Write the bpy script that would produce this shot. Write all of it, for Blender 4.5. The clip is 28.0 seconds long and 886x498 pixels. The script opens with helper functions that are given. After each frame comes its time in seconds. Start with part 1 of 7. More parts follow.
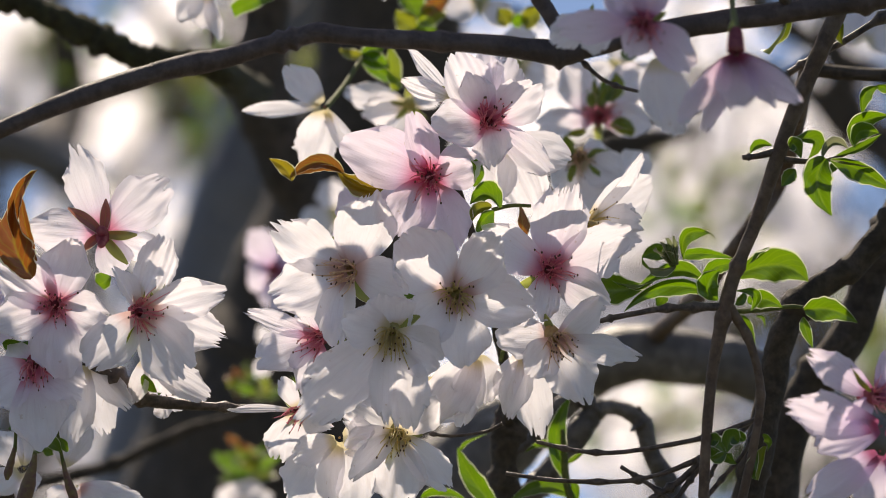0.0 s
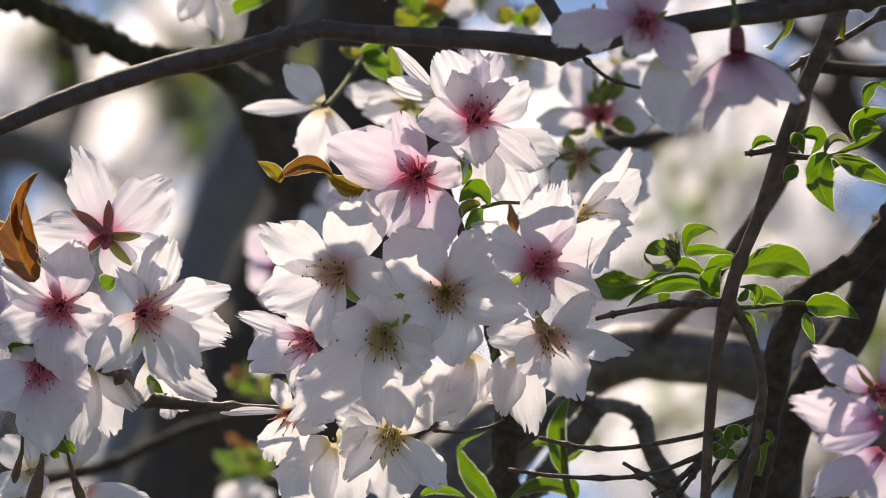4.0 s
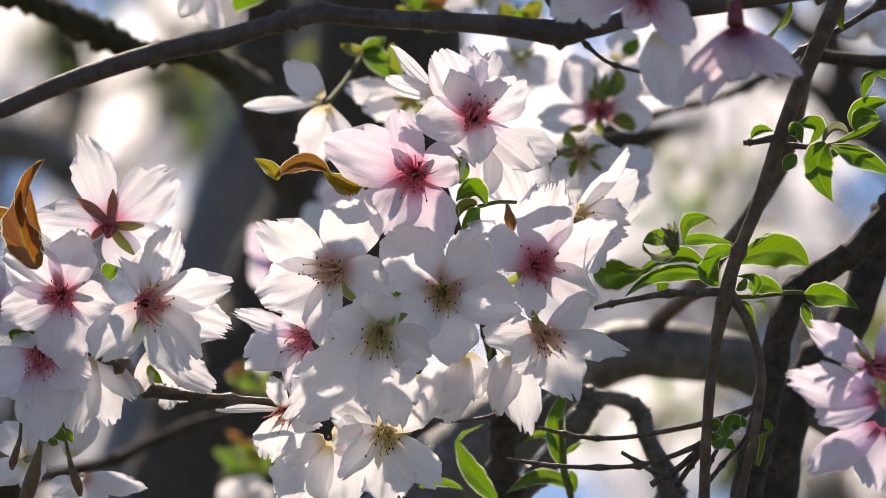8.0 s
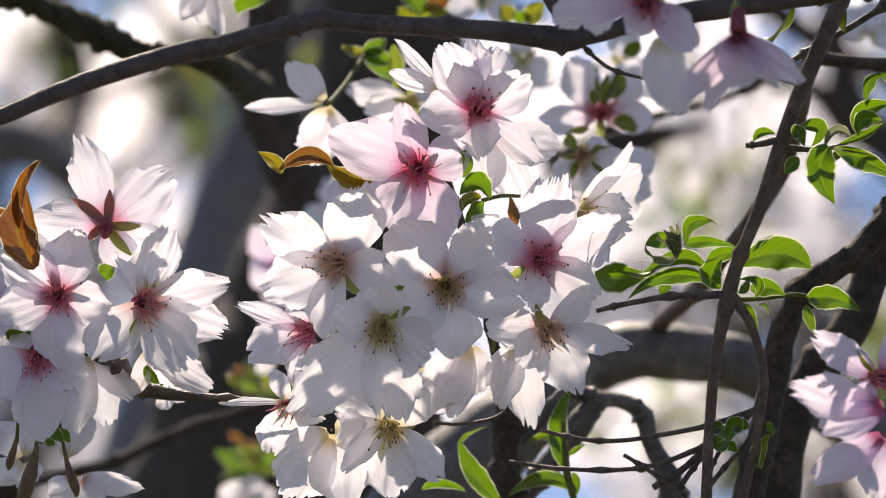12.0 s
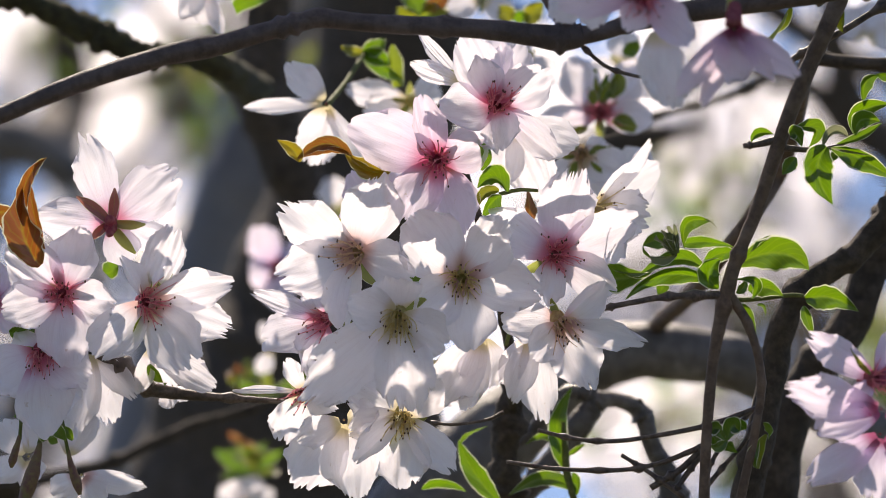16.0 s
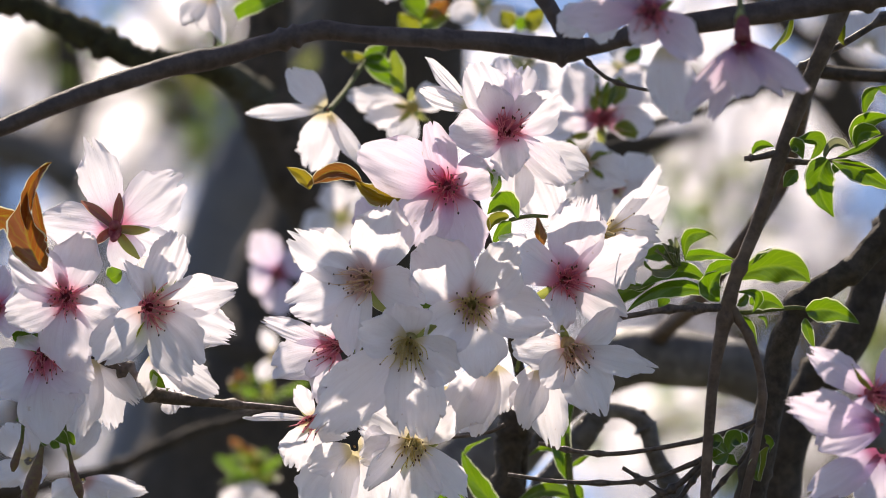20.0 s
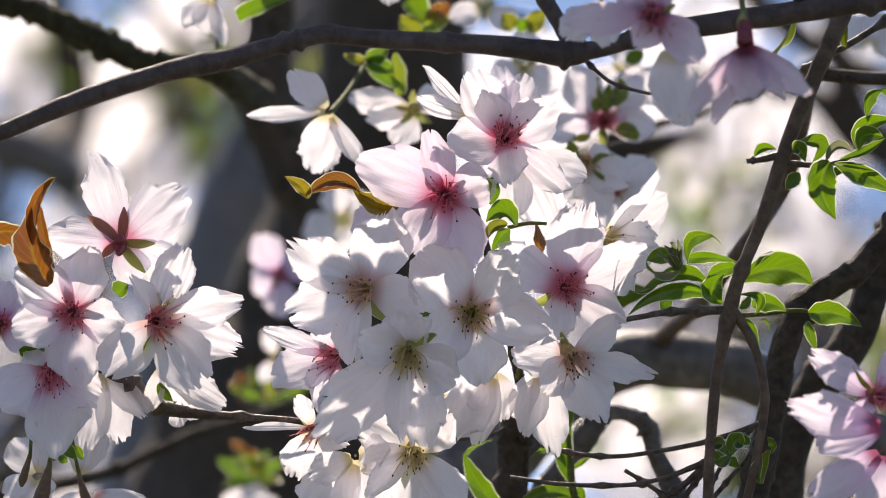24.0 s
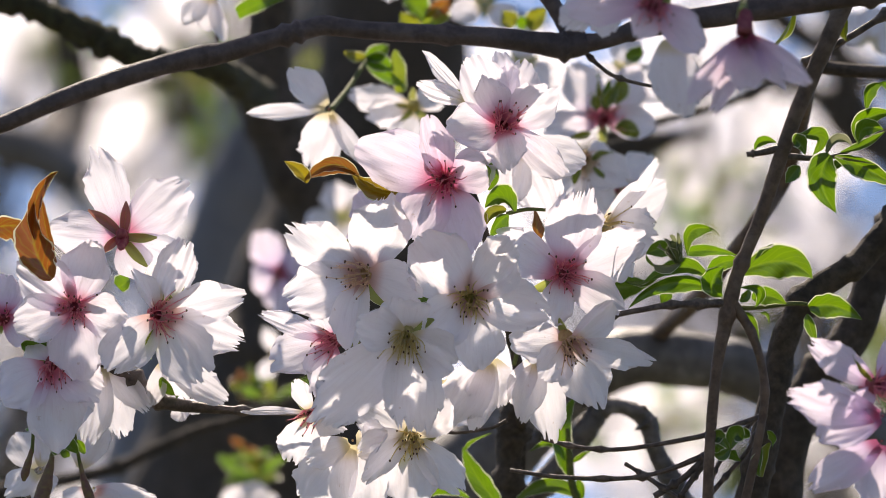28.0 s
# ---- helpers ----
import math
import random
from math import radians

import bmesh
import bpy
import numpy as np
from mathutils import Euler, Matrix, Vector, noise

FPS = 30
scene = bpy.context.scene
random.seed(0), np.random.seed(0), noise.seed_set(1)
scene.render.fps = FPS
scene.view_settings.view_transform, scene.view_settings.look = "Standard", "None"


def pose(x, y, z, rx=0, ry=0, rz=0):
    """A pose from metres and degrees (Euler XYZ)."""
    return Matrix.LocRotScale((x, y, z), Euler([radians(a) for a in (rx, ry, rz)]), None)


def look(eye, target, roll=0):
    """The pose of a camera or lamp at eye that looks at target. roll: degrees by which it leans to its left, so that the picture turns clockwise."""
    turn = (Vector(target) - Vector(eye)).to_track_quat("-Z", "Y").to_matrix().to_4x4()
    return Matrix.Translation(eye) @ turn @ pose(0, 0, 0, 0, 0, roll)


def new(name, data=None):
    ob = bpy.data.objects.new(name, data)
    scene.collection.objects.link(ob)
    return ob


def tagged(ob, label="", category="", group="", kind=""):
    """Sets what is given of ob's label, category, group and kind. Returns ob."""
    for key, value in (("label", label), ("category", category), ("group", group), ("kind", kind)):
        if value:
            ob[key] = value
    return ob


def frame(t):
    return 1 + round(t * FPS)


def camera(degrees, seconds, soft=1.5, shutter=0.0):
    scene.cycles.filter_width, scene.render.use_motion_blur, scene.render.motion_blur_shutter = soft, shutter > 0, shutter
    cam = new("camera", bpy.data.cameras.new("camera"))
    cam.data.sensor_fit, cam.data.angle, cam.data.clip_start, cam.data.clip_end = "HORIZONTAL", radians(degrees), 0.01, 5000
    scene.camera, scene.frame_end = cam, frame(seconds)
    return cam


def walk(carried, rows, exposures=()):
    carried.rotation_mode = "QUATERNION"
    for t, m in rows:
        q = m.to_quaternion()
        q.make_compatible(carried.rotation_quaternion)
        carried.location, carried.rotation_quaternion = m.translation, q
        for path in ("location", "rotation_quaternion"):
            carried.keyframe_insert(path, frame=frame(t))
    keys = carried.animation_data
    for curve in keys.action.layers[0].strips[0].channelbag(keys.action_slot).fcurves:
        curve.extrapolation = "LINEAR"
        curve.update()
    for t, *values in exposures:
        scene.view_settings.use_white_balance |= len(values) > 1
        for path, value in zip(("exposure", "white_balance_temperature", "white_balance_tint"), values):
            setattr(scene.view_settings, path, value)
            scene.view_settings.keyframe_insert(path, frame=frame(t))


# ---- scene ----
# A flowering cherry in a spring breeze, seen close up against the sun. Metres; the line of sight rises by 12 degrees.
TILT = 12.0
EYE = Vector((0.0, 0.0, 1.55))
RIGHT = Vector((1, 0, 0))
UP = Vector((0, -math.sin(radians(TILT)), math.cos(radians(TILT))))
OUT = Vector((0, -math.cos(radians(TILT)), -math.sin(radians(TILT))))   # towards the camera, which blossoms and leaves are laid to face

# ---------------------------------------------------------------- camera
cam = camera(10.7, 28.0, soft=0.9)
cam.data.dof.use_dof = True
cam.data.dof.focus_distance = 1.485
cam.data.dof.aperture_fstop = 12.0
EXPOSURES = [(0, 0.36, 8350, 14.5), (8, 0.49, 8200, 15.5), (20, 0.61, 8000, 17), (28, 0.62, 8000, 17)]


def held(up, left):
    """The hand-held camera, turned by a few hundredths of a degree."""
    return pose(*EYE, 90 + TILT + up, 0, left)


walk(cam, [(0, held(0, 0)), (0.5, held(0.024, 0.003)), (1, held(0.039, 0.007)), (1.5, held(0.031, 0.014)), (2, held(-0.003, 0.007)), (2.5, held(-0.003, 0.007)), (3, held(-0.003, 0.003)), (3.5, held(-0.021, 0.003)), (4, held(-0.017, 0.007)), (4.5, held(-0.014, 0.01)), (5, held(-0.01, 0.014)), (5.5, held(-0.007, 0.018)), (6, held(-0.01, 0.021)), (6.5, held(-0.01, 0.021)), (7, held(-0.028, 0.014)), (7.5, held(-0.049, 0.007)), (8, held(-0.056, 0.014)), (8.5, held(-0.06, 0.021)), (9, held(-0.038, 0.028)), (9.5, held(-0.031, 0.028)), (10, held(-0.045, 0.021)), (10.5, held(-0.059, 0.021)), (11, held(-0.056, 0.014)), (11.5, held(-0.042, 0.018)), (12, held(-0.038, 0.031)), (12.5, held(-0.042, 0.031)), (13, held(-0.044, 0.031)), (13.5, held(-0.045, 0.031)), (14, held(-0.047, 0.031)), (14.5, held(-0.049, 0.031)), (15, held(-0.028, 0.028)), (15.5, held(-0.031, 0.024)), (16, held(-0.038, 0.021)), (16.5, held(-0.035, 0.028)), (17, held(-0.01, 0.031)), (17.5, held(0.007, 0.031)), (18, held(0, 0.031)), (18.5, held(0.007, 0.031)), (19, held(0.028, 0.031)), (19.5, held(0.028, 0.031)), (20, held(0.035, 0.038)), (20.5, held(0.049, 0.056)), (21, held(0.049, 0.052)), (21.5, held(0.052, 0.049)), (22, held(0.056, 0.051)), (22.5, held(0.059, 0.054)), (23, held(0.063, 0.057)), (23.5, held(0.066, 0.059)), (24, held(0.059, 0.056)), (24.5, held(0.046, 0.052)), (25, held(0.042, 0.052)), (25.5, held(0.046, 0.056)), (26, held(0.049, 0.056)), (26.5, held(0.052, 0.063)), (27, held(0.035, 0.063)), (27.5, held(0.028, 0.056)), (28, held(0.028, 0.056))], exposures=EXPOSURES)

# ---------------------------------------------------------------- light
SUN_HIGH, SUN_ROUND = 53.0, -14.0        # degrees above the horizon, and from straight ahead towards the right
world = bpy.data.worlds.new("spring_sky")
scene.world = world
world.use_nodes = True
sky = world.node_tree.nodes.new("ShaderNodeTexSky")
sky.sky_type = "NISHITA"
sky.sun_disc = False
sky.sun_elevation = radians(SUN_HIGH)
sky.sun_rotation = radians(SUN_ROUND)
sky.altitude = 3500
sky.air_density, sky.dust_density, sky.ozone_density = 0.75, 0.15, 3.5
world.node_tree.nodes["Background"].inputs["Strength"].default_value = 0.118
world.node_tree.links.new(sky.outputs["Color"], world.node_tree.nodes["Background"].inputs["Color"])
sun = new("sun", bpy.data.lights.new("sun", "SUN"))
sun.data.energy, sun.data.angle, sun.data.color = 4.1, radians(0.5), (1.0, 0.976, 0.94)
sh, sr = radians(SUN_HIGH), radians(SUN_ROUND)
sun.matrix_world = look(Vector((math.sin(sr) * math.cos(sh), math.cos(sr) * math.cos(sh), math.sin(sh))) * 30, (0, 0, 0))


# ---------------------------------------------------------------- materials
def nodes_of(name):
    m = bpy.data.materials.new(name)
    m.use_nodes = True
    nt = m.node_tree
    nt.nodes.clear()
    return m, nt, nt.nodes.new("ShaderNodeOutputMaterial")


def mixed(nt, fac, a, b, mode="MIX"):
    n = nt.nodes.new("ShaderNodeMix")
    n.data_type, n.blend_type = "RGBA", mode
    for socket, v in ((n.inputs[0], fac), (n.inputs[6], a), (n.inputs[7], b)):
        if isinstance(v, bpy.types.NodeSocket):
            nt.links.new(v, socket)
        elif isinstance(v, tuple):
            socket.default_value = (*v, 1)
        else:
            socket.default_value = v
    return n.outputs[2]


def ramped(nt, src, lo, hi):
    n = nt.nodes.new("ShaderNodeMapRange")
    n.interpolation_type = "SMOOTHSTEP"
    n.inputs[1].default_value, n.inputs[2].default_value = lo, hi
    nt.links.new(src, n.inputs[0])
    return n.outputs[0]


def times_(nt, a, b):
    n = nt.nodes.new("ShaderNodeMath")
    n.operation = "MULTIPLY"
    for socket, v in ((n.inputs[0], a), (n.inputs[1], b)):
        if isinstance(v, bpy.types.NodeSocket):
            nt.links.new(v, socket)
        else:
            socket.default_value = v
    return n.outputs[0]


def grain(nt, scale, detail=3.0, coord=None, rough=0.55):
    n = nt.nodes.new("ShaderNodeTexNoise")
    n.inputs["Scale"].default_value, n.inputs["Detail"].default_value, n.inputs["Roughness"].default_value = scale, detail, rough
    nt.links.new(coord if coord else nt.nodes.new("ShaderNodeTexCoord").outputs["Object"], n.inputs["Vector"])
    return n.outputs["Fac"]


def bumped(nt, height, strength, distance):
    n = nt.nodes.new("ShaderNodeBump")
    n.inputs["Strength"].default_value, n.inputs["Distance"].default_value = strength, distance
    nt.links.new(height, n.inputs["Height"])
    return n.outputs["Normal"]


def thin_sheet(nt, out, colour, through_colour, share, normal, gloss=0.05, rough=0.5):
    """A petal's or leaf's tissue: it scatters light back and lets part of it through."""
    d, tr, g = (nt.nodes.new("ShaderNodeBsdf" + k) for k in ("Diffuse", "Translucent", "Glossy"))
    g.inputs["Roughness"].default_value = rough
    for n, col in ((d, colour), (tr, through_colour)):
        nt.links.new(col, n.inputs["Color"])
        nt.links.new(normal, n.inputs["Normal"])
    nt.links.new(normal, g.inputs["Normal"])
    m1, m2 = nt.nodes.new("ShaderNodeMixShader"), nt.nodes.new("ShaderNodeMixShader")
    m1.inputs[0].default_value, m2.inputs[0].default_value = share, gloss
    nt.links.new(d.outputs[0], m1.inputs[1])
    nt.links.new(tr.outputs[0], m1.inputs[2])
    nt.links.new(m1.outputs[0], m2.inputs[1])
    nt.links.new(g.outputs[0], m2.inputs[2])
    nt.links.new(m2.outputs[0], out.inputs[0])


def streaks(nt, uv, across, along):
    """Fine irregular veins that run along a petal or leaf."""
    mp = nt.nodes.new("ShaderNodeMapping")
    mp.inputs["Scale"].default_value = (across, along, 1)
    nt.links.new(uv, mp.inputs[0])
    return grain(nt, 1.0, 3, mp.outputs[0], 0.6)


def petal_tissue(name, tip, base, eye, reach, eye_reach=0.21):
    """White to pink; the colour deepens towards the claw and along the veins. UV: x across, y along the petal."""
    m, nt, out = nodes_of(name)
    uv = nt.nodes.new("ShaderNodeUVMap")
    sep = nt.nodes.new("ShaderNodeSeparateXYZ")
    nt.links.new(uv.outputs[0], sep.inputs[0])
    info = nt.nodes.new("ShaderNodeObjectInfo")
    vein = streaks(nt, uv.outputs[0], 17, 2.6)
    veins = ramped(nt, vein, 0.48, 0.72)
    fade = nt.nodes.new("ShaderNodeMapRange")
    fade.inputs[1].default_value, fade.inputs[2].default_value = reach, 0.05
    nt.links.new(sep.outputs[1], fade.inputs[0])
    blotch = grain(nt, 170, 3)
    deep = times_(nt, fade.outputs[0], fade.outputs[0])
    col = mixed(nt, times_(nt, ramped(nt, info.outputs["Random"], 0.1, 1.0), 0.3), tip, mixed(nt, 0.25, tip, base))
    col = mixed(nt, deep, col, base)
    col = mixed(nt, times_(nt, times_(nt, veins, fade.outputs[0]), 0.45), col, base)
    col = mixed(nt, times_(nt, veins, 0.24), col, (0.74, 0.68, 0.72))
    col = mixed(nt, times_(nt, ramped(nt, blotch, 0.5, 0.8), 0.16), col, (0.78, 0.73, 0.72))
    col = mixed(nt, times_(nt, ramped(nt, grain(nt, 420, 2), 0.70, 0.76), 0.35), col, (0.55, 0.40, 0.30))
    col = mixed(nt, ramped(nt, sep.outputs[1], eye_reach, 0.04), col, eye)
    crinkle = mixed(nt, 0.5, streaks(nt, uv.outputs[0], 6, 3.5), grain(nt, 330, 4, None, 0.65))
    normal = bumped(nt, mixed(nt, 0.55, vein, crinkle), 0.55, 0.0008)
    thin_sheet(nt, out, col, mixed(nt, 1.0, col, (0.995, 0.99, 0.99), "MULTIPLY"), 0.58, normal, 0.04, 0.45)
    return m


def leaf_tissue(name, colour, through_colour, other, share=0.55):
    m, nt, out = nodes_of(name)
    uv = nt.nodes.new("ShaderNodeUVMap")
    sep = nt.nodes.new("ShaderNodeSeparateXYZ")
    nt.links.new(uv.outputs[0], sep.inputs[0])
    mid = nt.nodes.new("ShaderNodeMath")
    mid.operation = "ABSOLUTE"
    off = nt.nodes.new("ShaderNodeMath")
    off.operation = "SUBTRACT"
    off.inputs[1].default_value = 0.5
    nt.links.new(sep.outputs[0], off.inputs[0])
    nt.links.new(off.outputs[0], mid.inputs[0])
    rib = ramped(nt, mid.outputs[0], 0.05, 0.015)
    rim = ramped(nt, mid.outputs[0], 0.440, 0.462)     # the pale, downy margin, with its backlit glow put into the colour
    lean = nt.nodes.new("ShaderNodeMath")          # side veins run slantwise from the midrib
    lean.operation = "MULTIPLY_ADD"
    lean.inputs[1].default_value = -0.7
    nt.links.new(mid.outputs[0], lean.inputs[0])
    nt.links.new(sep.outputs[1], lean.inputs[2])
    lift = nt.nodes.new("ShaderNodeCombineXYZ")
    nt.links.new(lean.outputs[0], lift.inputs[0])
    wave = nt.nodes.new("ShaderNodeTexWave")
    wave.inputs["Scale"].default_value, wave.inputs["Distortion"].default_value = 2.2, 1.5
    nt.links.new(lift.outputs[0], wave.inputs["Vector"])
    side = ramped(nt, wave.outputs["Fac"], 0.75, 1.0)
    mott = grain(nt, 220, 3)
    info = nt.nodes.new("ShaderNodeObjectInfo")
    shift = times_(nt, info.outputs["Random"], 0.6)

    def toned(c, pale):
        q = mixed(nt, shift, c, other)
        q = mixed(nt, times_(nt, ramped(nt, mott, 0.35, 0.8), 0.3), q, tuple(v * 0.6 for v in c))
        q = mixed(nt, times_(nt, side, 0.14), q, pale)
        q = mixed(nt, times_(nt, rim, 0.9), q, (0.74, 0.78, 0.58))
        return mixed(nt, times_(nt, rib, 0.22), q, pale)
    normal = bumped(nt, mixed(nt, 0.6, wave.outputs["Color"], mott), 0.10, 0.0006)
    thin_sheet(nt, out, toned(colour, (0.16, 0.26, 0.04)), toned(through_colour, (0.32, 0.46, 0.03)), share, normal, 0.06, 0.35)
    return m


def far_blossom(name, colour):
    """Blossom of a distant crown: pale petals that the sun shines through."""
    m, nt, out = nodes_of(name)
    tone = nt.nodes.new("ShaderNodeNewGeometry").outputs["Random Per Island"]
    col = mixed(nt, ramped(nt, tone, 0.2, 1.0), colour, tuple(v * 0.92 for v in colour))
    thin_sheet(nt, out, col, col, 0.90, bumped(nt, grain(nt, 60), 0.1, 0.001), 0.03, 0.5)
    return m


def solid(name, lo, hi, scale, rough=0.8, bump=0.6, depth=0.001, spots=None, spot_share=0.45):
    """An opaque skin in two tones with fine relief: bark, stalks, soil."""
    m, nt, out = nodes_of(name)
    b = nt.nodes.new("ShaderNodeBsdfPrincipled")
    nt.links.new(b.outputs[0], out.inputs[0])
    tc = nt.nodes.new("ShaderNodeTexCoord").outputs["Object"]
    fine, coarse = grain(nt, scale, 6, tc, 0.65), grain(nt, scale * 0.17, 3, tc)
    col = mixed(nt, ramped(nt, fine, 0.3, 0.7), lo, hi)
    col = mixed(nt, times_(nt, ramped(nt, coarse, 0.45, 0.75), 0.5), col, tuple(v * 0.55 for v in lo))
    if spots:
        col = mixed(nt, times_(nt, ramped(nt, grain(nt, scale * 0.3, 5, tc, 0.7), 0.50, 0.72), spot_share), col, spots)
    nt.links.new(col, b.inputs["Base Color"])
    b.inputs["Roughness"].default_value = rough
    nt.links.new(bumped(nt, fine, bump, depth), b.inputs["Normal"])
    return m


def soft_tissue(name, lo, hi):
    """Calyx and filaments: moist, slightly see-through."""
    m, nt, out = nodes_of(name)
    col = mixed(nt, ramped(nt, grain(nt, 700, 3), 0.3, 0.7), lo, hi)
    thin_sheet(nt, out, col, col, 0.6, bumped(nt, grain(nt, 1500), 0.2, 0.0002), 0.06, 0.4)
    return m


PETAL = {"white": petal_tissue("white_petal", (0.905, 0.895, 0.935), (0.83, 0.71, 0.76), (0.72, 0.64, 0.40), 0.34, 0.25),
         "cream": petal_tissue("cream_petal", (0.905, 0.893, 0.935), (0.84, 0.68, 0.75), (0.71, 0.46, 0.42), 0.38, 0.28),
         "blush": petal_tissue("blush_petal", (0.90, 0.88, 0.94), (0.80, 0.57, 0.77), (0.72, 0.22, 0.33), 0.62, 0.28),
         "pink": petal_tissue("pink_petal", (0.885, 0.80, 0.905), (0.72, 0.38, 0.63), (0.70, 0.13, 0.25), 0.70, 0.33),
         "lilac": petal_tissue("lilac_petal", (0.87, 0.80, 0.92), (0.66, 0.46, 0.72), (0.40, 0.10, 0.20), 0.80),
         "mauve": petal_tissue("mauve_petal", (0.885, 0.80, 0.90), (0.62, 0.33, 0.54), (0.38, 0.05, 0.12), 0.95)}
FAR_BLOSSOM = far_blossom("far_blossom", (0.94, 0.932, 0.962))
FAR_LEAF = far_blossom("far_leaf", (0.20, 0.24, 0.05))
LEAF = leaf_tissue("leaf_green", (0.040, 0.095, 0.012), (0.135, 0.29, 0.006), (0.12, 0.21, 0.008), 0.6)
YOUNG = leaf_tissue("young_leaf", (0.09, 0.14, 0.02), (0.30, 0.40, 0.02), (0.22, 0.14, 0.02))
DOWNY = leaf_tissue("downy_bract", (0.15, 0.17, 0.10), (0.26, 0.29, 0.15), (0.20, 0.17, 0.11))
OLIVE = leaf_tissue("olive_leaf", (0.10, 0.09, 0.012), (0.38, 0.28, 0.015), (0.22, 0.11, 0.01))
BRONZE = leaf_tissue("bronze_leaf", (0.11, 0.042, 0.014), (0.36, 0.095, 0.014), (0.17, 0.09, 0.016))
SEPAL = {"red": leaf_tissue("red_sepal", (0.19, 0.06, 0.065), (0.38, 0.09, 0.10), (0.24, 0.12, 0.08)),
         "beige": leaf_tissue("olive_sepal", (0.16, 0.15, 0.05), (0.46, 0.42, 0.10), (0.30, 0.16, 0.09)),
         "green": leaf_tissue("green_sepal", (0.14, 0.17, 0.04), (0.45, 0.50, 0.10), (0.25, 0.20, 0.08))}
CALYX = {"red": soft_tissue("red_calyx", (0.38, 0.06, 0.10), (0.54, 0.15, 0.18)),
         "beige": soft_tissue("tan_calyx", (0.62, 0.40, 0.20), (0.76, 0.60, 0.28)),
         "green": soft_tissue("green_calyx", (0.50, 0.42, 0.14), (0.66, 0.60, 0.22))}
FILAMENT = {"red": soft_tissue("red_filament", (0.80, 0.22, 0.32), (0.92, 0.52, 0.56)),
            "beige": soft_tissue("beige_filament", (0.78, 0.54, 0.40), (0.90, 0.76, 0.55)),
            "green": soft_tissue("pale_filament", (0.68, 0.55, 0.22), (0.84, 0.74, 0.42))}
ANTHER = solid("anther", (0.06, 0.03, 0.025), (0.20, 0.11, 0.05), 3000, 0.7, 0.3, 0.0001)
BUD = solid("maroon_bud", (0.14, 0.06, 0.06), (0.20, 0.15, 0.06), 500, 0.6, 0.4, 0.0004, spots=(0.15, 0.19, 0.05), spot_share=0.8)
STALK = solid("green_stalk", (0.07, 0.10, 0.02), (0.15, 0.17, 0.045), 700, 0.75, 0.3, 0.0003)
TWIG = solid("twig_bark", (0.042, 0.030, 0.025), (0.17, 0.128, 0.105), 420, 0.45, 0.7, 0.0010, spots=(0.20, 0.16, 0.14), spot_share=0.35)
STEM = solid("brown_stem_bark", (0.085, 0.053, 0.035), (0.19, 0.128, 0.088), 200, 0.62, 0.9, 0.0012, spots=(0.26, 0.20, 0.155), spot_share=0.4)
BOUGH = solid("bough_bark", (0.066, 0.046, 0.043), (0.128, 0.094, 0.088), 230, 0.60, 0.9, 0.0012, spots=(0.18, 0.145, 0.14), spot_share=0.4)
BARK = solid("cherry_bark", (0.034, 0.025, 0.017), (0.092, 0.070, 0.050), 260, 0.8, 0.9, 0.0016, spots=(0.15, 0.12, 0.11))
MOSSY = solid("mossy_bark", (0.030, 0.026, 0.016), (0.075, 0.075, 0.030), 300, 0.9, 1.0, 0.003, spots=(0.10, 0.11, 0.04))
SMOOTH = solid("grey_bark", (0.085, 0.078, 0.070), (0.19, 0.176, 0.165), 150, 0.48, 0.6, 0.002, spots=(0.42, 0.41, 0.40), spot_share=0.7)
WEATHERED = solid("weathered_bark", (0.070, 0.061, 0.053), (0.165, 0.152, 0.138), 170, 0.42, 0.8, 0.002, spots=(0.42, 0.41, 0.40), spot_share=0.5)
DUSKY = solid("dusky_bark", (0.10, 0.094, 0.093), (0.21, 0.200, 0.198), 90, 0.42, 0.6, 0.002, spots=(0.16, 0.16, 0.17))
EARTH = solid("grass_and_soil", (0.05, 0.05, 0.03), (0.11, 0.11, 0.06), 9, 0.95, 0.8, 0.03, spots=(0.12, 0.09, 0.06))


# ---------------------------------------------------------------- building
PLACE = {}


def thing(name, at, label, category, group="", kind=""):
    ob = new(name)
    ob.empty_display_size = 0.01
    ob.location = at
    PLACE[ob] = Vector(at)
    return tagged(ob, label, category, group, kind)


def part(name, bm, material, parent, label="", at=None, smooth=True):
    """One bmesh, in world directions about the point at, as one mesh object under a thing or part."""
    me = bpy.data.meshes.new(name)
    bm.to_mesh(me)
    bm.free()
    for mt in (material if isinstance(material, (list, tuple)) else [material]):
        me.materials.append(mt)
    if smooth:
        me.polygons.foreach_set("use_smooth", [True] * len(me.polygons))
    ob = new(name, me)
    at = Vector(at) if at is not None else PLACE[parent].copy()
    PLACE[ob] = at
    if parent is not None:
        ob.parent = parent
        ob.location = at - PLACE[parent]
    else:
        ob.location = at
    if label:
        ob["label"] = label
    return ob


def glide(points, steps):
    """A smooth line through the points (Catmull-Rom), each with its radius last."""
    p = [np.array(q, float) for q in points]
    p = [2 * p[0] - p[1]] + p + [2 * p[-1] - p[-2]]
    line = []
    for a, b, c, d in zip(p, p[1:], p[2:], p[3:]):
        for i in range(steps):
            t = i / steps
            line.append(0.5 * (2 * b + (c - a) * t + (2 * a - 5 * b + 4 * c - d) * t * t + (3 * b - a - 3 * c + d) * t ** 3))
    line.append(p[-2])
    return line


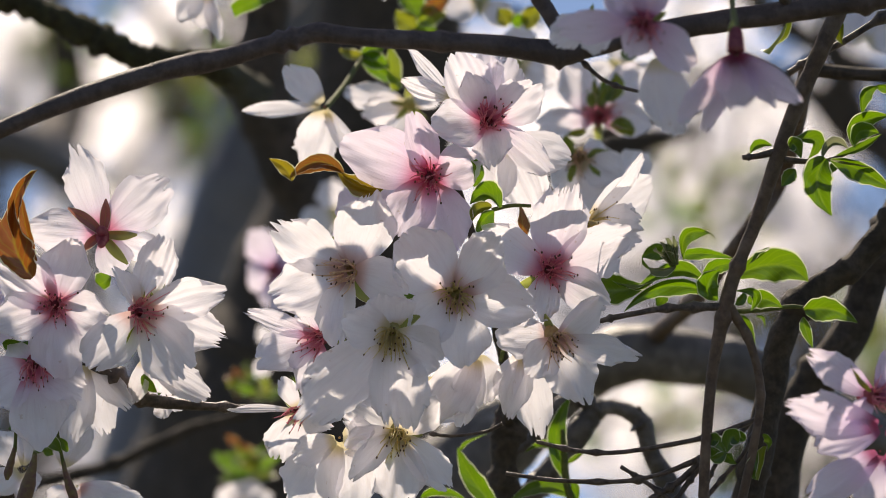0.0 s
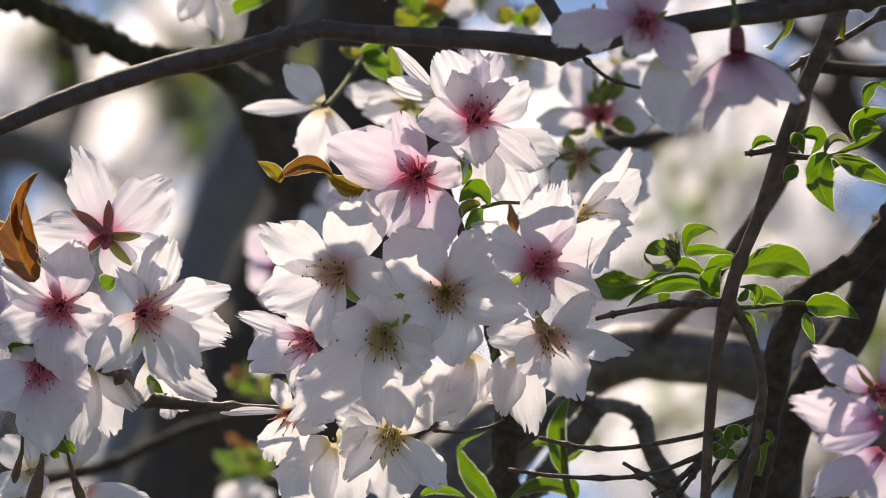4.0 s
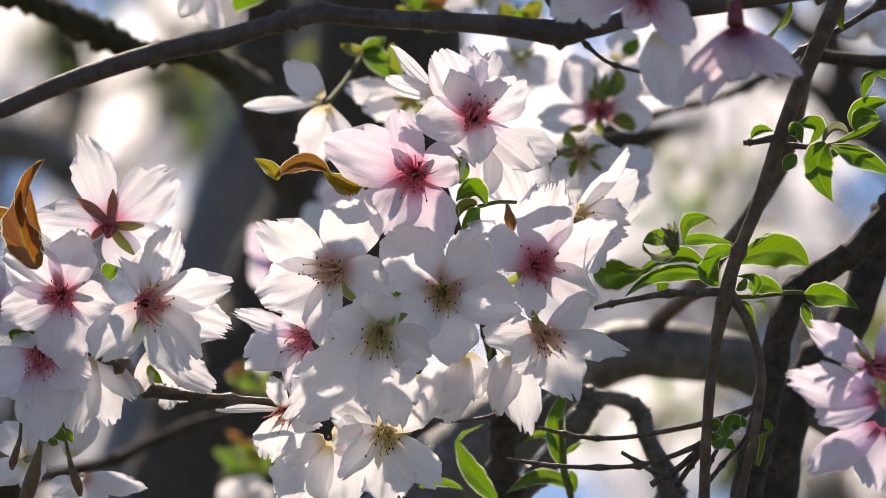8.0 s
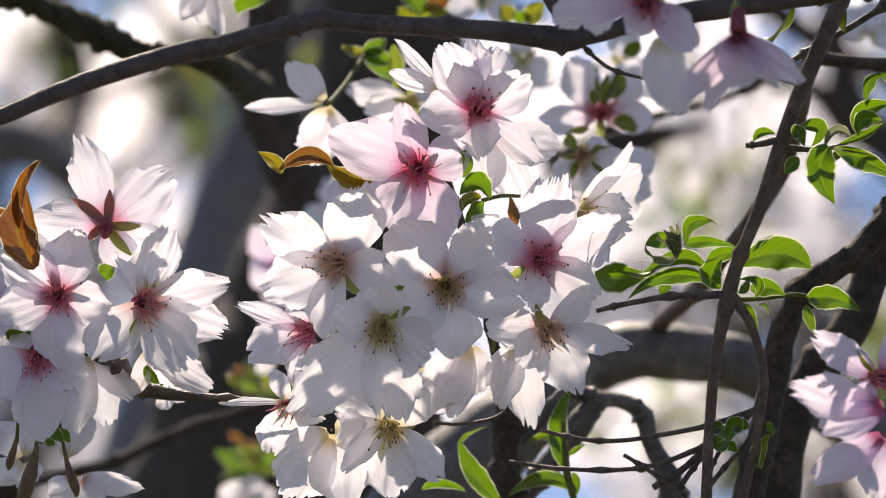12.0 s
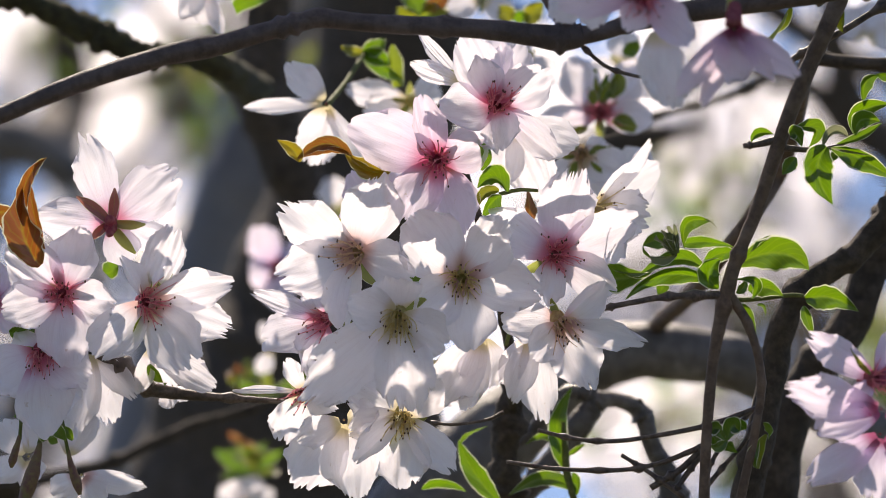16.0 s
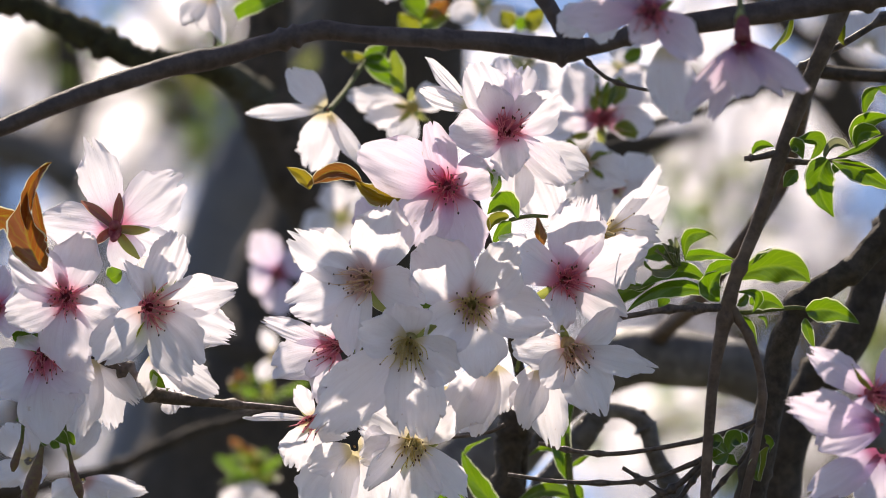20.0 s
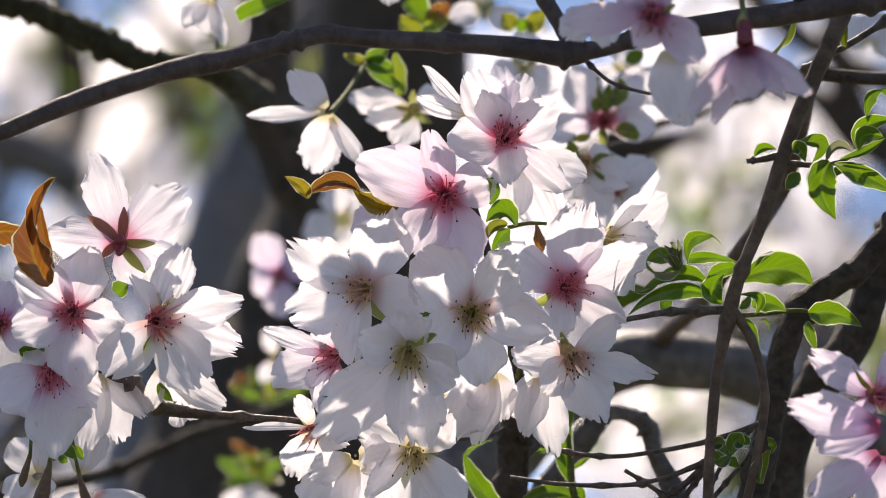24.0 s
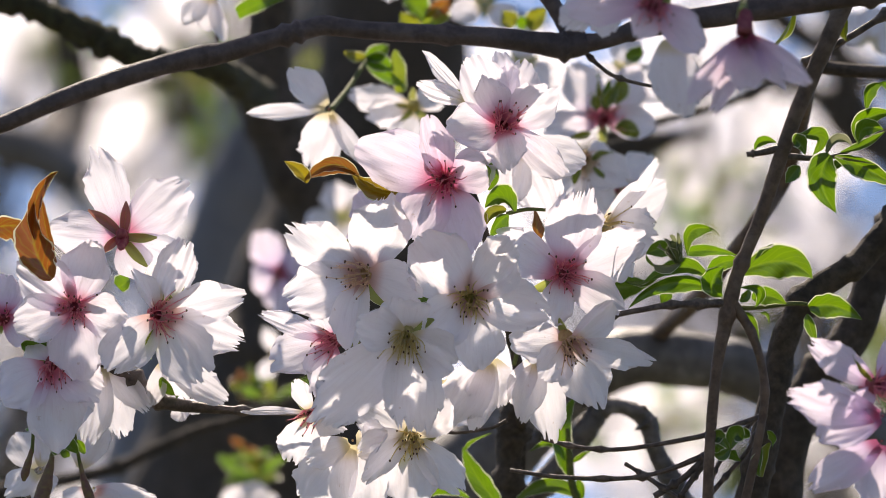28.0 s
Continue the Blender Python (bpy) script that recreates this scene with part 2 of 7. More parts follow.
def tube(bm, line, sides=10, rough=0.0, seed=0.0, cap=True):
    rings, side = [], None
    for i, q in enumerate(line):
        here = Vector(q[:3])
        a, b = Vector(line[max(i - 1, 0)][:3]), Vector(line[min(i + 1, len(line) - 1)][:3])
        d = (b - a).normalized()
        if side is None:
            side = d.orthogonal().normalized()
        side = (side - d * side.dot(d)).normalized()
        over = d.cross(side)
        ring = []
        for k in range(sides):
            an = 2 * math.pi * k / sides
            w = side * math.cos(an) + over * math.sin(an)
            r = q[3]
            if rough:
                s = (here + w * r) / max(r, 1e-5)
                r *= 1 + rough * (noise.noise(s * 0.55 + Vector((seed, 0, 0))) + 0.6 * noise.noise(s * 1.7 + Vector((0, seed, 0))))
            ring.append(bm.verts.new(here + w * r))
        rings.append(ring)
    for r0, r1 in zip(rings, rings[1:]):
        for k in range(sides):
            bm.faces.new((r0[k], r0[(k + 1) % sides], r1[(k + 1) % sides], r1[k]))
    if cap:
        bm.faces.new(rings[0][::-1])
        bm.faces.new(rings[-1])


COUNT = [0]


def limb(parent, name, points, material, rough=0.12, sides=14, knots=0, label=""):
    """A branch: a tapering, uneven tube along its line. Radii in millimetres. knots: nodes and leaf scars along it."""
    COUNT[0] += 1
    at = Vector(points[0][:3])
    pts = [(*(Vector(q[:3]) - at), q[3] * 0.001) for q in points]
    steps = 10 if len(pts) > 3 else 14
    line = glide(pts, steps)
    rnd = random.Random(COUNT[0])
    for _ in range(knots):
        i = rnd.randrange(2, max(len(line) - 2, 3))
        grow = 1.18 + 0.25 * rnd.random() + (0.45 if line[i][3] < 0.0013 else 0)
        for k, share in ((i - 1, 0.45), (i, 1.0), (i + 1, 0.45)):
            if 0 <= k < len(line):
                line[k] = np.array([*line[k][:3], line[k][3] * (1 + (grow - 1) * share)])
    bm = bmesh.new()
    tube(bm, line, sides, rough, COUNT[0] * 3.7)
    return part(name, bm, material, parent, label, at)


def petal_sheet(length, width, rnd, claw=0.22, frill=1.0, cup=0.25, arch=0.2, manner="", cols=47, rows=20):
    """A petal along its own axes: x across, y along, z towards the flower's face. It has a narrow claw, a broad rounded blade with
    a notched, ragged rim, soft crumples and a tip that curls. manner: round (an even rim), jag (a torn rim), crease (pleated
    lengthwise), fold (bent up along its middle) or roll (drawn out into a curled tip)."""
    bm = bmesh.new()
    uv = bm.loops.layers.uv.new("UVMap")
    torn = {"jag": 1.25, "round": 0.30, "crease": 0.9, "roll": 0.6}.get(manner, 0.7) * frill
    seed = Vector((rnd.uniform(0, 90), rnd.uniform(0, 90), rnd.uniform(0, 90)))
    lean = rnd.uniform(-0.06, 0.06)
    cuts = [(rnd.uniform(-0.3, 0.3), rnd.uniform(0.03, 0.12) * min(1, 2 * torn), rnd.uniform(0.07, 0.15))]
    for _ in range(int(4 + 7 * torn)):
        cuts.append((rnd.uniform(-1, 1), rnd.uniform(0.012, 0.07) * torn, rnd.uniform(0.03, 0.08)))
    ends, teeth = [], []
    for i in range(cols):
        u = 2 * i / (cols - 1) - 1
        teeth.append(rnd.uniform(-0.008, 0.008) * torn - sum(deep * max(0.0, 1 - abs(u - c) / wide) for c, deep, wide in cuts))
        soft_rim = 0.05 * noise.noise(Vector((u * 2.6, 0, 0)) + seed) * (0.4 + torn)
        ends.append(1 - (0.30 if manner == "round" else 0.25) * abs(u) ** 2.4 + soft_rim + lean * u)
    rag = [[(noise.noise(Vector((j * 0.5, 7 * k, 3)) + seed) * 0.11 + rnd.uniform(-0.02, 0.02)) * (0.3 + torn) for j in range(rows)] for k in range(2)]
    ph = [rnd.uniform(0, 6.28) for _ in range(6)]
    broad = rnd.uniform(0.52, 0.66)
    curl, roll = rnd.uniform(-0.2, 0.3), rnd.uniform(-0.35, 0.35)
    pleat = {"crease": 0.045, "roll": 0.02, "round": 0.002}.get(manner, 0.005) * rnd.uniform(0.7, 1.3)
    pleats = rnd.uniform(7, 11)
    bent = {"fold": 0.9, "roll": 0.35, "crease": 0.15}.get(manner, rnd.uniform(-0.12, 0.16))
    taper = 0.48 if manner == "roll" else rnd.uniform(0.16, 0.30)
    grid = []
    for j in range(rows):
        s = j / (rows - 1)
        if s < broad:
            half = claw + (1 - claw) * math.sin(0.5 * math.pi * s / broad) ** 0.86
        else:
            half = 1 - taper * ((s - broad) / (1 - broad)) ** 2.2
        row = []
        for i in range(cols):
            u = 2 * i / (cols - 1) - 1
            y = s * (1 + (ends[i] - 1) * s ** 3) + teeth[i] * s ** 11
            x = u * half * 0.5 * width * (1 + rag[0 if u < 0 else 1][j] * abs(u) ** 5 * s)
            z = cup * width * 0.5 * (u * u - 0.35) * half + arch * length * (s * s * 0.9 - 0.35 * s) + bent * abs(x) * (1 - 0.3 * s)
            wave = (0.02 if manner == "round" else 0.04) * width * frill * s * s
            z += wave * (math.sin(4.6 * u + ph[1]) * 0.7 + math.sin(8 * u + 5 * s + ph[2]) * 0.4 * abs(u) + 0.8 * math.sin(9 * s + ph[3]) * u * abs(u))
            z += pleat * width * (math.sin(pleats * u + 1.2 * s + ph[4]) + 0.5 * math.sin(1.9 * pleats * u - 2 * s + ph[5])) * min(1, 2 * s) * (1 - 0.3 * s)
            z += width * frill * min(1, 1.6 * s) * (0.16 * noise.noise(Vector((u * 1.1, s * 1.7, 0)) + seed) + 0.06 * s * noise.noise(Vector((u * 3.4, s * 4.2, 5)) + seed) + 0.07 * max(0.0, s - 0.5) * noise.noise(Vector((u * 5, s * 4, 9)) + seed))
            z += curl * length * max(0.0, s - 0.62) ** 2 * 1.6 + roll * width * u * max(0.0, s - 0.35) * 0.35
            if manner == "roll":
                z += length * 0.9 * max(0.0, s - 0.6) ** 2
            row.append(bm.verts.new((x, y * length, z)))
        grid.append(row)
    for j in range(rows - 1):
        for i in range(cols - 1):
            f = bm.faces.new((grid[j][i], grid[j][i + 1], grid[j + 1][i + 1], grid[j + 1][i]))
            for loop, (a, b) in zip(f.loops, ((i, j), (i + 1, j), (i + 1, j + 1), (i, j + 1))):
                loop[uv].uv = (a / (cols - 1), b / (rows - 1))
    return bm


def blade_sheet(length, width, fold, bend, rnd, cols=9, rows=14, teeth=0.0, curl=0.0, side=0.0, blunt=False):
    """A leaf: pointed, folded up along the midrib, bent along its length."""
    bm = bmesh.new()
    uv = bm.loops.layers.uv.new("UVMap")
    ph = [rnd.uniform(0, 6.28) for _ in range(3)]
    grid = []
    for j in range(rows):
        s = j / (rows - 1)
        half = max(math.sin(math.pi * min(1, 0.04 + 0.96 * s) ** 0.82) ** 0.85, 0.02)
        if blunt:
            half = max((0.55 + 0.45 * math.sin(math.pi * s)) * (1 - max(0.0, s - 0.6) ** 2 * 4.0), 0.05)
        half *= (1 + teeth * (1 if j % 2 else -1))
        row = []
        for i in range(cols):
            u = 2 * i / (cols - 1) - 1
            x = u * half * 0.5 * width
            z = abs(x) * fold + bend * length * (s * s - 0.6 * s) + 0.03 * width * math.sin(8 * s + 2 * u + ph[0]) + 0.05 * width * abs(u) * math.sin(13 * s + ph[1])
            z += curl * width * u * s
            row.append(bm.verts.new((x * (1 - 0.12 * fold) + side * length * (s - s * s), s * length, z)))
        grid.append(row)
    for j in range(rows - 1):
        for i in range(cols - 1):
            f = bm.faces.new((grid[j][i], grid[j][i + 1], grid[j + 1][i + 1], grid[j + 1][i]))
            for loop, (a, b) in zip(f.loops, ((i, j), (i + 1, j), (i + 1, j + 1), (i, j + 1))):
                loop[uv].uv = (a / (cols - 1), b / (rows - 1))
    return bm


def laid(bm, across, along, face):
    m = Matrix((across, along, face)).transposed().to_4x4()
    bmesh.ops.transform(bm, matrix=m, verts=bm.verts)
    return bm


def leaf(parent, base, tip, width, material, fold=0.3, bend=0.2, name="leaf"):
    """A leaf from its base to its tip, its face turned to the camera by more or less. Width in millimetres."""
    COUNT[0] += 1
    rnd = random.Random(COUNT[0] * 7 + 1)
    base, tip = Vector(base), Vector(tip)
    d = tip - base
    along = d.normalized()
    face = (OUT - along * OUT.dot(along)).normalized()
    across = along.cross(face)
    turn = Matrix.Rotation(rnd.uniform(-0.75, 0.75), 3, along)
    bm = blade_sheet(d.length, width * 0.00098, fold * 1.9, bend * rnd.uniform(0.3, 1.0), rnd, 9, 18, 0.03, rnd.uniform(-0.8, 0.8), rnd.uniform(-0.45, 0.45))
    return part(name, laid(bm, turn @ across, along, turn @ face), material, parent, "", base)


def arched_leaf(parent, base, bow, tip, width, material, roll=20.0, fold=0.5, peak=0.0):
    """A leaf whose midrib arches from its base past the bow to its tip; the blade turns about it by roll degrees and more towards
    the tip, is folded along it and wavy at the rim. Width in millimetres; peak: how far along it is widest."""
    COUNT[0] += 1
    rnd = random.Random(COUNT[0] * 11 + 3)
    base, bow, tip = Vector(base), Vector(bow) * 2 - (Vector(base) + Vector(tip)) / 2, Vector(tip)
    bm = bmesh.new()
    uv = bm.loops.layers.uv.new("UVMap")
    rows, cols = 20, 11
    more, ph = rnd.uniform(-55, 55) * (0.4 if peak else 1.0), rnd.uniform(0, 6.28)
    rag = 0.28 if material in (OLIVE, BRONZE) else 0.12
    bulge = math.log(0.5) / math.log(peak) if peak else 0.85
    grid = []
    for j in range(rows):
        s = j / (rows - 1)
        p = base * (1 - s) ** 2 + bow * 2 * s * (1 - s) + tip * s * s - base
        d = ((bow - base) * (1 - s) + (tip - bow) * s).normalized()
        face = (OUT - d * OUT.dot(d)).normalized()
        turn = Matrix.Rotation(radians(roll + more * s), 3, d)
        face, across = turn @ face, turn @ d.cross(face)
        half = max(math.sin(math.pi * (0.03 + 0.97 * s) ** bulge) ** 0.9, 0.015) * 0.5 * width * 0.001
        row = []
        for i in range(cols):
            u = 2 * i / (cols - 1) - 1
            x = u * half * (1 + 0.04 * math.sin(31 * s + ph) + rag * noise.noise(Vector((9 * s, u * 2, COUNT[0] * 1.7))))
            z = abs(x) * fold - 0.25 * fold * x * x / max(half, 1e-5) + 0.22 * half * abs(u) * math.sin(9 * s + 2.5 * u + ph)
            row.append(bm.verts.new(p + across * x + face * z))
        grid.append(row)
    for j in range(rows - 1):
        for i in range(cols - 1):
            f = bm.faces.new((grid[j][i], grid[j][i + 1], grid[j + 1][i + 1], grid[j + 1][i]))
            for loop, (a, b) in zip(f.loops, ((i, j), (i + 1, j), (i + 1, j + 1), (i, j + 1))):
                loop[uv].uv = (a / (cols - 1), b / (rows - 1))
    return part("leaf", bm, material, parent, "", base)


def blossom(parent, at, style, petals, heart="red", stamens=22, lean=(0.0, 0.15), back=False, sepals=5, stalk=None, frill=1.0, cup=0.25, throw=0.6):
    """A cherry blossom about the point at, its petals laid out to fit the camera's view. petals: for each its direction
    (degrees, 0 towards the right, 90 up), length and width in millimetres, how far it lifts towards the camera, its
    manner and its twist. lean: where the stamens point. back: seen from behind."""
    COUNT[0] += 1
    rnd = random.Random(COUNT[0] * 13 + 5)
    at = Vector(at)
    mean = sum(p[1] for p in petals) / len(petals) * 0.001
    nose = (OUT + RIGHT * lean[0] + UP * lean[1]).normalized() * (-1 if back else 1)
    # the cup that holds the parts together
    bm = bmesh.new()
    cup_line = [(*(nose * z), r) for z, r in ((-0.0075, 0.0008), (-0.0065, 0.0019), (-0.004, 0.0024), (-0.0015, 0.0025), (0.0, 0.0027), (0.0004, 0.0019), (-0.0008, 0.0004))]
    if not (stamens or back or lean[1] < -1):
        cup_line = [(x * 0.15, y * 0.15, z * 0.15, r * 0.15) for x, y, z, r in cup_line]
    if back:
        cup_line = [(x, y, z, r * 0.8) for x, y, z, r in cup_line]
    tube(bm, cup_line, 10, 0.05, COUNT[0])
    flower = part("blossom", bm, CALYX[heart], parent, "", at if stamens or back or lean[1] < -1 else at - OUT * 0.005)
    PLACE[flower] = PLACE[flower].copy()
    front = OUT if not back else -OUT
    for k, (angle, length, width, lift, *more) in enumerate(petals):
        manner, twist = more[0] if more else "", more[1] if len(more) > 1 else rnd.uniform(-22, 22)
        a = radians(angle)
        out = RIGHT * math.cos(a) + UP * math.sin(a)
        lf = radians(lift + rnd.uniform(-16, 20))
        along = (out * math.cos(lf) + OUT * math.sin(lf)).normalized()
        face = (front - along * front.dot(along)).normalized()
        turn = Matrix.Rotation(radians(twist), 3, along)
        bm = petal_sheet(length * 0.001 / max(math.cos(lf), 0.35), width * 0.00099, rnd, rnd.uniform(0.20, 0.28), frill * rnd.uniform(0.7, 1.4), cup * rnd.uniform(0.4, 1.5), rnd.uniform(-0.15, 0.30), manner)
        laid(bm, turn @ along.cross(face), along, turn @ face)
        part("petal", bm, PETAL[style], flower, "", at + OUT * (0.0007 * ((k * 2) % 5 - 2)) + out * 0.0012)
    # sepals show between the petals, behind them, or in front where the blossom turns its back
    wide = 0.98 if back else 1.0
    turns = sorted(p[0] % 360 for p in petals)
    gaps = sorted(((b - a, a + (b - a) / 2) for a, b in zip(turns, turns[1:] + [turns[0] + 360])), key=lambda g: g[0])
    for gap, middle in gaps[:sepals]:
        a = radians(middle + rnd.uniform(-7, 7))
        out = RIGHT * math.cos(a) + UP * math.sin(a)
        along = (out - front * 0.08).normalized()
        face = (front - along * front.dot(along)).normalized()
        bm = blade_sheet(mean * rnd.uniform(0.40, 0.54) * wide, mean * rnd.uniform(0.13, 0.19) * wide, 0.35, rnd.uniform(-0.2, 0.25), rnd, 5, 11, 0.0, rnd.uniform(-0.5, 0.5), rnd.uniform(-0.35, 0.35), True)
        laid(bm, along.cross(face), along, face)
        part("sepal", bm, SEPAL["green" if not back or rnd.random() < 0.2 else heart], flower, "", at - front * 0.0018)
    if stamens:
        fil, ant = bmesh.new(), bmesh.new()
        s1 = nose.orthogonal().normalized()
        s2 = nose.cross(s1)
        stamens = int(stamens * 1.4)
        for k in range(stamens):
            spread = math.sqrt((k + 0.5) / stamens) * throw
            an = k * 2.39996 + rnd.uniform(-0.3, 0.3)
            ring = s1 * math.cos(an) + s2 * math.sin(an)
            d = (nose + ring * spread * rnd.uniform(0.9, 1.9)).normalized()
            n = mean * rnd.uniform(0.30, 0.60)
            end = d * n + UP * (0.12 * n * rnd.uniform(-1, 1)) + RIGHT * (0.12 * n * rnd.uniform(-1, 1))
            start = ring * 0.0015
            tube(fil, glide([(*start, 0.00027), (*(start + d * n * 0.5), 0.00019), (*end, 0.00011)], 3), 5, cap=False)
            if k % 2:
                continue
            bmesh.ops.create_icosphere(ant, subdivisions=1, radius=0.00029 * rnd.uniform(0.8, 1.25), matrix=Matrix.Translation(end) @ Matrix.Diagonal((1, 1, 1.4, 1)))
        tube(fil, [(0, 0, 0, 0.0003), (*(nose * mean * 0.5), 0.0002), (*(nose * mean * 0.52), 0.00045)], 6)
        part("stamen_tuft", fil, FILAMENT[heart], flower, "thin filaments in a tuft", at)
        part("anther_speckle", ant, ANTHER, flower, "dark dots on the filaments", at)
    if stalk is not None:
        e = Vector(stalk) - at
        b = -nose * 0.006
        bm = bmesh.new()
        mid = (b + e) / 2 - UP * 0.001
        tube(bm, glide([(*b, 0.0011), (*mid, 0.0008), (*e, 0.0009)], 6), 8, 0.04, COUNT[0])
        part("stalk", bm, STALK, flower, "thin green flower stalk", at)
    return flower


def swayed(ob, right, up, roll):
    """Where the breeze carries a thing: millimetres towards the right and up, and its turn in degrees."""
    return Matrix.Translation(PLACE[ob] + RIGHT * (right * 0.001) + UP * (up * 0.001)) @ Matrix.Rotation(radians(roll), 4, OUT)


# ---------------------------------------------------------------- ground
bm = bmesh.new()
bmesh.ops.create_grid(bm, x_segments=80, y_segments=80, size=1500)
for v in bm.verts:
    v.co.z = 0.25 * noise.noise(v.co * 0.01) - 0.05
tagged(part("ground", bm, EARTH, None, "", (0, 0, 0)), "grass and bare soil under the cherry trees", "ground", "", "structure")

# ---------------------------------------------------------------- the tree behind
tree = thing("cherry_tree", (-0.044, 1.9592, 1.952), "old cherry tree with dark mossy limbs behind the blossoms", "tree")
limb(tree, "mossy_limb", [(-0.1876, 1.6417, 2.003, 5.28), (-0.1673, 1.6434, 1.995, 4.47), (-0.147, 1.6448, 1.9883, 4.06), (-0.1308, 1.6464, 1.9807, 4.26), (-0.1176, 1.6479, 1.974, 4.87), (-0.1054, 1.6486, 1.9706, 3.86), (-0.0922, 1.6487, 1.97, 3.25), (-0.08, 1.6495, 1.9664, 4.87), (-0.0718, 1.7486, 1.9812, 6.45)], MOSSY, 0.42, 24, 12)
limb(tree, "limb", [(-0.0731, 1.8802, 2.0832, 9.78), (-0.0727, 1.887, 2.0513, 9.32), (-0.075, 1.8933, 2.0217, 13.04), (-0.0662, 1.8991, 1.9944, 12.11), (-0.0522, 1.9054, 1.9648, 10.25), (-0.0335, 1.9122, 1.9329, 10.25), (-0.0149, 1.9199, 1.8964, 11.18), (-0.0056, 1.9296, 1.8509, 12.81)], BARK, 0.15, 16)
limb(tree, "trunk", [(0.1115, 1.939, 3.4903, 16.48), (0.0951, 2.0418, 3.0066, 23.35), (0.0758, 2.1217, 2.6304, 28.85), (0.0319, 2.1731, 2.3886, 32.42), (-0.0093, 2.2017, 2.2542, 34.34), (-0.0214, 2.2143, 2.1951, 36.26), (-0.0264, 2.2245, 2.1467, 37.91), (-0.0308, 2.236, 2.093, 39.56), (-0.0492, 2.2491, 2.0312, 45.33), (-0.0648, 2.2594, 1.9828, 51.65), (-0.078, 2.268, 1.9425, 62.64), (-0.0904, 2.2817, 1.878, 70.88), (-0.0904, 2.3045, 1.7705, 71.98), (-0.089, 2.3445, 1.5824, 73.08), (-0.089, 2.4188, 1.233, 74.73), (-0.089, 2.533, 0.6956, 78.3), (-0.089, 2.7044, -0.1106, 87.91)], BARK, 0.12, 18)
limb(tree, "thick_limb", [(-0.0259, 1.7387, 1.7873, 22.99), (-0.005, 1.7317, 1.82, 20.9), (0.0201, 1.7265, 1.8445, 16.3), (0.042, 1.7226, 1.8629, 11.71), (0.064, 1.7201, 1.8748, 10.87), (0.0849, 1.72, 1.8752, 10.45), (0.1058, 1.7206, 1.8721, 10.45), (0.1246, 1.7226, 1.8629, 9.62), (0.1392, 1.7243, 1.8548, 9.2), (0.1706, 1.7274, 1.8404, 8.36)], SMOOTH, 0.10, 18)
limb(tree, "limb", [(0.0568, 2.6322, 2.1527, 12.9), (0.089, 2.6294, 2.1659, 11.61), (0.1148, 2.6282, 2.1716, 9.03), (0.1374, 2.6273, 2.176, 3.87), (0.1535, 2.6267, 2.1786, 0.97)], BARK, 0.1, 12)
limb(tree, "limb", [(0.2485, 4.8546, 2.7596, 9.56), (0.3201, 4.8519, 2.7724, 13.14), (0.3858, 4.8558, 2.7537, 16.72), (0.4276, 4.8639, 2.7157, 26.28), (0.4754, 4.8685, 2.6941, 31.06), (0.5471, 4.877, 2.6544, 29.86)], BARK, 0.1, 12)
limb(tree, "limb", [(0.1703, 3.4712, 2.5344, 8.6), (0.2219, 3.4792, 2.4966, 10.32), (0.2649, 3.4864, 2.4629, 11.61), (0.2993, 3.4908, 2.4419, 11.18), (0.3509, 3.4953, 2.4209, 10.32)], BARK, 0.15, 12)
limb(tree, "limb", [(0.2624, 3.275, 2.4956, 8.93), (0.2745, 3.2868, 2.44, 9.75), (0.2827, 3.2978, 2.3884, 10.56), (0.2989, 3.307, 2.3447, 9.75), (0.3314, 3.3163, 2.301, 8.93)], BARK, 0.15, 12)
limb(tree, "limb", [(0.061, 1.8001, 1.9792, 1.55), (0.0809, 1.7991, 1.9841, 1.55), (0.0986, 1.7981, 1.9885, 1.44), (0.1162, 1.797, 1.9936, 1.44), (0.1339, 1.7952, 2.0023, 1.33), (0.1472, 1.7935, 2.0101, 1.33), (0.1626, 1.7911, 2.0213, 1.33)], BARK, 0.12, 12, 3)
limb(tree, "limb", [(-0.0221, 2.13, 2.1105, 4.73), (0.0016, 2.1279, 2.1202, 4.2), (0.02, 2.1286, 2.1172, 3.68), (0.0463, 2.13, 2.1105, 2.63)], BARK, 0.15, 12)
limb(tree, "twig", [(-0.081, 1.5741, 1.9843, 0.97), (-0.0798, 1.5769, 1.971, 0.97), (-0.0794, 1.579, 1.9615, 0.78), (-0.0798, 1.5798, 1.9576, 0.39)], BARK, 0.1, 8, 2)
limb(tree, "limb", [(-0.1786, 1.8391, 1.8439, 2.67), (-0.1542, 1.8382, 1.8478, 2.67), (-0.1297, 1.837, 1.8539, 2.44), (-0.116, 1.8356, 1.8604, 2.00), (-0.1075, 1.8348, 1.8639, 2.22), (-0.0975, 1.8339, 1.8685, 1.78), (-0.0809, 1.8329, 1.8728, 1.56), (-0.0587, 1.8313, 1.8804, 1.56)], BARK, 0.22, 14, 7)

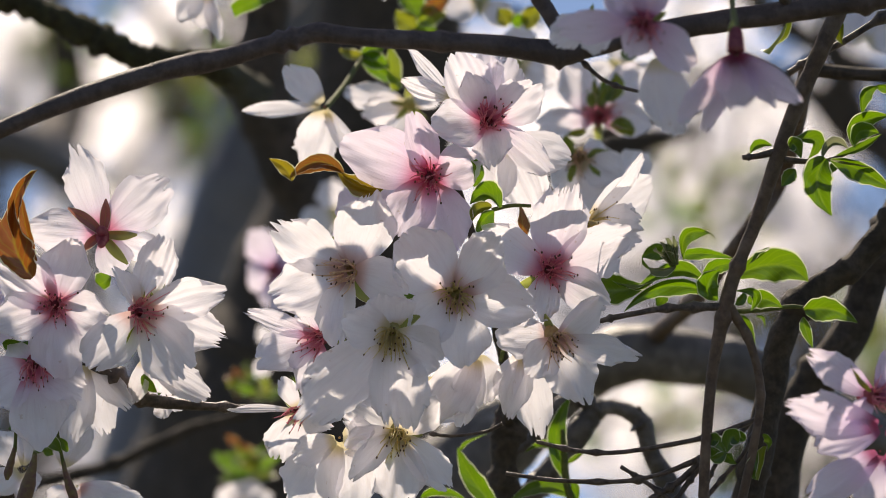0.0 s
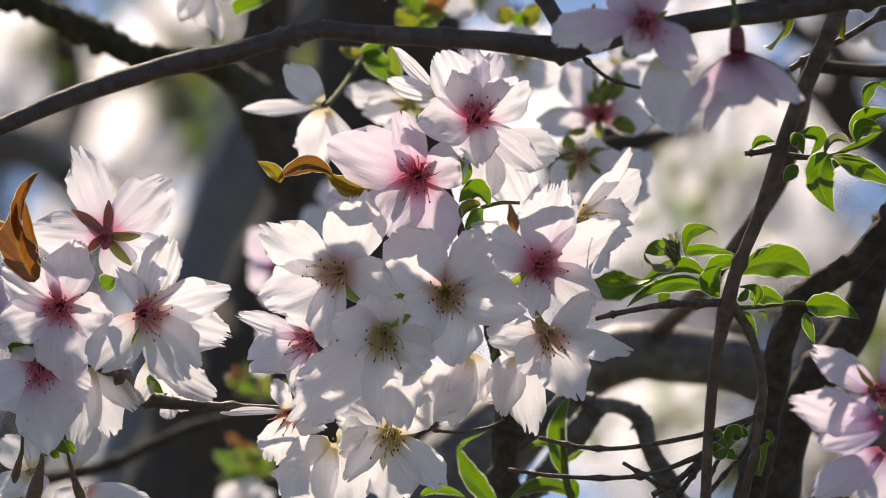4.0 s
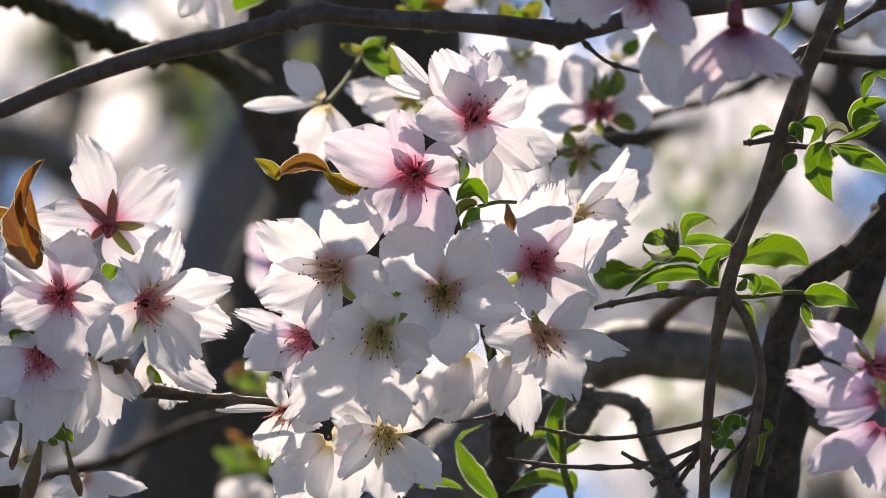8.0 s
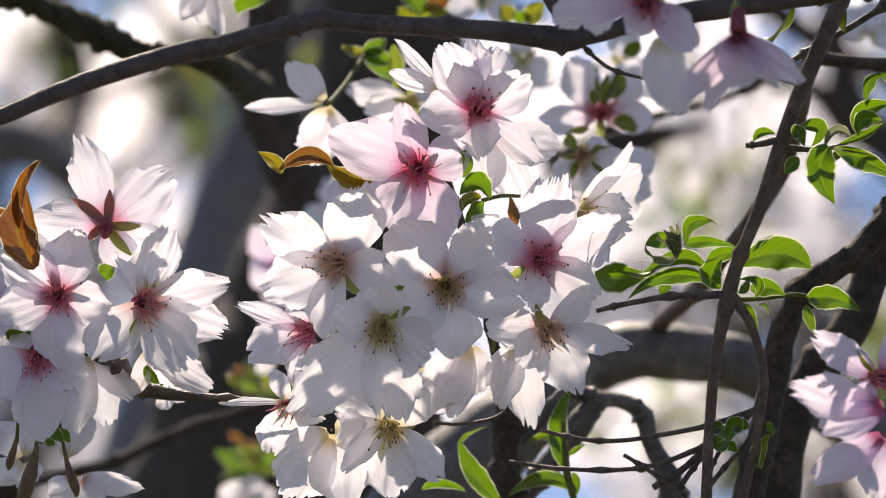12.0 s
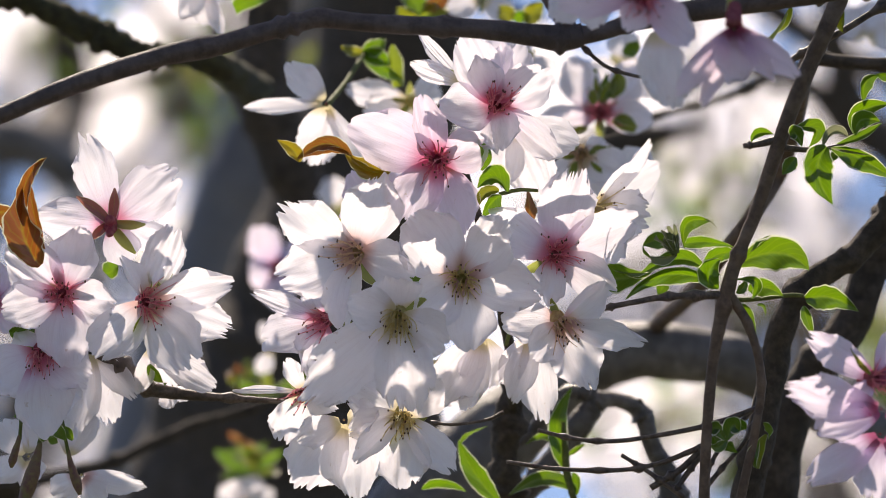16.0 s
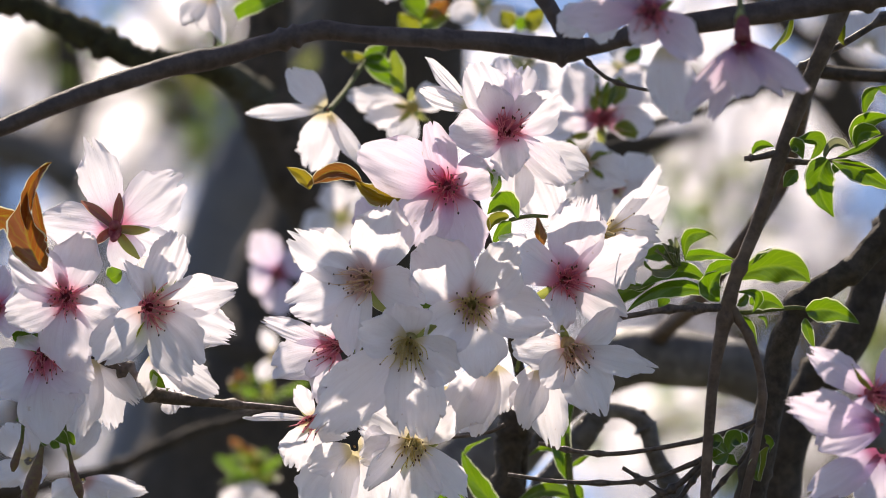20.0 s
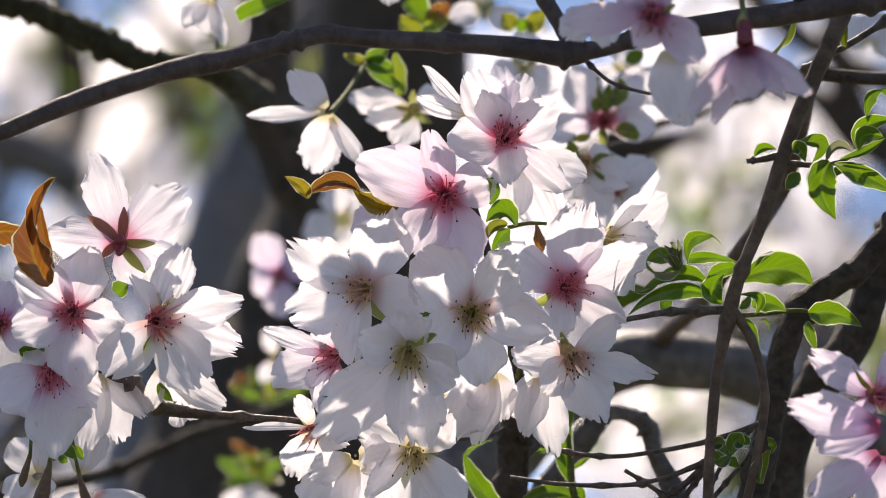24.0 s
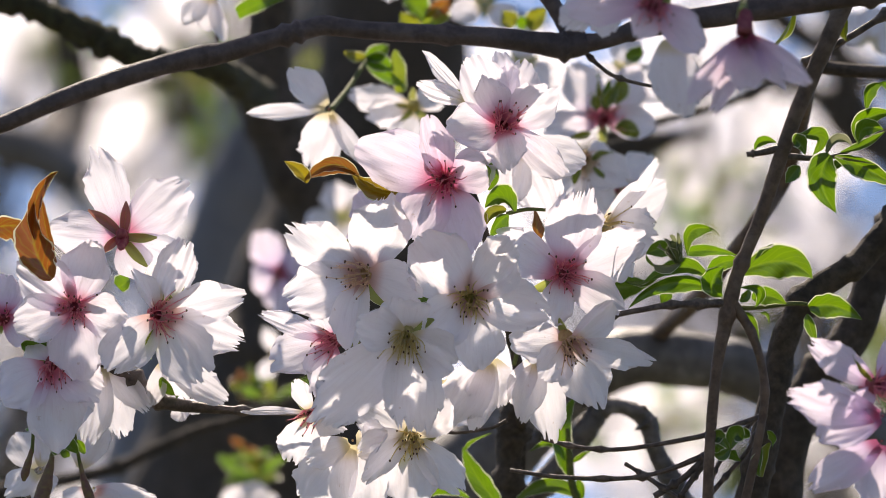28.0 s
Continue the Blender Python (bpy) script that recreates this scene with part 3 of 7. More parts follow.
grey_tree = thing("young_cherry_tree", (-0.1435, 3.2286, 2.2326), "smooth grey cherry trunk out of focus", "tree")
limb(grey_tree, "trunk", [(0.2034, 2.8393, 4.0641, 9.85), (0.1443, 2.9541, 3.5243, 15.77), (0.0615, 3.0524, 3.0616, 20.5), (0.0104, 3.118, 2.7532, 23.65), (-0.0369, 3.1573, 2.5681, 26.41), (-0.0605, 3.1737, 2.491, 28.38), (-0.0763, 3.1885, 2.4216, 31.53), (-0.1039, 3.204, 2.3483, 36.26), (-0.1315, 3.2204, 2.2712, 43.36), (-0.1551, 3.2376, 2.1902, 51.24), (-0.1788, 3.2557, 2.1054, 59.13), (-0.1945, 3.2737, 2.0206, 65.04), (-0.2044, 3.3024, 1.8856, 68.98), (-0.2143, 3.3475, 1.6736, 74.89), (-0.2202, 3.4294, 1.288, 78.84), (-0.2241, 3.5687, 0.6325, 86.72), (-0.2261, 3.8064, -0.4856, 94.6)], DUSKY, 0.08, 18)
limb(grey_tree, "limb", [(-0.1937, 3.2867, 2.1999, 16.01), (-0.2934, 3.9045, 2.4195, 19.11), (-0.3555, 3.8946, 2.4662, 21.02), (-0.4415, 3.8911, 2.4826, 19.11)], DUSKY, 0.08, 14)
limb(grey_tree, "limb", [(-0.3502, 3.9448, 2.4706, 19.35), (-0.3667, 4.4719, 2.6359, 23.74), (-0.3656, 4.4617, 2.6843, 21.10), (-0.3766, 4.4514, 2.7327, 14.94), (-0.3898, 4.44, 2.7864, 10.55)], BARK, 0.1, 12)


def fine_branches(parent, root, reach, count, seed, lean):
    """Thin twigs that branch off from the root and fill the space up to reach about it."""
    rnd = random.Random(seed)
    root = Vector(root)
    for _ in range(count):
        a = root + Vector((rnd.uniform(-1, 1) * reach[0], rnd.uniform(-1, 1) * 0.25, rnd.uniform(-1, 1) * reach[1]))
        d = Vector((lean + rnd.gauss(0, 0.7), rnd.gauss(0, 0.3), rnd.gauss(0.4, 0.6))).normalized() * rnd.uniform(0.12, 0.3)
        bend = Vector((rnd.gauss(0, 0.02), 0, rnd.gauss(0, 0.02)))
        limb(parent, "side_twig", [(*a, 6.5), (*(a + d * 0.5 + bend), 5.0), (*(a + d), 2.5)], BARK, 0.15, 7)


# Twigs added so that their blur greys and mottles the pale blossom behind.
fine_branches(grey_tree, (-0.2503, 4.0867, 2.5243), (0.07, 0.10), 13, 51, 0.2)
fine_branches(tree, (0.2341, 4.4868, 2.5661), (0.07, 0.08), 4, 53, -0.2)
fine_branches(tree, (0.2286, 4.5336, 2.3457), (0.09, 0.05), 6, 54, 0.0)


def leaf_tuft(parent, at, reach, count, seed):
    """Young leaves about the end of a thin twig."""
    rnd = random.Random(seed)
    at = Vector(at)
    limb(parent, "side_twig", [(*(at + Vector((0.03, 0.10, 0.09))), 2.4), (*(at + Vector((0.01, 0.04, 0.045))), 1.8), (*at, 1.0)], BARK, 0.1, 7)
    for _ in range(count):
        a = at + RIGHT * rnd.gauss(0, reach[0]) + UP * rnd.gauss(0, reach[1])
        tip = a + Vector((rnd.gauss(0, 1), rnd.gauss(0, 0.5), rnd.gauss(0, 1))).normalized() * rnd.uniform(0.014, 0.026)
        leaf(parent, a, tip, rnd.uniform(6, 10), rnd.choice((YOUNG, LEAF, LEAF)), 0.4, 0.3)


leaf_tuft(tree, (0.1575, 3.1224, 2.2512), (0.016, 0.034), 10, 60)
leaf_tuft(tree, (0.1926, 3.1206, 2.2598), (0.012, 0.014), 6, 61)
leaf_tuft(tree, (0.2278, 3.3138, 2.3129), (0.01, 0.01), 4, 62)
leaf_tuft(tree, (0.1845, 3.2262, 2.2442), (0.01, 0.012), 3, 63)
leaf_tuft(grey_tree, (-0.1233, 2.9139, 2.2705), (0.022, 0.02), 12, 64)
leaf_tuft(grey_tree, (-0.1154, 2.9191, 2.2459), (0.01, 0.016), 6, 65)
leaf_tuft(grey_tree, (-0.1742, 3.3066, 2.3467), (0.012, 0.012), 3, 66)
leaf_tuft(grey_tree, (-0.2636, 3.2952, 2.4003), (0.012, 0.024), 7, 67)
leaf_tuft(grey_tree, (-0.1487, 3.0982, 2.3652), (0.016, 0.01), 5, 68)
leaf_tuft(tree, (0.1826, 2.5644, 1.9906), (0.007, 0.014), 7, 71)
leaf_tuft(tree, (0.289, 3.1435, 2.1521), (0.014, 0.028), 11, 72)
leaf_tuft(tree, (0.0996, 2.9601, 2.0532), (0.01, 0.01), 4, 73)
leaf_tuft(tree, (0.1608, 3.348, 2.152), (0.02, 0.01), 3, 74)

# ---------------------------------------------------------------- the bough overhead
bough = thing("cherry_bough", (-0.0144, 1.3953, 1.9118), "bare dark cherry bough with smooth ringed bark", "branch")
limb(bough, "main_limb", [(-0.1796, 1.4046, 1.8681, 2.58), (-0.1555, 1.4026, 1.8773, 2.58), (-0.1366, 1.4011, 1.8842, 2.58), (-0.1177, 1.3995, 1.892, 2.92), (-0.1005, 1.3982, 1.898, 3.1), (-0.085, 1.3972, 1.9026, 3.1), (-0.0747, 1.3968, 1.9047, 3.61), (-0.0661, 1.3964, 1.9064, 3.1), (-0.054, 1.3957, 1.9098, 2.92), (-0.0437, 1.3951, 1.9125, 2.92), (-0.0375, 1.3948, 1.9138, 3.1), (-0.0282, 1.3951, 1.9128, 2.75), (-0.0144, 1.3953, 1.9118, 2.92), (0.0028, 1.3954, 1.911, 2.92), (0.0165, 1.3956, 1.9101, 3.27), (0.0268, 1.3959, 1.9088, 3.44), (0.0354, 1.3961, 1.9078, 4.13), (0.0423, 1.3959, 1.9088, 3.44)], BOUGH, 0.05, 18, 4)
limb(bough, "side_limb", [(0.0372, 1.3961, 1.9081, 3.44), (0.0475, 1.3958, 1.9095, 2.58), (0.0578, 1.3951, 1.9125, 2.75), (0.0716, 1.3945, 1.9152, 3.27), (0.087, 1.394, 1.9175, 3.44), (0.106, 1.3935, 1.9202, 3.44), (0.1232, 1.3929, 1.9227, 3.44), (0.1404, 1.3924, 1.9253, 3.44), (0.1748, 1.3906, 1.9337, 3.44)], BOUGH, 0.06, 18, 4)
limb(bough, "spur", [(0.0389, 1.3962, 1.9076, 3.1), (0.0372, 1.3953, 1.9118, 2.92), (0.0329, 1.3938, 1.9185, 2.58), (0.0277, 1.392, 1.927, 2.58), (0.02, 1.3895, 1.9387, 2.41)], BOUGH, 0.2, 12)
limb(bough, "spur", [(-0.0375, 1.3949, 1.9135, 1.55), (-0.0378, 1.3943, 1.9162, 1.03), (-0.038, 1.3942, 1.917, 0.52)], BOUGH, 0.2, 8)
limb(bough, "twig", [(0.0405, 1.4059, 1.9101, 0.87), (0.0461, 1.407, 1.9045, 0.61), (0.0513, 1.4078, 1.9011, 0.61), (0.0599, 1.4083, 1.8987, 0.52), (0.0686, 1.4086, 1.8974, 0.43)], TWIG, 0.1, 8, 2)

# ---------------------------------------------------------------- blossoms out of focus on the tree behind
blossom(tree, (0.1586, 1.7251, 1.9956), "white", [(129, 14.2, 13.2, 0), (77, 14.0, 14.0, 0, "round"), (17, 13.3, 12.8, 0)], heart="green", stamens=0, sepals=0)
blossom(tree, (-0.0393, 1.521, 1.9216), "white", [(133, 17.5, 11.2, 10, "round"), (-175, 25.5, 6.0, 6, "round", 20), (-103, 19.2, 14.6, -10, "jag"), (-55, 22.0, 7.1, 15, "fold")], stalk=(-0.0275, 1.5709, 1.9514), heart="red", sepals=0, stamens=0)
blossom(tree, (-0.0117, 1.5841, 1.9375), "white", [(165, 21.7, 10.9, 0, "jag"), (-170, 15.0, 12.1, 8, "jag"), (29, 10.3, 10.9, 10), (-112, 12.6, 11.7, 0, "jag")], back=True, heart="green", stamens=0)
blossom(tree, (0.0544, 1.6043, 1.9384), "blush", [(121, 21.6, 15.0, 5), (-170, 21.6, 11.0, 8), (-7, 17.1, 12.6, 10), (52, 21.1, 13.8, -8)], stamens=30, throw=0.9)
leaf(tree, (0.0554, 1.5988, 1.9403), (0.0527, 1.5963, 1.9522), 4.3, YOUNG, 0.4, 0.2)
leaf(tree, (0.0546, 1.5987, 1.9406), (0.0605, 1.5972, 1.9479), 4.7, YOUNG, 0.4, 0.2)
leaf(tree, (0.0578, 1.6001, 1.9341), (0.0664, 1.6007, 1.9314), 4.3, YOUNG, 0.4, 0.2)
leaf(tree, (0.0542, 1.5986, 1.941), (0.0566, 1.5966, 1.9506), 3.5, LEAF, 0.4, 0.2)
leaf(tree, (0.0495, 1.6005, 1.9322), (0.0428, 1.6008, 1.931), 3.1, YOUNG, 0.4, 0.2)
blossom(tree, (0.0466, 1.5586, 1.9128), "white", [(-128, 13.3, 13.4, 8), (-77, 18.1, 16.1, 8), (-28, 15.2, 14.5, 5), (35, 8.0, 7.6, 10)], heart="beige", stamens=26, throw=0.9, lean=(0, -0.3))
leaf(tree, (0.0488, 1.5538, 1.9116), (0.056, 1.5533, 1.9139), 3.8, YOUNG, 0.4, 0.2)
leaf(tree, (0.0446, 1.5542, 1.9094), (0.0427, 1.5554, 1.9038), 3.0, YOUNG, 0.4, 0.2)
leaf(tree, (0.0442, 1.5534, 1.9135), (0.0419, 1.5526, 1.9172), 3.4, YOUNG, 0.4, 0.2)
leaf(tree, (0.0438, 1.5538, 1.9112), (0.0385, 1.5539, 1.9109), 2.7, YOUNG, 0.4, 0.2)
leaf(tree, (0.0492, 1.5542, 1.9094), (0.0533, 1.555, 1.906), 1.9, YOUNG, 0.4, 0.2)
blossom(tree, (0.0582, 1.5799, 1.9088), "white", [(40, 14.5, 12.6, 0), (120, 13.5, 11.6, 0), (200, 11.6, 11.6, 0), (280, 15.5, 15.5, 0), (340, 11.6, 11.6, 0)], stamens=8)
blossom(tree, (-0.0659, 1.8113, 1.9266), "lilac", [(119, 16.6, 13.7, 10), (-152, 10.5, 13.3, 0), (-87, 15.9, 14.6, 0), (23, 14.9, 14.1, 0)], stamens=0, back=True, sepals=1)
blossom(tree, (-0.0407, 1.8068, 1.9478), "white", [(110, 13.3, 13.3, 10), (200, 15.5, 13.3, 0), (290, 14.4, 14.4, 0), (30, 14.4, 13.3, 0)], stamens=0)
blossom(tree, (-0.0795, 1.8606, 1.839), "white", [(131, 11.6, 12.6, 0), (79, 12.1, 13.5, 0), (27, 12.6, 12.6, 0)], heart="green", stamens=0, sepals=0)
blossom(tree, (-0.0672, 1.818, 1.8949), "white", [(110, 10.2, 6.6, 10), (240, 9.7, 7.1, 0)], stamens=0,sepals=0)
leaf(tree, (-0.0279, 1.5709, 1.9514), (-0.0134, 1.5729, 1.9419), 5.8, LEAF, 0.3, 0.2)
leaf(tree, (-0.0279, 1.5708, 1.9517), (-0.0201, 1.5699, 1.9561), 7, LEAF, 0.3, 0.2)
leaf(tree, (-0.0279, 1.5708, 1.9517), (-0.0356, 1.5704, 1.9536), 4.3, YOUNG, 0.3, 0.2)
leaf(tree, (-0.0182, 1.5703, 1.9542), (-0.0163, 1.5733, 1.94), 5, YOUNG, 0.3, 0.2)
leaf(tree, (-0.0279, 1.5709, 1.9514), (-0.0182, 1.5717, 1.9476), 7.7, LEAF, 0.5, 0.4)
leaf(tree, (-0.0781, 1.8773, 1.8565), (-0.0917, 1.8754, 1.8653), 5, LEAF, 0.3, 0.2)
leaf(tree, (-0.0781, 1.8773, 1.8565), (-0.0645, 1.8754, 1.8653), 5.4, LEAF, 0.3, 0.2)
leaf(tree, (-0.0781, 1.8773, 1.8565), (-0.0906, 1.8778, 1.8542), 4.5, LEAF, 0.3, 0.2)
leaf(tree, (-0.0781, 1.8773, 1.8565), (-0.0713, 1.8749, 1.8676), 4.1, LEAF, 0.3, 0.2)
leaf(tree, (-0.0713, 1.8707, 1.8875), (-0.0849, 1.8695, 1.8931), 5, LEAF, 0.3, 0.2)
leaf(tree, (-0.069, 1.8707, 1.8875), (-0.0542, 1.8691, 1.8953), 5.9, LEAF, 0.3, 0.2)
leaf(tree, (-0.0701, 1.8707, 1.8875), (-0.0599, 1.8707, 1.8875), 4.5, LEAF, 0.3, 0.2)
leaf(tree, (-0.0781, 1.8773, 1.8565), (-0.0849, 1.8745, 1.8698), 3.6, YOUNG, 0.3, 0.2)
leaf(tree, (-0.0701, 1.8707, 1.8875), (-0.0758, 1.8683, 1.8986), 4.1, YOUNG, 0.3, 0.2)
leaf(tree, (-0.0781, 1.8773, 1.8565), (-0.0667, 1.8773, 1.8565), 4.1, YOUNG, 0.3, 0.2)
leaf(tree, (-0.0781, 1.8772, 1.8569), (-0.0803, 1.8745, 1.8698), 3.2, BRONZE, 0.3, 0.2)
leaf(tree, (-0.0708, 1.8706, 1.888), (-0.0803, 1.8709, 1.8864), 2.7, BRONZE, 0.3, 0.2)

leaf(tree, (-0.08, 1.8398, 1.8884), (-0.0834, 1.8355, 1.8848), 2.6, YOUNG, 0.4, 0.3)
leaf(tree, (-0.083, 1.8394, 1.8906), (-0.0786, 1.8344, 1.89), 3.5, BRONZE, 0.4, 0.3)
leaf(tree, (-0.0842, 1.8404, 1.8858), (-0.0817, 1.8346, 1.8891), 4.1, YOUNG, 0.4, 0.3)
leaf(tree, (-0.078, 1.8384, 1.895), (-0.076, 1.8345, 1.8894), 4.2, YOUNG, 0.4, 0.3)
leaf(tree, (-0.0735, 1.8392, 1.8913), (-0.0781, 1.8354, 1.8854), 3.8, LEAF, 0.4, 0.3)
leaf(tree, (-0.0824, 1.8395, 1.8899), (-0.0865, 1.8348, 1.8883), 4.3, BRONZE, 0.4, 0.3)
leaf(tree, (-0.0772, 1.8389, 1.8927), (-0.0792, 1.8354, 1.8851), 3.9, YOUNG, 0.4, 0.3)
leaf(tree, (-0.0825, 1.8406, 1.885), (-0.0804, 1.8367, 1.8791), 3.1, BRONZE, 0.4, 0.3)
leaf(tree, (-0.0827, 1.8397, 1.8892), (-0.0829, 1.8362, 1.8816), 2.7, YOUNG, 0.4, 0.3)
leaf(tree, (-0.0816, 1.8461, 1.8589), (-0.0869, 1.8409, 1.8592), 2.9, LEAF, 0.4, 0.3)
leaf(tree, (-0.0801, 1.8463, 1.8581), (-0.0746, 1.8407, 1.8605), 3.1, LEAF, 0.4, 0.3)
leaf(tree, (-0.0832, 1.8474, 1.8531), (-0.0855, 1.8435, 1.847), 2.8, LEAF, 0.4, 0.3)
leaf(tree, (-0.0771, 1.8467, 1.8562), (-0.0764, 1.8405, 1.8615), 2.8, YOUNG, 0.4, 0.3)
leaf(tree, (-0.0768, 1.8463, 1.8581), (-0.0714, 1.8415, 1.8564), 4.2, YOUNG, 0.4, 0.3)
leaf(tree, (-0.0739, 1.8462, 1.8585), (-0.0698, 1.8411, 1.8587), 3.2, LEAF, 0.4, 0.3)
leaf(tree, (-0.0765, 1.8473, 1.8534), (-0.0718, 1.8412, 1.858), 4.1, YOUNG, 0.4, 0.3)
leaf(tree, (-0.0801, 1.8469, 1.8552), (-0.0842, 1.8423, 1.8528), 3.7, LEAF, 0.4, 0.3)
leaf(tree, (-0.077, 1.8472, 1.8537), (-0.0805, 1.8432, 1.8487), 4.0, LEAF, 0.4, 0.3)
blossom(tree, (-0.0817, 1.5661, 1.9737), "white", [(262, 12, 11.6, 0), (285, 17, 5.8, 0), (232, 12.8, 9.7, 0)], stamens=0,sepals=0)
leaf(tree, (-0.0533, 1.547, 1.9673), (-0.0711, 1.5484, 1.961), 5.2, LEAF, 0.3, 0.1)
leaf(tree, (-0.0097, 1.6076, 1.971), (-0.0167, 1.6064, 1.9768), 8.7, YOUNG, 0.3, 0.2)
leaf(tree, (-0.0097, 1.6074, 1.9719), (-0.0028, 1.608, 1.969), 7.9, LEAF, 0.3, 0.2)
leaf(tree, (-0.0087, 1.6072, 1.9729), (0.0012, 1.6064, 1.9768), 7.9, YOUNG, 0.3, 0.2)
leaf(tree, (-0.0087, 1.6068, 1.9748), (-0.0137, 1.6051, 1.9826), 7.9, LEAF, 0.3, 0.2)
leaf(tree, (0.023, 1.6074, 1.9719), (0.019, 1.6062, 1.9778), 7.9, YOUNG, 0.3, 0.2)
leaf(tree, (0.024, 1.6072, 1.9729), (0.0299, 1.6068, 1.9748), 7.1, LEAF, 0.3, 0.2)
leaf(tree, (0.0289, 1.6076, 1.971), (0.0349, 1.606, 1.9787), 7.9, YOUNG, 0.3, 0.2)
leaf(tree, (-0.0077, 1.6064, 1.9768), (0.0012, 1.6053, 1.9816), 7.1, BRONZE, 0.3, 0.2)
blossom(tree, (0.0132, 1.6251, 1.9849), "white", [(200, 12, 10, 0), (330, 12, 10, 0), (90, 10, 10, 0)], stamens=0)
blossom(tree, (0.0273, 1.6295, 1.9643), "white", [(200, 12, 12, 0), (330, 14, 12, 0), (90, 12, 12, 0), (270, 12, 12, 0)], stamens=0,heart="green")
blossom(tree, (0.0642, 1.6493, 1.9672), "white", [(200, 12.2, 12.2, 0), (330, 16.2, 14.2, 0), (90, 12.2, 12.2, 0), (280, 14.2, 14.2, 0)], stamens=0,heart="green")
leaf(tree, (0.0619, 1.5903, 1.9563), (0.0678, 1.5897, 1.9592), 5.1, LEAF, 0.3, 0.2)
leaf(tree, (0.0545, 1.5937, 1.94), (0.059, 1.5921, 1.9477), 4.7, YOUNG, 0.3, 0.2)
leaf(tree, (0.059, 1.595, 1.9343), (0.0668, 1.5956, 1.931), 4.7, YOUNG, 0.3, 0.2)
leaf(tree, (0.0521, 1.5939, 1.9391), (0.0501, 1.5927, 1.9448), 5.1, YOUNG, 0.3, 0.2)
leaf(tree, (0.0599, 1.5915, 1.9506), (0.057, 1.5935, 1.941), 5.9, YOUNG, 0.4, 0.3)
leaf(tree, (0.0443, 1.597, 1.9247), (0.0423, 1.596, 1.9295), 5.1, YOUNG, 0.3, 0.2)
leaf(tree, (-0.0815, 1.8749, 1.8676), (-0.0871, 1.874, 1.872), 4.2, BRONZE, 0.3, 0.2)
leaf(tree, (-0.0758, 1.8759, 1.8631), (-0.0803, 1.8749, 1.8676), 4.0, BRONZE, 0.3, 0.2)

# ---------------------------------------------------------------- the middle cluster
centre_cluster = thing("blossom_cluster", (-0.0007, 1.4687, 1.855), "dense cluster of white cherry blossoms with red and yellow hearts", "blossoms", "blossom clusters")
limb(centre_cluster, "twig", [(0.0212, 1.5640, 1.8000, 1.9), (0.0219, 1.5560, 1.8196, 1.9), (0.0205, 1.5250, 1.8330, 1.8), (0.0174, 1.4980, 1.8420, 1.7), (0.0138, 1.4890, 1.8555, 1.6), (0.0084, 1.4852, 1.8733, 1.45), (0.0029, 1.4815, 1.8911, 1.09)], BARK, 0.12, 10, 3)
blossom(centre_cluster, (-0.0043, 1.4497, 1.8816), "pink", [(158, 28.0, 20.0, 5, "round", 4), (104, 19.6, 11.0, 14, "fold"), (18, 15.3, 14.9, 18, "", 10), (-69, 23.6, 17.4, 10, "", -8), (-119, 21.3, 16.0, 14, "", 5)], stamens=26, lean=(-0.05, -0.05))
blossom(centre_cluster, (0.0144, 1.451, 1.8996), "blush", [(118, 23.6, 15.3, 6, "crease"), (98, 22.1, 14.3, -6, "crease"), (71, 20.9, 15.0, -2, "crease"), (108, 16.3, 11.8, 22), (34, 17.9, 15.7, 4), (-171, 18.4, 17.1, 14, "round"), (-36, 24.8, 11.8, 8, "crease", 30), (-80, 13.9, 15.0, 30)], stamens=26, lean=(0.25, 0.35))
blossom(centre_cluster, (0.0043, 1.4623, 1.9092), "white", [(136, 21.4, 5.4, 0, "crease", 20), (160, 18.0, 7.2, 8, "crease", -15)], stamens=0, sepals=2)
blossom(centre_cluster, (0.0331, 1.4588, 1.8533), "blush", [(77, 27.7, 18.5, 10, "jag"), (22, 27.3, 18.5, 6, "jag"), (152, 25.0, 16.4, 6), (-29, 21.5, 14.2, 14, "", 15), (-101, 15.3, 11.0, 16, "", -10)], stamens=28, lean=(0.25, 0.05))
blossom(centre_cluster, (-0.029, 1.4491, 1.851), "cream", [(149, 26.4, 16.3, 6, "jag"), (72, 25.4, 19.8, 6, "", 10), (-161, 25.0, 18.4, 8, "jag"), (-101, 22.7, 12.7, 14, "fold", 20), (-17, 19.2, 17.3, 22, "jag")], heart="beige", stamens=24, lean=(-0.55, -0.05))
blossom(centre_cluster, (0.0039, 1.4448, 1.8425), "cream", [(133, 25.4, 22.5, 8, "round"), (48, 23.1, 17.3, 14, "", -12), (-11, 24.0, 17.3, 10), (-87, 21.9, 20.4, 10, "round"), (-137, 17.4, 16.9, 24)], heart="green", stamens=28, lean=(-0.05, -0.15))
blossom(centre_cluster, (-0.0157, 1.4354, 1.8289), "white", [(-137, 38.6, 20.6, 14, "jag"), (-85, 30.5, 19.6, 16, "jag"), (167, 15.8, 14.7, 24, "round"), (94, 10.2, 16.8, 30), (-32, 17.0, 17.5, 20)], heart="green", stamens=26, lean=(-0.05, -0.7))
blossom(centre_cluster, (0.035, 1.4515, 1.8302), "cream", [(180, 17.3, 15.2, 12, "round"), (42, 17.5, 10.9, 16, "fold", 25), (-12, 26.3, 9.9, 10, "roll", 20), (-66, 20.5, 16.9, 12), (-125, 13.4, 13.1, 20)], heart="beige", stamens=26, lean=(0.45, -0.6))
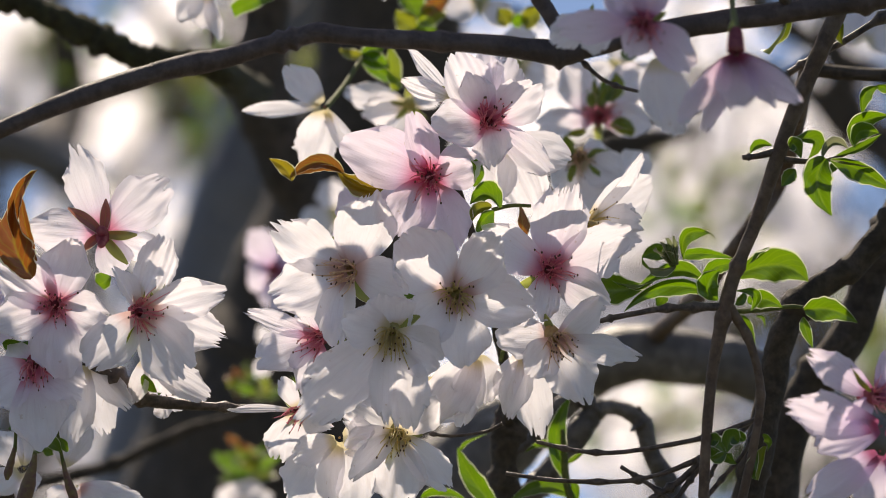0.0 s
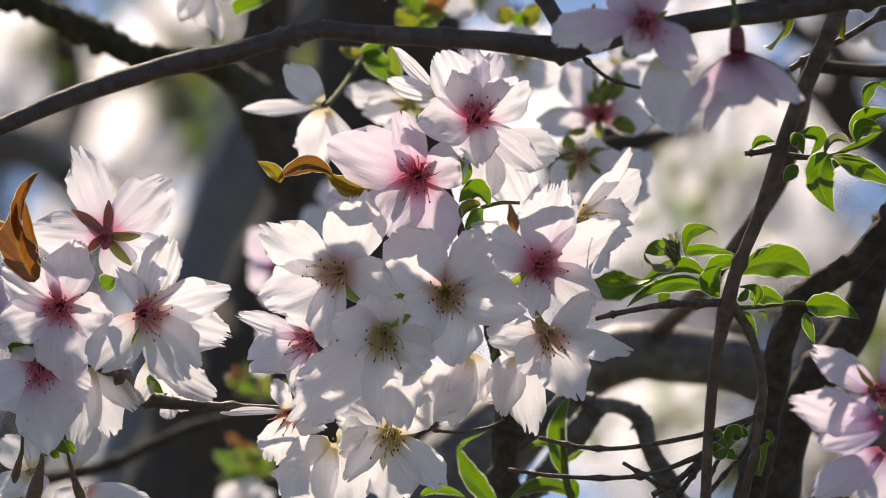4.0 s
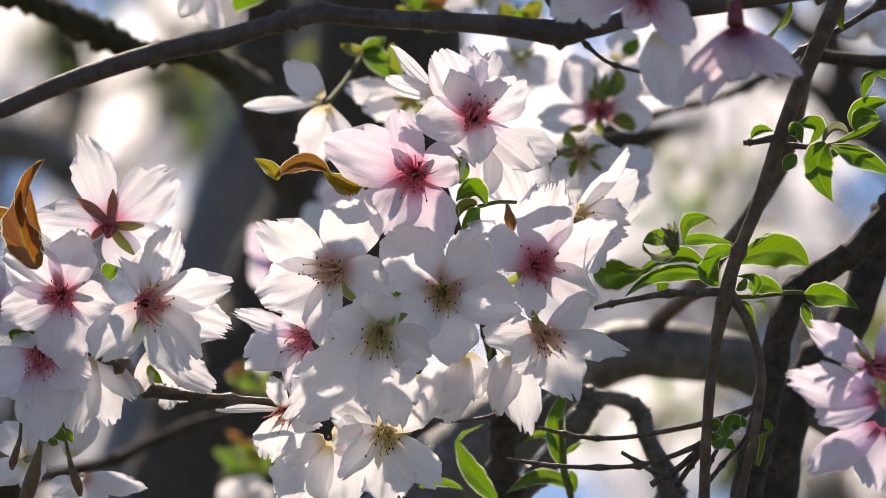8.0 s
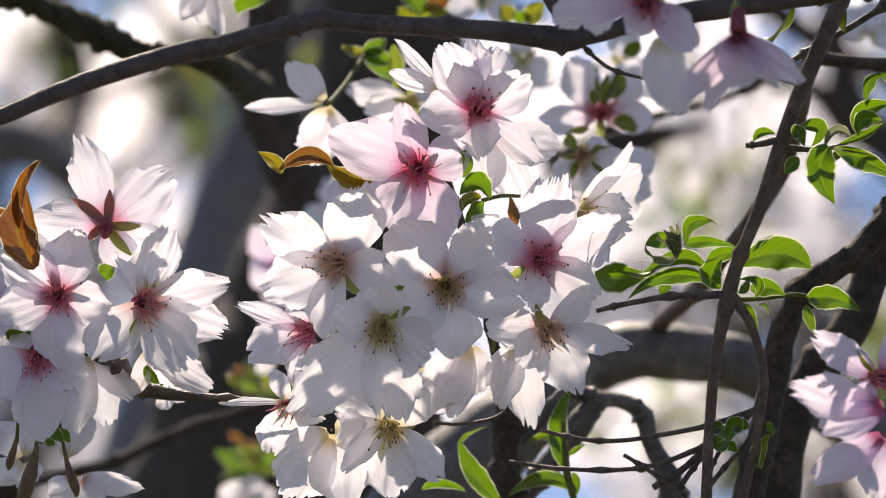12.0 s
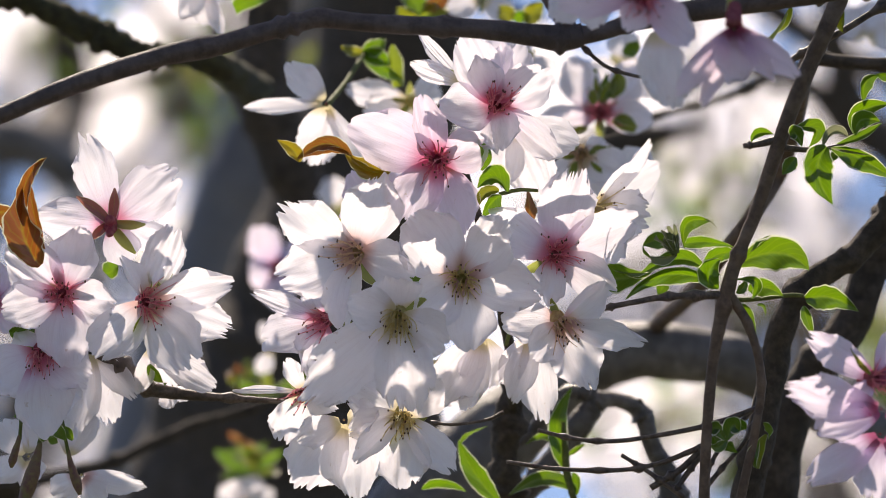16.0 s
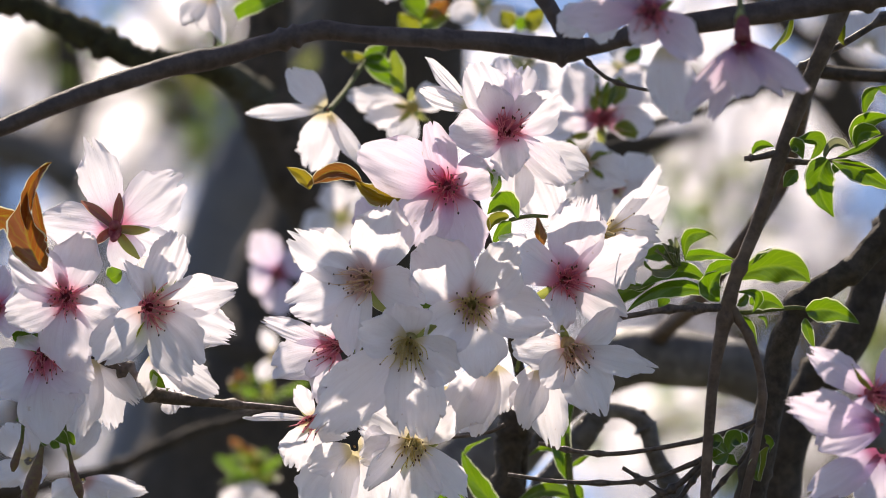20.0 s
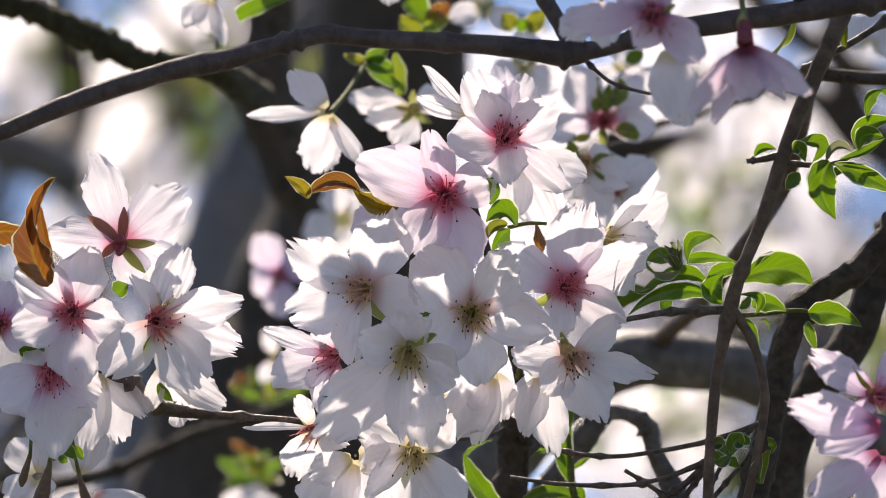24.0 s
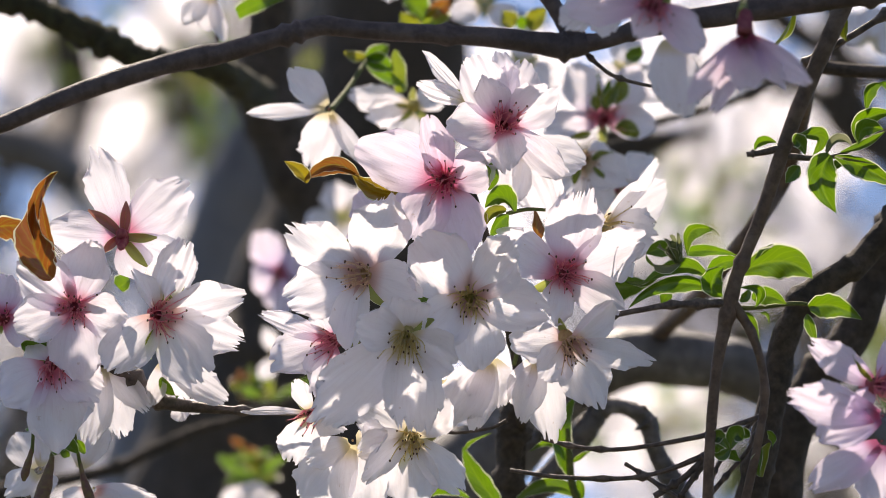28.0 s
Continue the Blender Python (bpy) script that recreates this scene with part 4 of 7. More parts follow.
blossom(centre_cluster, (0.0111, 1.4681, 1.829), "white", [(-87, 15.4, 17.5, 8, "jag"), (-122, 24.4, 16.4, -6, "jag"), (-102, 23.0, 10.7, -10)], heart="green", stamens=0, sepals=0)
blossom(centre_cluster, (0.026, 1.466, 1.8293), "white", [(-102, 22.2, 11.0, 4, "jag", 15), (-82, 27.0, 12.5, 2, "jag", -10), (-121, 17.1, 8.9, 0)], heart="green", stamens=0, sepals=0)
blossom(centre_cluster, (-0.0389, 1.4672, 1.8332), "blush", [(160, 23.5, 7.5, 6, "jag", 25), (-156, 20.3, 15.7, 8), (-113, 17.1, 15.3, 12, "jag"), (112, 12.2, 10.0, 10)], stamens=14, lean=(-0.75, -0.35))
blossom(centre_cluster, (-0.0143, 1.4616, 1.8015), "white", [(152, 20.6, 14.9, 8, "jag"), (-135, 19.7, 8.9, 12, "fold", 20), (-84, 21.0, 19.5, 10), (-46, 22.2, 12.4, 10, "jag"), (45, 15.4, 14.2, 18), (-165, 16.7, 12.4, 4)], heart="green", stamens=26, lean=(0.0, -0.55))
blossom(centre_cluster, (-0.0325, 1.46, 1.7998), "white", [(-124, 24.2, 19.8, 8, "jag"), (-82, 23.6, 19.1, 5), (-159, 15.1, 10.6, 10), (8, 10.5, 12.0, 2)], heart="beige", stamens=0, sepals=0)
blossom(centre_cluster, (-0.0453, 1.47, 1.8102), "white", [(178, 21.4, 4.3, 5, "crease", 60), (-112, 16.2, 15.3, 10, "jag"), (118, 11.3, 6.4, 15), (-22, 11.2, 8.9, 15, "fold")], stamens=14, lean=(-0.6, -0.6), frill=1.4)
blossom(centre_cluster, (0.0456, 1.4803, 1.8726), "white", [(52, 28.1, 5.8, 10, "fold", 40), (-13, 18.2, 18.1, 0, "jag"), (34, 24.8, 15.9, -5, "round"), (-81, 16.1, 15.6, 0)], heart="green", stamens=16, lean=(0.6, -0.1), sepals=1)
blossom(centre_cluster, (0.0188, 1.4746, 1.8991), "white", [(-65, 24.7, 16.6, 0, "crease"), (-20, 22.8, 15.2, 0), (-98, 19.8, 15.2, 0)], heart="green", stamens=0, sepals=0)
blossom(centre_cluster, (-0.0224, 1.4755, 1.8712), "pink", [(130, 14.4, 14.4, 0), (200, 12.6, 14.4, 0), (70, 14.4, 16.2, 0)], sepals=0,stamens=0)
blossom(centre_cluster, (-0.0043, 1.4852, 1.8253), "white", [(270, 16.2, 18, 0), (320, 18, 19.8, 0), (220, 18, 18, 0)], heart="green",sepals=0,stamens=0)
arched_leaf(centre_cluster, (0.0178, 1.4508, 1.8716), (0.0135, 1.4499, 1.8758), (0.0085, 1.4506, 1.8727), 7.1, LEAF, 45, 1.0)
arched_leaf(centre_cluster, (0.016, 1.4511, 1.8706), (0.0128, 1.4516, 1.8682), (0.0103, 1.4525, 1.8636), 6.0, LEAF, -35, 0.9)
arched_leaf(centre_cluster, (0.0153, 1.4508, 1.872), (0.011, 1.451, 1.8709), (0.0092, 1.4517, 1.8675), 4.3, YOUNG, 20, 0.8)
arched_leaf(centre_cluster, (0.0096, 1.4494, 1.8782), (0.0108, 1.4483, 1.8834), (0.0075, 1.4474, 1.888), 3.6, LEAF, 20, 0.7)
arched_leaf(centre_cluster, (0.0257, 1.4793, 1.8676), (0.0253, 1.4781, 1.8732), (0.0242, 1.4769, 1.8789), 4.3, BRONZE, 15, 0.6)
arched_leaf(centre_cluster, (-0.0064, 1.462, 1.8478), (-0.0105, 1.4621, 1.8473), (-0.0153, 1.4629, 1.8436), 7.1, LEAF, 20, 0.6)
arched_leaf(centre_cluster, (-0.0246, 1.4614, 1.8412), (-0.0203, 1.4611, 1.8426), (-0.016, 1.461, 1.8432), 3.6, LEAF, 10, 0.6)
arched_leaf(centre_cluster, (0.0315, 1.4559, 1.8285), (0.0285, 1.4561, 1.8275), (0.0255, 1.4564, 1.8261), 3.9, YOUNG, 10, 0.5)
arched_leaf(centre_cluster, (0.0126, 1.4577, 1.8491), (0.0171, 1.4574, 1.8502), (0.0215, 1.4576, 1.8495), 3.2, LEAF, 10, 0.6)
leaf(centre_cluster, (0.0136, 1.4536, 1.9021), (0.0216, 1.4539, 1.9003), 3.2, YOUNG, 0.3, 0.2)
arched_leaf(centre_cluster, (-0.0185, 1.4505, 1.8781), (-0.0256, 1.4506, 1.8778), (-0.0334, 1.4494, 1.8833), 7.8, OLIVE, 30, 0.9)
arched_leaf(centre_cluster, (-0.0199, 1.4507, 1.8771), (-0.0263, 1.4504, 1.8784), (-0.0316, 1.4496, 1.8823), 4.6, OLIVE, -30, 0.8)
arched_leaf(centre_cluster, (-0.0313, 1.4496, 1.8823), (-0.0398, 1.4488, 1.8859), (-0.0487, 1.45, 1.8805), 5.3, BRONZE, 25, 0.9)
arched_leaf(centre_cluster, (-0.032, 1.4494, 1.8833), (-0.0387, 1.4492, 1.8844), (-0.0469, 1.4497, 1.8816), 2.8, BRONZE, -40, 0.7)
arched_leaf(centre_cluster, (-0.0476, 1.45, 1.8802), (-0.0497, 1.4492, 1.884), (-0.0547, 1.4486, 1.887), 4.6, OLIVE, 20, 0.8)
limb(centre_cluster, "stalk", [(0.0279, 1.4624, 1.8748, 0.54), (0.0217, 1.4624, 1.8749, 0.63), (0.0154, 1.4627, 1.8735, 0.72)], STALK, 0.05, 8)
limb(centre_cluster, "stalk", [(0.0182, 1.4796, 1.8279, 0.72), (0.0227, 1.4766, 1.842, 0.63), (0.0316, 1.4739, 1.8543, 0.63)], STALK, 0.05, 8)

# ---------------------------------------------------------------- the cluster at its side
left_cluster = thing("blossom_cluster", (-0.1082, 1.4717, 1.841), "cherry blossom cluster with bronze leaf on a dark twig", "blossoms", "blossom clusters")
limb(left_cluster, "twig", [(-0.1302, 1.4766, 1.842, 3.24), (-0.1176, 1.4788, 1.8314, 3.24), (-0.1059, 1.4803, 1.8244, 3.42), (-0.0978, 1.4818, 1.8174, 2.7), (-0.087, 1.4823, 1.8149, 1.98), (-0.0708, 1.4825, 1.8138, 1.26), (-0.0564, 1.4827, 1.8131, 0.9), (-0.0475, 1.4828, 1.8128, 0.36)], TWIG, 0.1, 12, 4)
turned_blossom = blossom(left_cluster, (-0.1069, 1.4535, 1.8639), "blush", [(109, 28.1, 14.2, 5, "jag"), (40, 25.3, 18.1, 5, "jag"), (175, 23.2, 14.6, 0, "round"), (-20, 17.4, 10.3, 8), (-66, 12.9, 12.4, 8)], back=True, stamens=0, sepals=0)
# Sepals laid flat to the camera, at angles taken from its view.
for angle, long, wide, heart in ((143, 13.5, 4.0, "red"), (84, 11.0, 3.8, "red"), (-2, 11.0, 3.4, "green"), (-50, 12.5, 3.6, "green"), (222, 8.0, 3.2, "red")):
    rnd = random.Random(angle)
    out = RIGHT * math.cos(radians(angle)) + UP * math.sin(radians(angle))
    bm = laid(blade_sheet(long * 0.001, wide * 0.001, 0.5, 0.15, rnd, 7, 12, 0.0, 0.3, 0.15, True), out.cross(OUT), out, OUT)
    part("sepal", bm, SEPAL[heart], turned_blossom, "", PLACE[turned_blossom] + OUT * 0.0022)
bm = bmesh.new()
tube(bm, [(*(OUT * z + UP * (z * -0.5)), r) for z, r in ((0.0012, 0.0027), (0.0020, 0.0024), (0.0032, 0.0019), (0.0055, 0.0015), (0.0070, 0.0011), (0.0080, 0.0007))], 12, 0.18, 5.0)
part("calyx", bm, CALYX["red"], turned_blossom, "maroon calyx", PLACE[turned_blossom])
blossom(left_cluster, (-0.1213, 1.4513, 1.8406), "blush", [(142, 20.2, 17.3, 8, "crease"), (73, 20.4, 17.3, 10, "round"), (-13, 16.7, 15.6, 14), (-84, 22.1, 19.1, 10), (-162, 19.0, 15.6, 12)], stamens=24, lean=(0, -0.05))
blossom(left_cluster, (-0.0948, 1.4468, 1.8375), "cream", [(71, 24.6, 13.4, 12, "crease", 10), (18, 27.4, 14.4, 8, "roll"), (-20, 27.0, 14.8, -4, "jag"), (-51, 24.5, 18.7, 12, "jag"), (-129, 22.8, 16.2, 10, "", 10), (120, 15.0, 7.4, 20, "fold", 30)], heart="red", stamens=22, lean=(0.35, -0.05))
blossom(left_cluster, (-0.1285, 1.465, 1.8241), "blush", [(-78, 26.2, 22.1, 30, "round"), (-148, 18.1, 18.5, 24), (-28, 16.9, 15.0, 12, "jag"), (131, 9.8, 10.7, 5)], stamens=22, lean=(0.1, -0.7))
blossom(left_cluster, (-0.1138, 1.4776, 1.8275), "white", [(-74, 23.2, 11.8, 4, "jag"), (-45, 19.8, 9.0, 0, "jag"), (-96, 25.3, 12.6, 0)], stamens=0, sepals=0)
blossom(left_cluster, (-0.0948, 1.4773, 1.829), "white", [(-33, 23.6, 11.1, 5, "jag"), (-61, 14.8, 9.3, 0), (-102, 13.6, 6.5, 0)], heart="green", stamens=0, sepals=0)
blossom(left_cluster, (-0.0902, 1.4928, 1.8190), "white", [(-30, 7.0, 5.0, 0, "jag"), (-82, 6.0, 6.5, 0, "jag")], stamens=0, sepals=0)
blossom(left_cluster, (-0.1183, 1.5061, 1.7918), "cream", [(-7, 19.8, 7.6, 20, "jag"), (-43, 11.5, 10.9, 40, ""), (-140, 9.3, 10.9, 40, "")], heart="green", stamens=0, sepals=0)
blossom(left_cluster, (-0.1223, 1.505, 1.7972), "white", [(63, 14.3, 8.0, -44, "jag"), (96, 14.6, 7.3, -44, "round")], heart="green", stamens=0, sepals=0)
blossom(left_cluster, (-0.1354, 1.5049, 1.7975), "white", [(130, 13.7, 11.3, -40, "round"), (80, 12.6, 8.0, -42, "jag"), (-144, 11.7, 10.2, 40, ""), (-66, 9.9, 10.2, 40, "jag")], heart="green", stamens=0, sepals=0)
blossom(left_cluster, (-0.1454, 1.4667, 1.84), "pink", [(20, 10.7, 10.7, 10), (330, 10.7, 12.5, 5), (80, 12.5, 12.5, 5), (200, 14.3, 14.3, 0)], stamens=10)
arched_leaf(left_cluster, (-0.1275, 1.4397, 1.8469), (-0.1331, 1.4375, 1.8572), (-0.1334, 1.4346, 1.8709), 11.6, BRONZE, 15, 0.7)
arched_leaf(left_cluster, (-0.1331, 1.4371, 1.8592), (-0.1327, 1.4346, 1.8713), (-0.1261, 1.4327, 1.8798), 4.2, BRONZE, 10, 0.9)
arched_leaf(left_cluster, (-0.1299, 1.434, 1.8738), (-0.1285, 1.4332, 1.8778), (-0.1261, 1.4328, 1.8795), 2.1, OLIVE, 0, 0.6)
arched_leaf(left_cluster, (-0.1261, 1.4386, 1.852), (-0.1296, 1.4365, 1.8623), (-0.1313, 1.4341, 1.8733), 3.9, BRONZE, -40, 0.7)
arched_leaf(left_cluster, (-0.1498, 1.4524, 1.8643), (-0.1392, 1.452, 1.8661), (-0.1294, 1.4539, 1.8574), 9.9, BRONZE, 40, 0.8)
arched_leaf(left_cluster, (-0.1338, 1.4609, 1.8772), (-0.1327, 1.46, 1.8814), (-0.1291, 1.4592, 1.8852), 2.1, OLIVE, 20, 0.6)
leaf(left_cluster, (-0.1344, 1.4686, 1.8168), (-0.137, 1.4712, 1.8046), 6.1, LEAF, 0.5, 0.2)
leaf(left_cluster, (-0.105, 1.4612, 1.8517), (-0.1085, 1.4618, 1.849), 5.3, LEAF, 0.3, 0.2)
leaf(left_cluster, (-0.1388, 1.4657, 1.8307), (-0.1308, 1.4653, 1.8325), 7.1, LEAF, 0.3, 0.2)
leaf(left_cluster, (-0.1255, 1.4718, 1.802), (-0.1205, 1.4727, 1.7976), 4.6, LEAF, 0.3, 0.2)
leaf(left_cluster, (-0.129, 1.4716, 1.8029), (-0.1264, 1.4727, 1.7976), 4.3, LEAF, 0.3, 0.2)
limb(left_cluster, "stalk", [(-0.1356, 1.4786, 1.7986, 0.63), (-0.1353, 1.4773, 1.8047, 0.54), (-0.1356, 1.4756, 1.8126, 0.54)], STALK, 0.06, 10)
limb(left_cluster, "bud", [(-0.1381, 1.4805, 1.7899, 0.45), (-0.1378, 1.48, 1.792, 1.34), (-0.1371, 1.4795, 1.7944, 1.25), (-0.136, 1.4787, 1.7983, 0.81), (-0.1356, 1.4783, 1.8, 0.63)], BUD, 0.1, 12)
limb(left_cluster, "stalk", [(-0.1295, 1.4789, 1.7972, 0.72), (-0.1285, 1.4782, 1.8004, 0.72), (-0.126, 1.4764, 1.8091, 0.72)], STALK, 0.06, 10)
limb(left_cluster, "bud", [(-0.1339, 1.4797, 1.7789, 1.61), (-0.1325, 1.4788, 1.7833, 2.5), (-0.1311, 1.4778, 1.788, 2.32), (-0.1298, 1.4768, 1.7929, 1.43), (-0.1289, 1.4759, 1.7971, 0.71)], BUD, 0.12, 14)
limb(left_cluster, "stalk", [(-0.1202, 1.4794, 1.7948, 0.63), (-0.121, 1.4786, 1.7986, 0.54), (-0.1217, 1.4779, 1.8021, 0.54), (-0.1231, 1.4764, 1.8091, 0.72)], STALK, 0.06, 10)
limb(left_cluster, "bud", [(-0.1163, 1.4822, 1.7818, 0.54), (-0.117, 1.4816, 1.7846, 1.52), (-0.1181, 1.4809, 1.7878, 1.52), (-0.1195, 1.48, 1.792, 0.89), (-0.1202, 1.4793, 1.7955, 0.63)], BUD, 0.1, 12)
leaf(left_cluster, (-0.0954, 1.4468, 1.8329), (-0.0972, 1.4488, 1.8236), 3.5, YOUNG, 0.5, 0.1)
leaf(left_cluster, (-0.1258, 1.4756, 1.8032), (-0.124, 1.4769, 1.7972), 3.9, LEAF, 0.5, 0.3)
leaf(left_cluster, (-0.1212, 1.4758, 1.8025), (-0.1187, 1.4766, 1.7983), 3.6, LEAF, 0.5, 0.3)
leaf(left_cluster, (-0.0953, 1.4765, 1.8230), (-0.0898, 1.4781, 1.8170), 5.0, LEAF, 0.4, 0.1)

# ---------------------------------------------------------------- blossoms added overhead, outside the view, to shade those below
def overhead(name, at, spread, count, seed, label):
    rnd = random.Random(seed)
    cl = thing(name, at, label, "blossoms", "blossom clusters")
    for _ in range(count):
        p = Vector(at) + RIGHT * rnd.uniform(-1, 1) * spread[0] + UP * rnd.uniform(-1, 1) * spread[1] + OUT * rnd.uniform(-1, 1) * 0.02
        a0 = rnd.uniform(0, 72)
        blossom(cl, p, "blush", [(a0 + 72 * k + rnd.uniform(-8, 8), rnd.uniform(18, 23), rnd.uniform(14, 18), rnd.uniform(0, 25)) for k in range(5)], stamens=8, stalk=at)
    return cl


above_hanging = overhead("blossom_cluster", (0.0594, 1.4138, 2.017), (0.036, 0.020), 9, 31, "blossom cluster added for shade above the view, high on the bough")
limb(above_hanging, "twig", [(0.0586, 1.3947, 2.0107, 1.22), (0.0848, 1.4023, 1.9748, 1.4), (0.105, 1.3996, 1.9397, 1.56), (0.1146, 1.3932, 1.9216, 1.72)], TWIG, 0.1, 10, 2)
above_middle = overhead("blossom_cluster", (-0.0384, 1.5554, 2.0001), (0.013, 0.010), 2, 32, "blossom cluster added for shade above the view, high behind the bough")
limb(above_middle, "twig", [(-0.0387, 1.5698, 2.0043, 1.36), (-0.0531, 1.6861, 2.0347, 1.67), (-0.0701, 1.8619, 2.0733, 2.07)], TWIG, 0.1, 10, 2)

above_back = overhead("blossom_cluster", (0.0247, 1.7022, 2.1033), (0.035, 0.020), 7, 33, "blossom cluster added for shade above the view, high in the crown")
limb(above_back, "twig", [(0.0247, 1.7022, 2.1033, 1.49), (0.0036, 1.8212, 2.1206, 1.82), (-0.0247, 2.1136, 2.1876, 3.15)], TWIG, 0.1, 10, 2)

above_side = overhead("blossom_cluster", (-0.1835, 1.5883, 1.9895), (0.010, 0.006), 3, 34, "blossom cluster added for shade on the mossy limb")
limb(above_side, "twig", [(-0.183, 1.5835, 1.9881, 1.37), (-0.1832, 1.6028, 1.9935, 1.59), (-0.1845, 1.6321, 1.9999, 1.82)], TWIG, 0.1, 10, 2)

above_corner = overhead("blossom_cluster", (-0.1723, 1.6364, 2.0521), (0.006, 0.004), 3, 35, "blossom cluster added for shade above the mossy limb")
limb(above_corner, "twig", [(-0.1723, 1.6364, 2.0521, 1.22), (-0.1821, 1.6406, 2.0322, 1.63), (-0.1872, 1.6464, 2.0047, 1.83)], TWIG, 0.1, 10, 2)

# ---------------------------------------------------------------- the blossoms that hang nearest
hanging_blossoms = thing("hanging_blossoms", (0.073, 1.3271, 1.8958), "pale pink cherry blossoms that hang from thin stalks", "blossoms", "blossom clusters")
blossom(hanging_blossoms, (0.0585, 1.3313, 1.9003), "mauve", [(186, 23.8, 10.5, 5), (318, 18.4, 12.2, 10), (80, 14.8, 13.1, 0), (130, 14.8, 13.1, 0), (245, 9.9, 9.9, 20)], stamens=24,lean=(-0.2,-0.5),stalk=(0.0736, 1.3813, 1.9293))
blossom(hanging_blossoms, (0.0633, 1.338, 1.8927), "white", [(278, 23.1, 17.1, 8)], stamens=0,sepals=2)
blossom(hanging_blossoms, (0.0845, 1.3233, 1.8895), "mauve", [(268, 17, 13.4, 26), (229, 25.8, 7.5, 2), (322, 23.2, 7.8, 2), (249, 23.2, 7.2, -12), (304, 18.3, 6.5, -12)], stamens=0,lean=(0,-3),frill=0.9,stalk=(0.0861, 1.3758, 1.9314))
blossom(hanging_blossoms, (0.0428, 1.3551, 1.9083), "white", [(220, 11.7, 10, 0), (200, 10, 6.7, 0), (290, 10, 10, 0)], stamens=0)

limb(hanging_blossoms, "twig", [(0.0736, 1.3813, 1.9293, 1.02), (0.0864, 1.3805, 1.933, 1.2), (0.0967, 1.3817, 1.9277, 1.37), (0.106, 1.3933, 1.9211, 1.55)], TWIG, 0.1, 10, 2)

lower_blossoms = thing("blossom_spray", (0.1214, 1.3995, 1.7956), "mauve-pink cherry blossoms turned sideways", "blossoms", "blossom clusters")
blossom(lower_blossoms, (0.1299, 1.3982, 1.8019), "lilac", [(148, 24.4, 10.5, 0, "jag", 15), (55, 18.1, 13.6, 0), (9, 19.0, 13.6, 10), (-139, 11.2, 7.5, 10)], stamens=18, lean=(0.8, -0.1), sepals=0)
leaf(lower_blossoms, (0.1278, 1.393, 1.8024), (0.122, 1.3914, 1.81), 2.6, YOUNG, 0.4, 0.1, "sepal")
blossom(lower_blossoms, (0.1317, 1.3971, 1.7925), "lilac", [(169, 30.7, 14.2, 6, "jag", 10), (-163, 19.8, 12.2, -4), (-17, 15.6, 13.5, 0)], stamens=0, sepals=0)
blossom(lower_blossoms, (0.1321, 1.4066, 1.7865), "lilac", [(-145, 26.6, 12.3, 0), (-96, 19.2, 15.0, 4), (-29, 17.5, 13.6, 0)], stamens=0, sepals=0)
limb(lower_blossoms, "twig", [(0.1318, 1.4281, 1.8056, 1.39), (0.1431, 1.4255, 1.8178, 1.39), (0.1507, 1.4694, 1.8515, 1.43), (0.1491, 1.4944, 1.8781, 1.64)], TWIG, 0.1, 10)

# ---------------------------------------------------------------- the leafy stems
shrub = thing("leafy_shrub", (0.0907, 1.4709, 1.8445), "thin woody stems with bright green young leaves", "shrub")
limb(shrub, "stem", [(0.1346, 1.4367, 1.9575, 3.03), (0.123, 1.4426, 1.9296, 2.85), (0.1141, 1.4467, 1.9104, 2.67), (0.1064, 1.4508, 1.891, 2.4), (0.099, 1.4554, 1.8695, 2.22), (0.0922, 1.4589, 1.853, 2.14), (0.089, 1.4613, 1.8417, 2.49), (0.0851, 1.4652, 1.8234, 1.87), (0.0829, 1.47, 1.8008, 1.69), (0.082, 1.4744, 1.7799, 1.78), (0.0815, 1.4781, 1.7625, 2.14), (0.0812, 1.4855, 1.7277, 2.14), (0.0808, 1.4966, 1.6754, 2.31), (0.0808, 1.5225, 1.5536, 2.49), (0.0812, 1.5743, 1.3098, 3.03), (0.0812, 1.6779, 0.8224, 3.56), (0.082, 1.8741, -0.1003, 4.45)], STEM, 0.07, 14, 5)
limb(shrub, "stem", [(0.0893, 1.461, 1.8429, 1.96), (0.0963, 1.4634, 1.8318, 1.42), (0.1, 1.4667, 1.8164, 1.42), (0.0982, 1.47, 1.8008, 1.42), (0.094, 1.4741, 1.7816, 1.6), (0.0901, 1.4781, 1.7625, 2.14)], STEM, 0.07, 12, 4)
limb(shrub, "stem", [(0.1173, 1.4747, 1.923, 2.72), (0.1154, 1.5594, 1.909, 2.87), (0.1044, 1.5634, 1.8903, 2.87), (0.094, 1.5862, 1.8794, 2.9), (0.0865, 1.6476, 1.8789, 3.01), (0.0792, 1.7084, 1.8815, 3.33), (0.0757, 1.7492, 1.8818, 3.4)], STEM, 0.08, 12, 3)
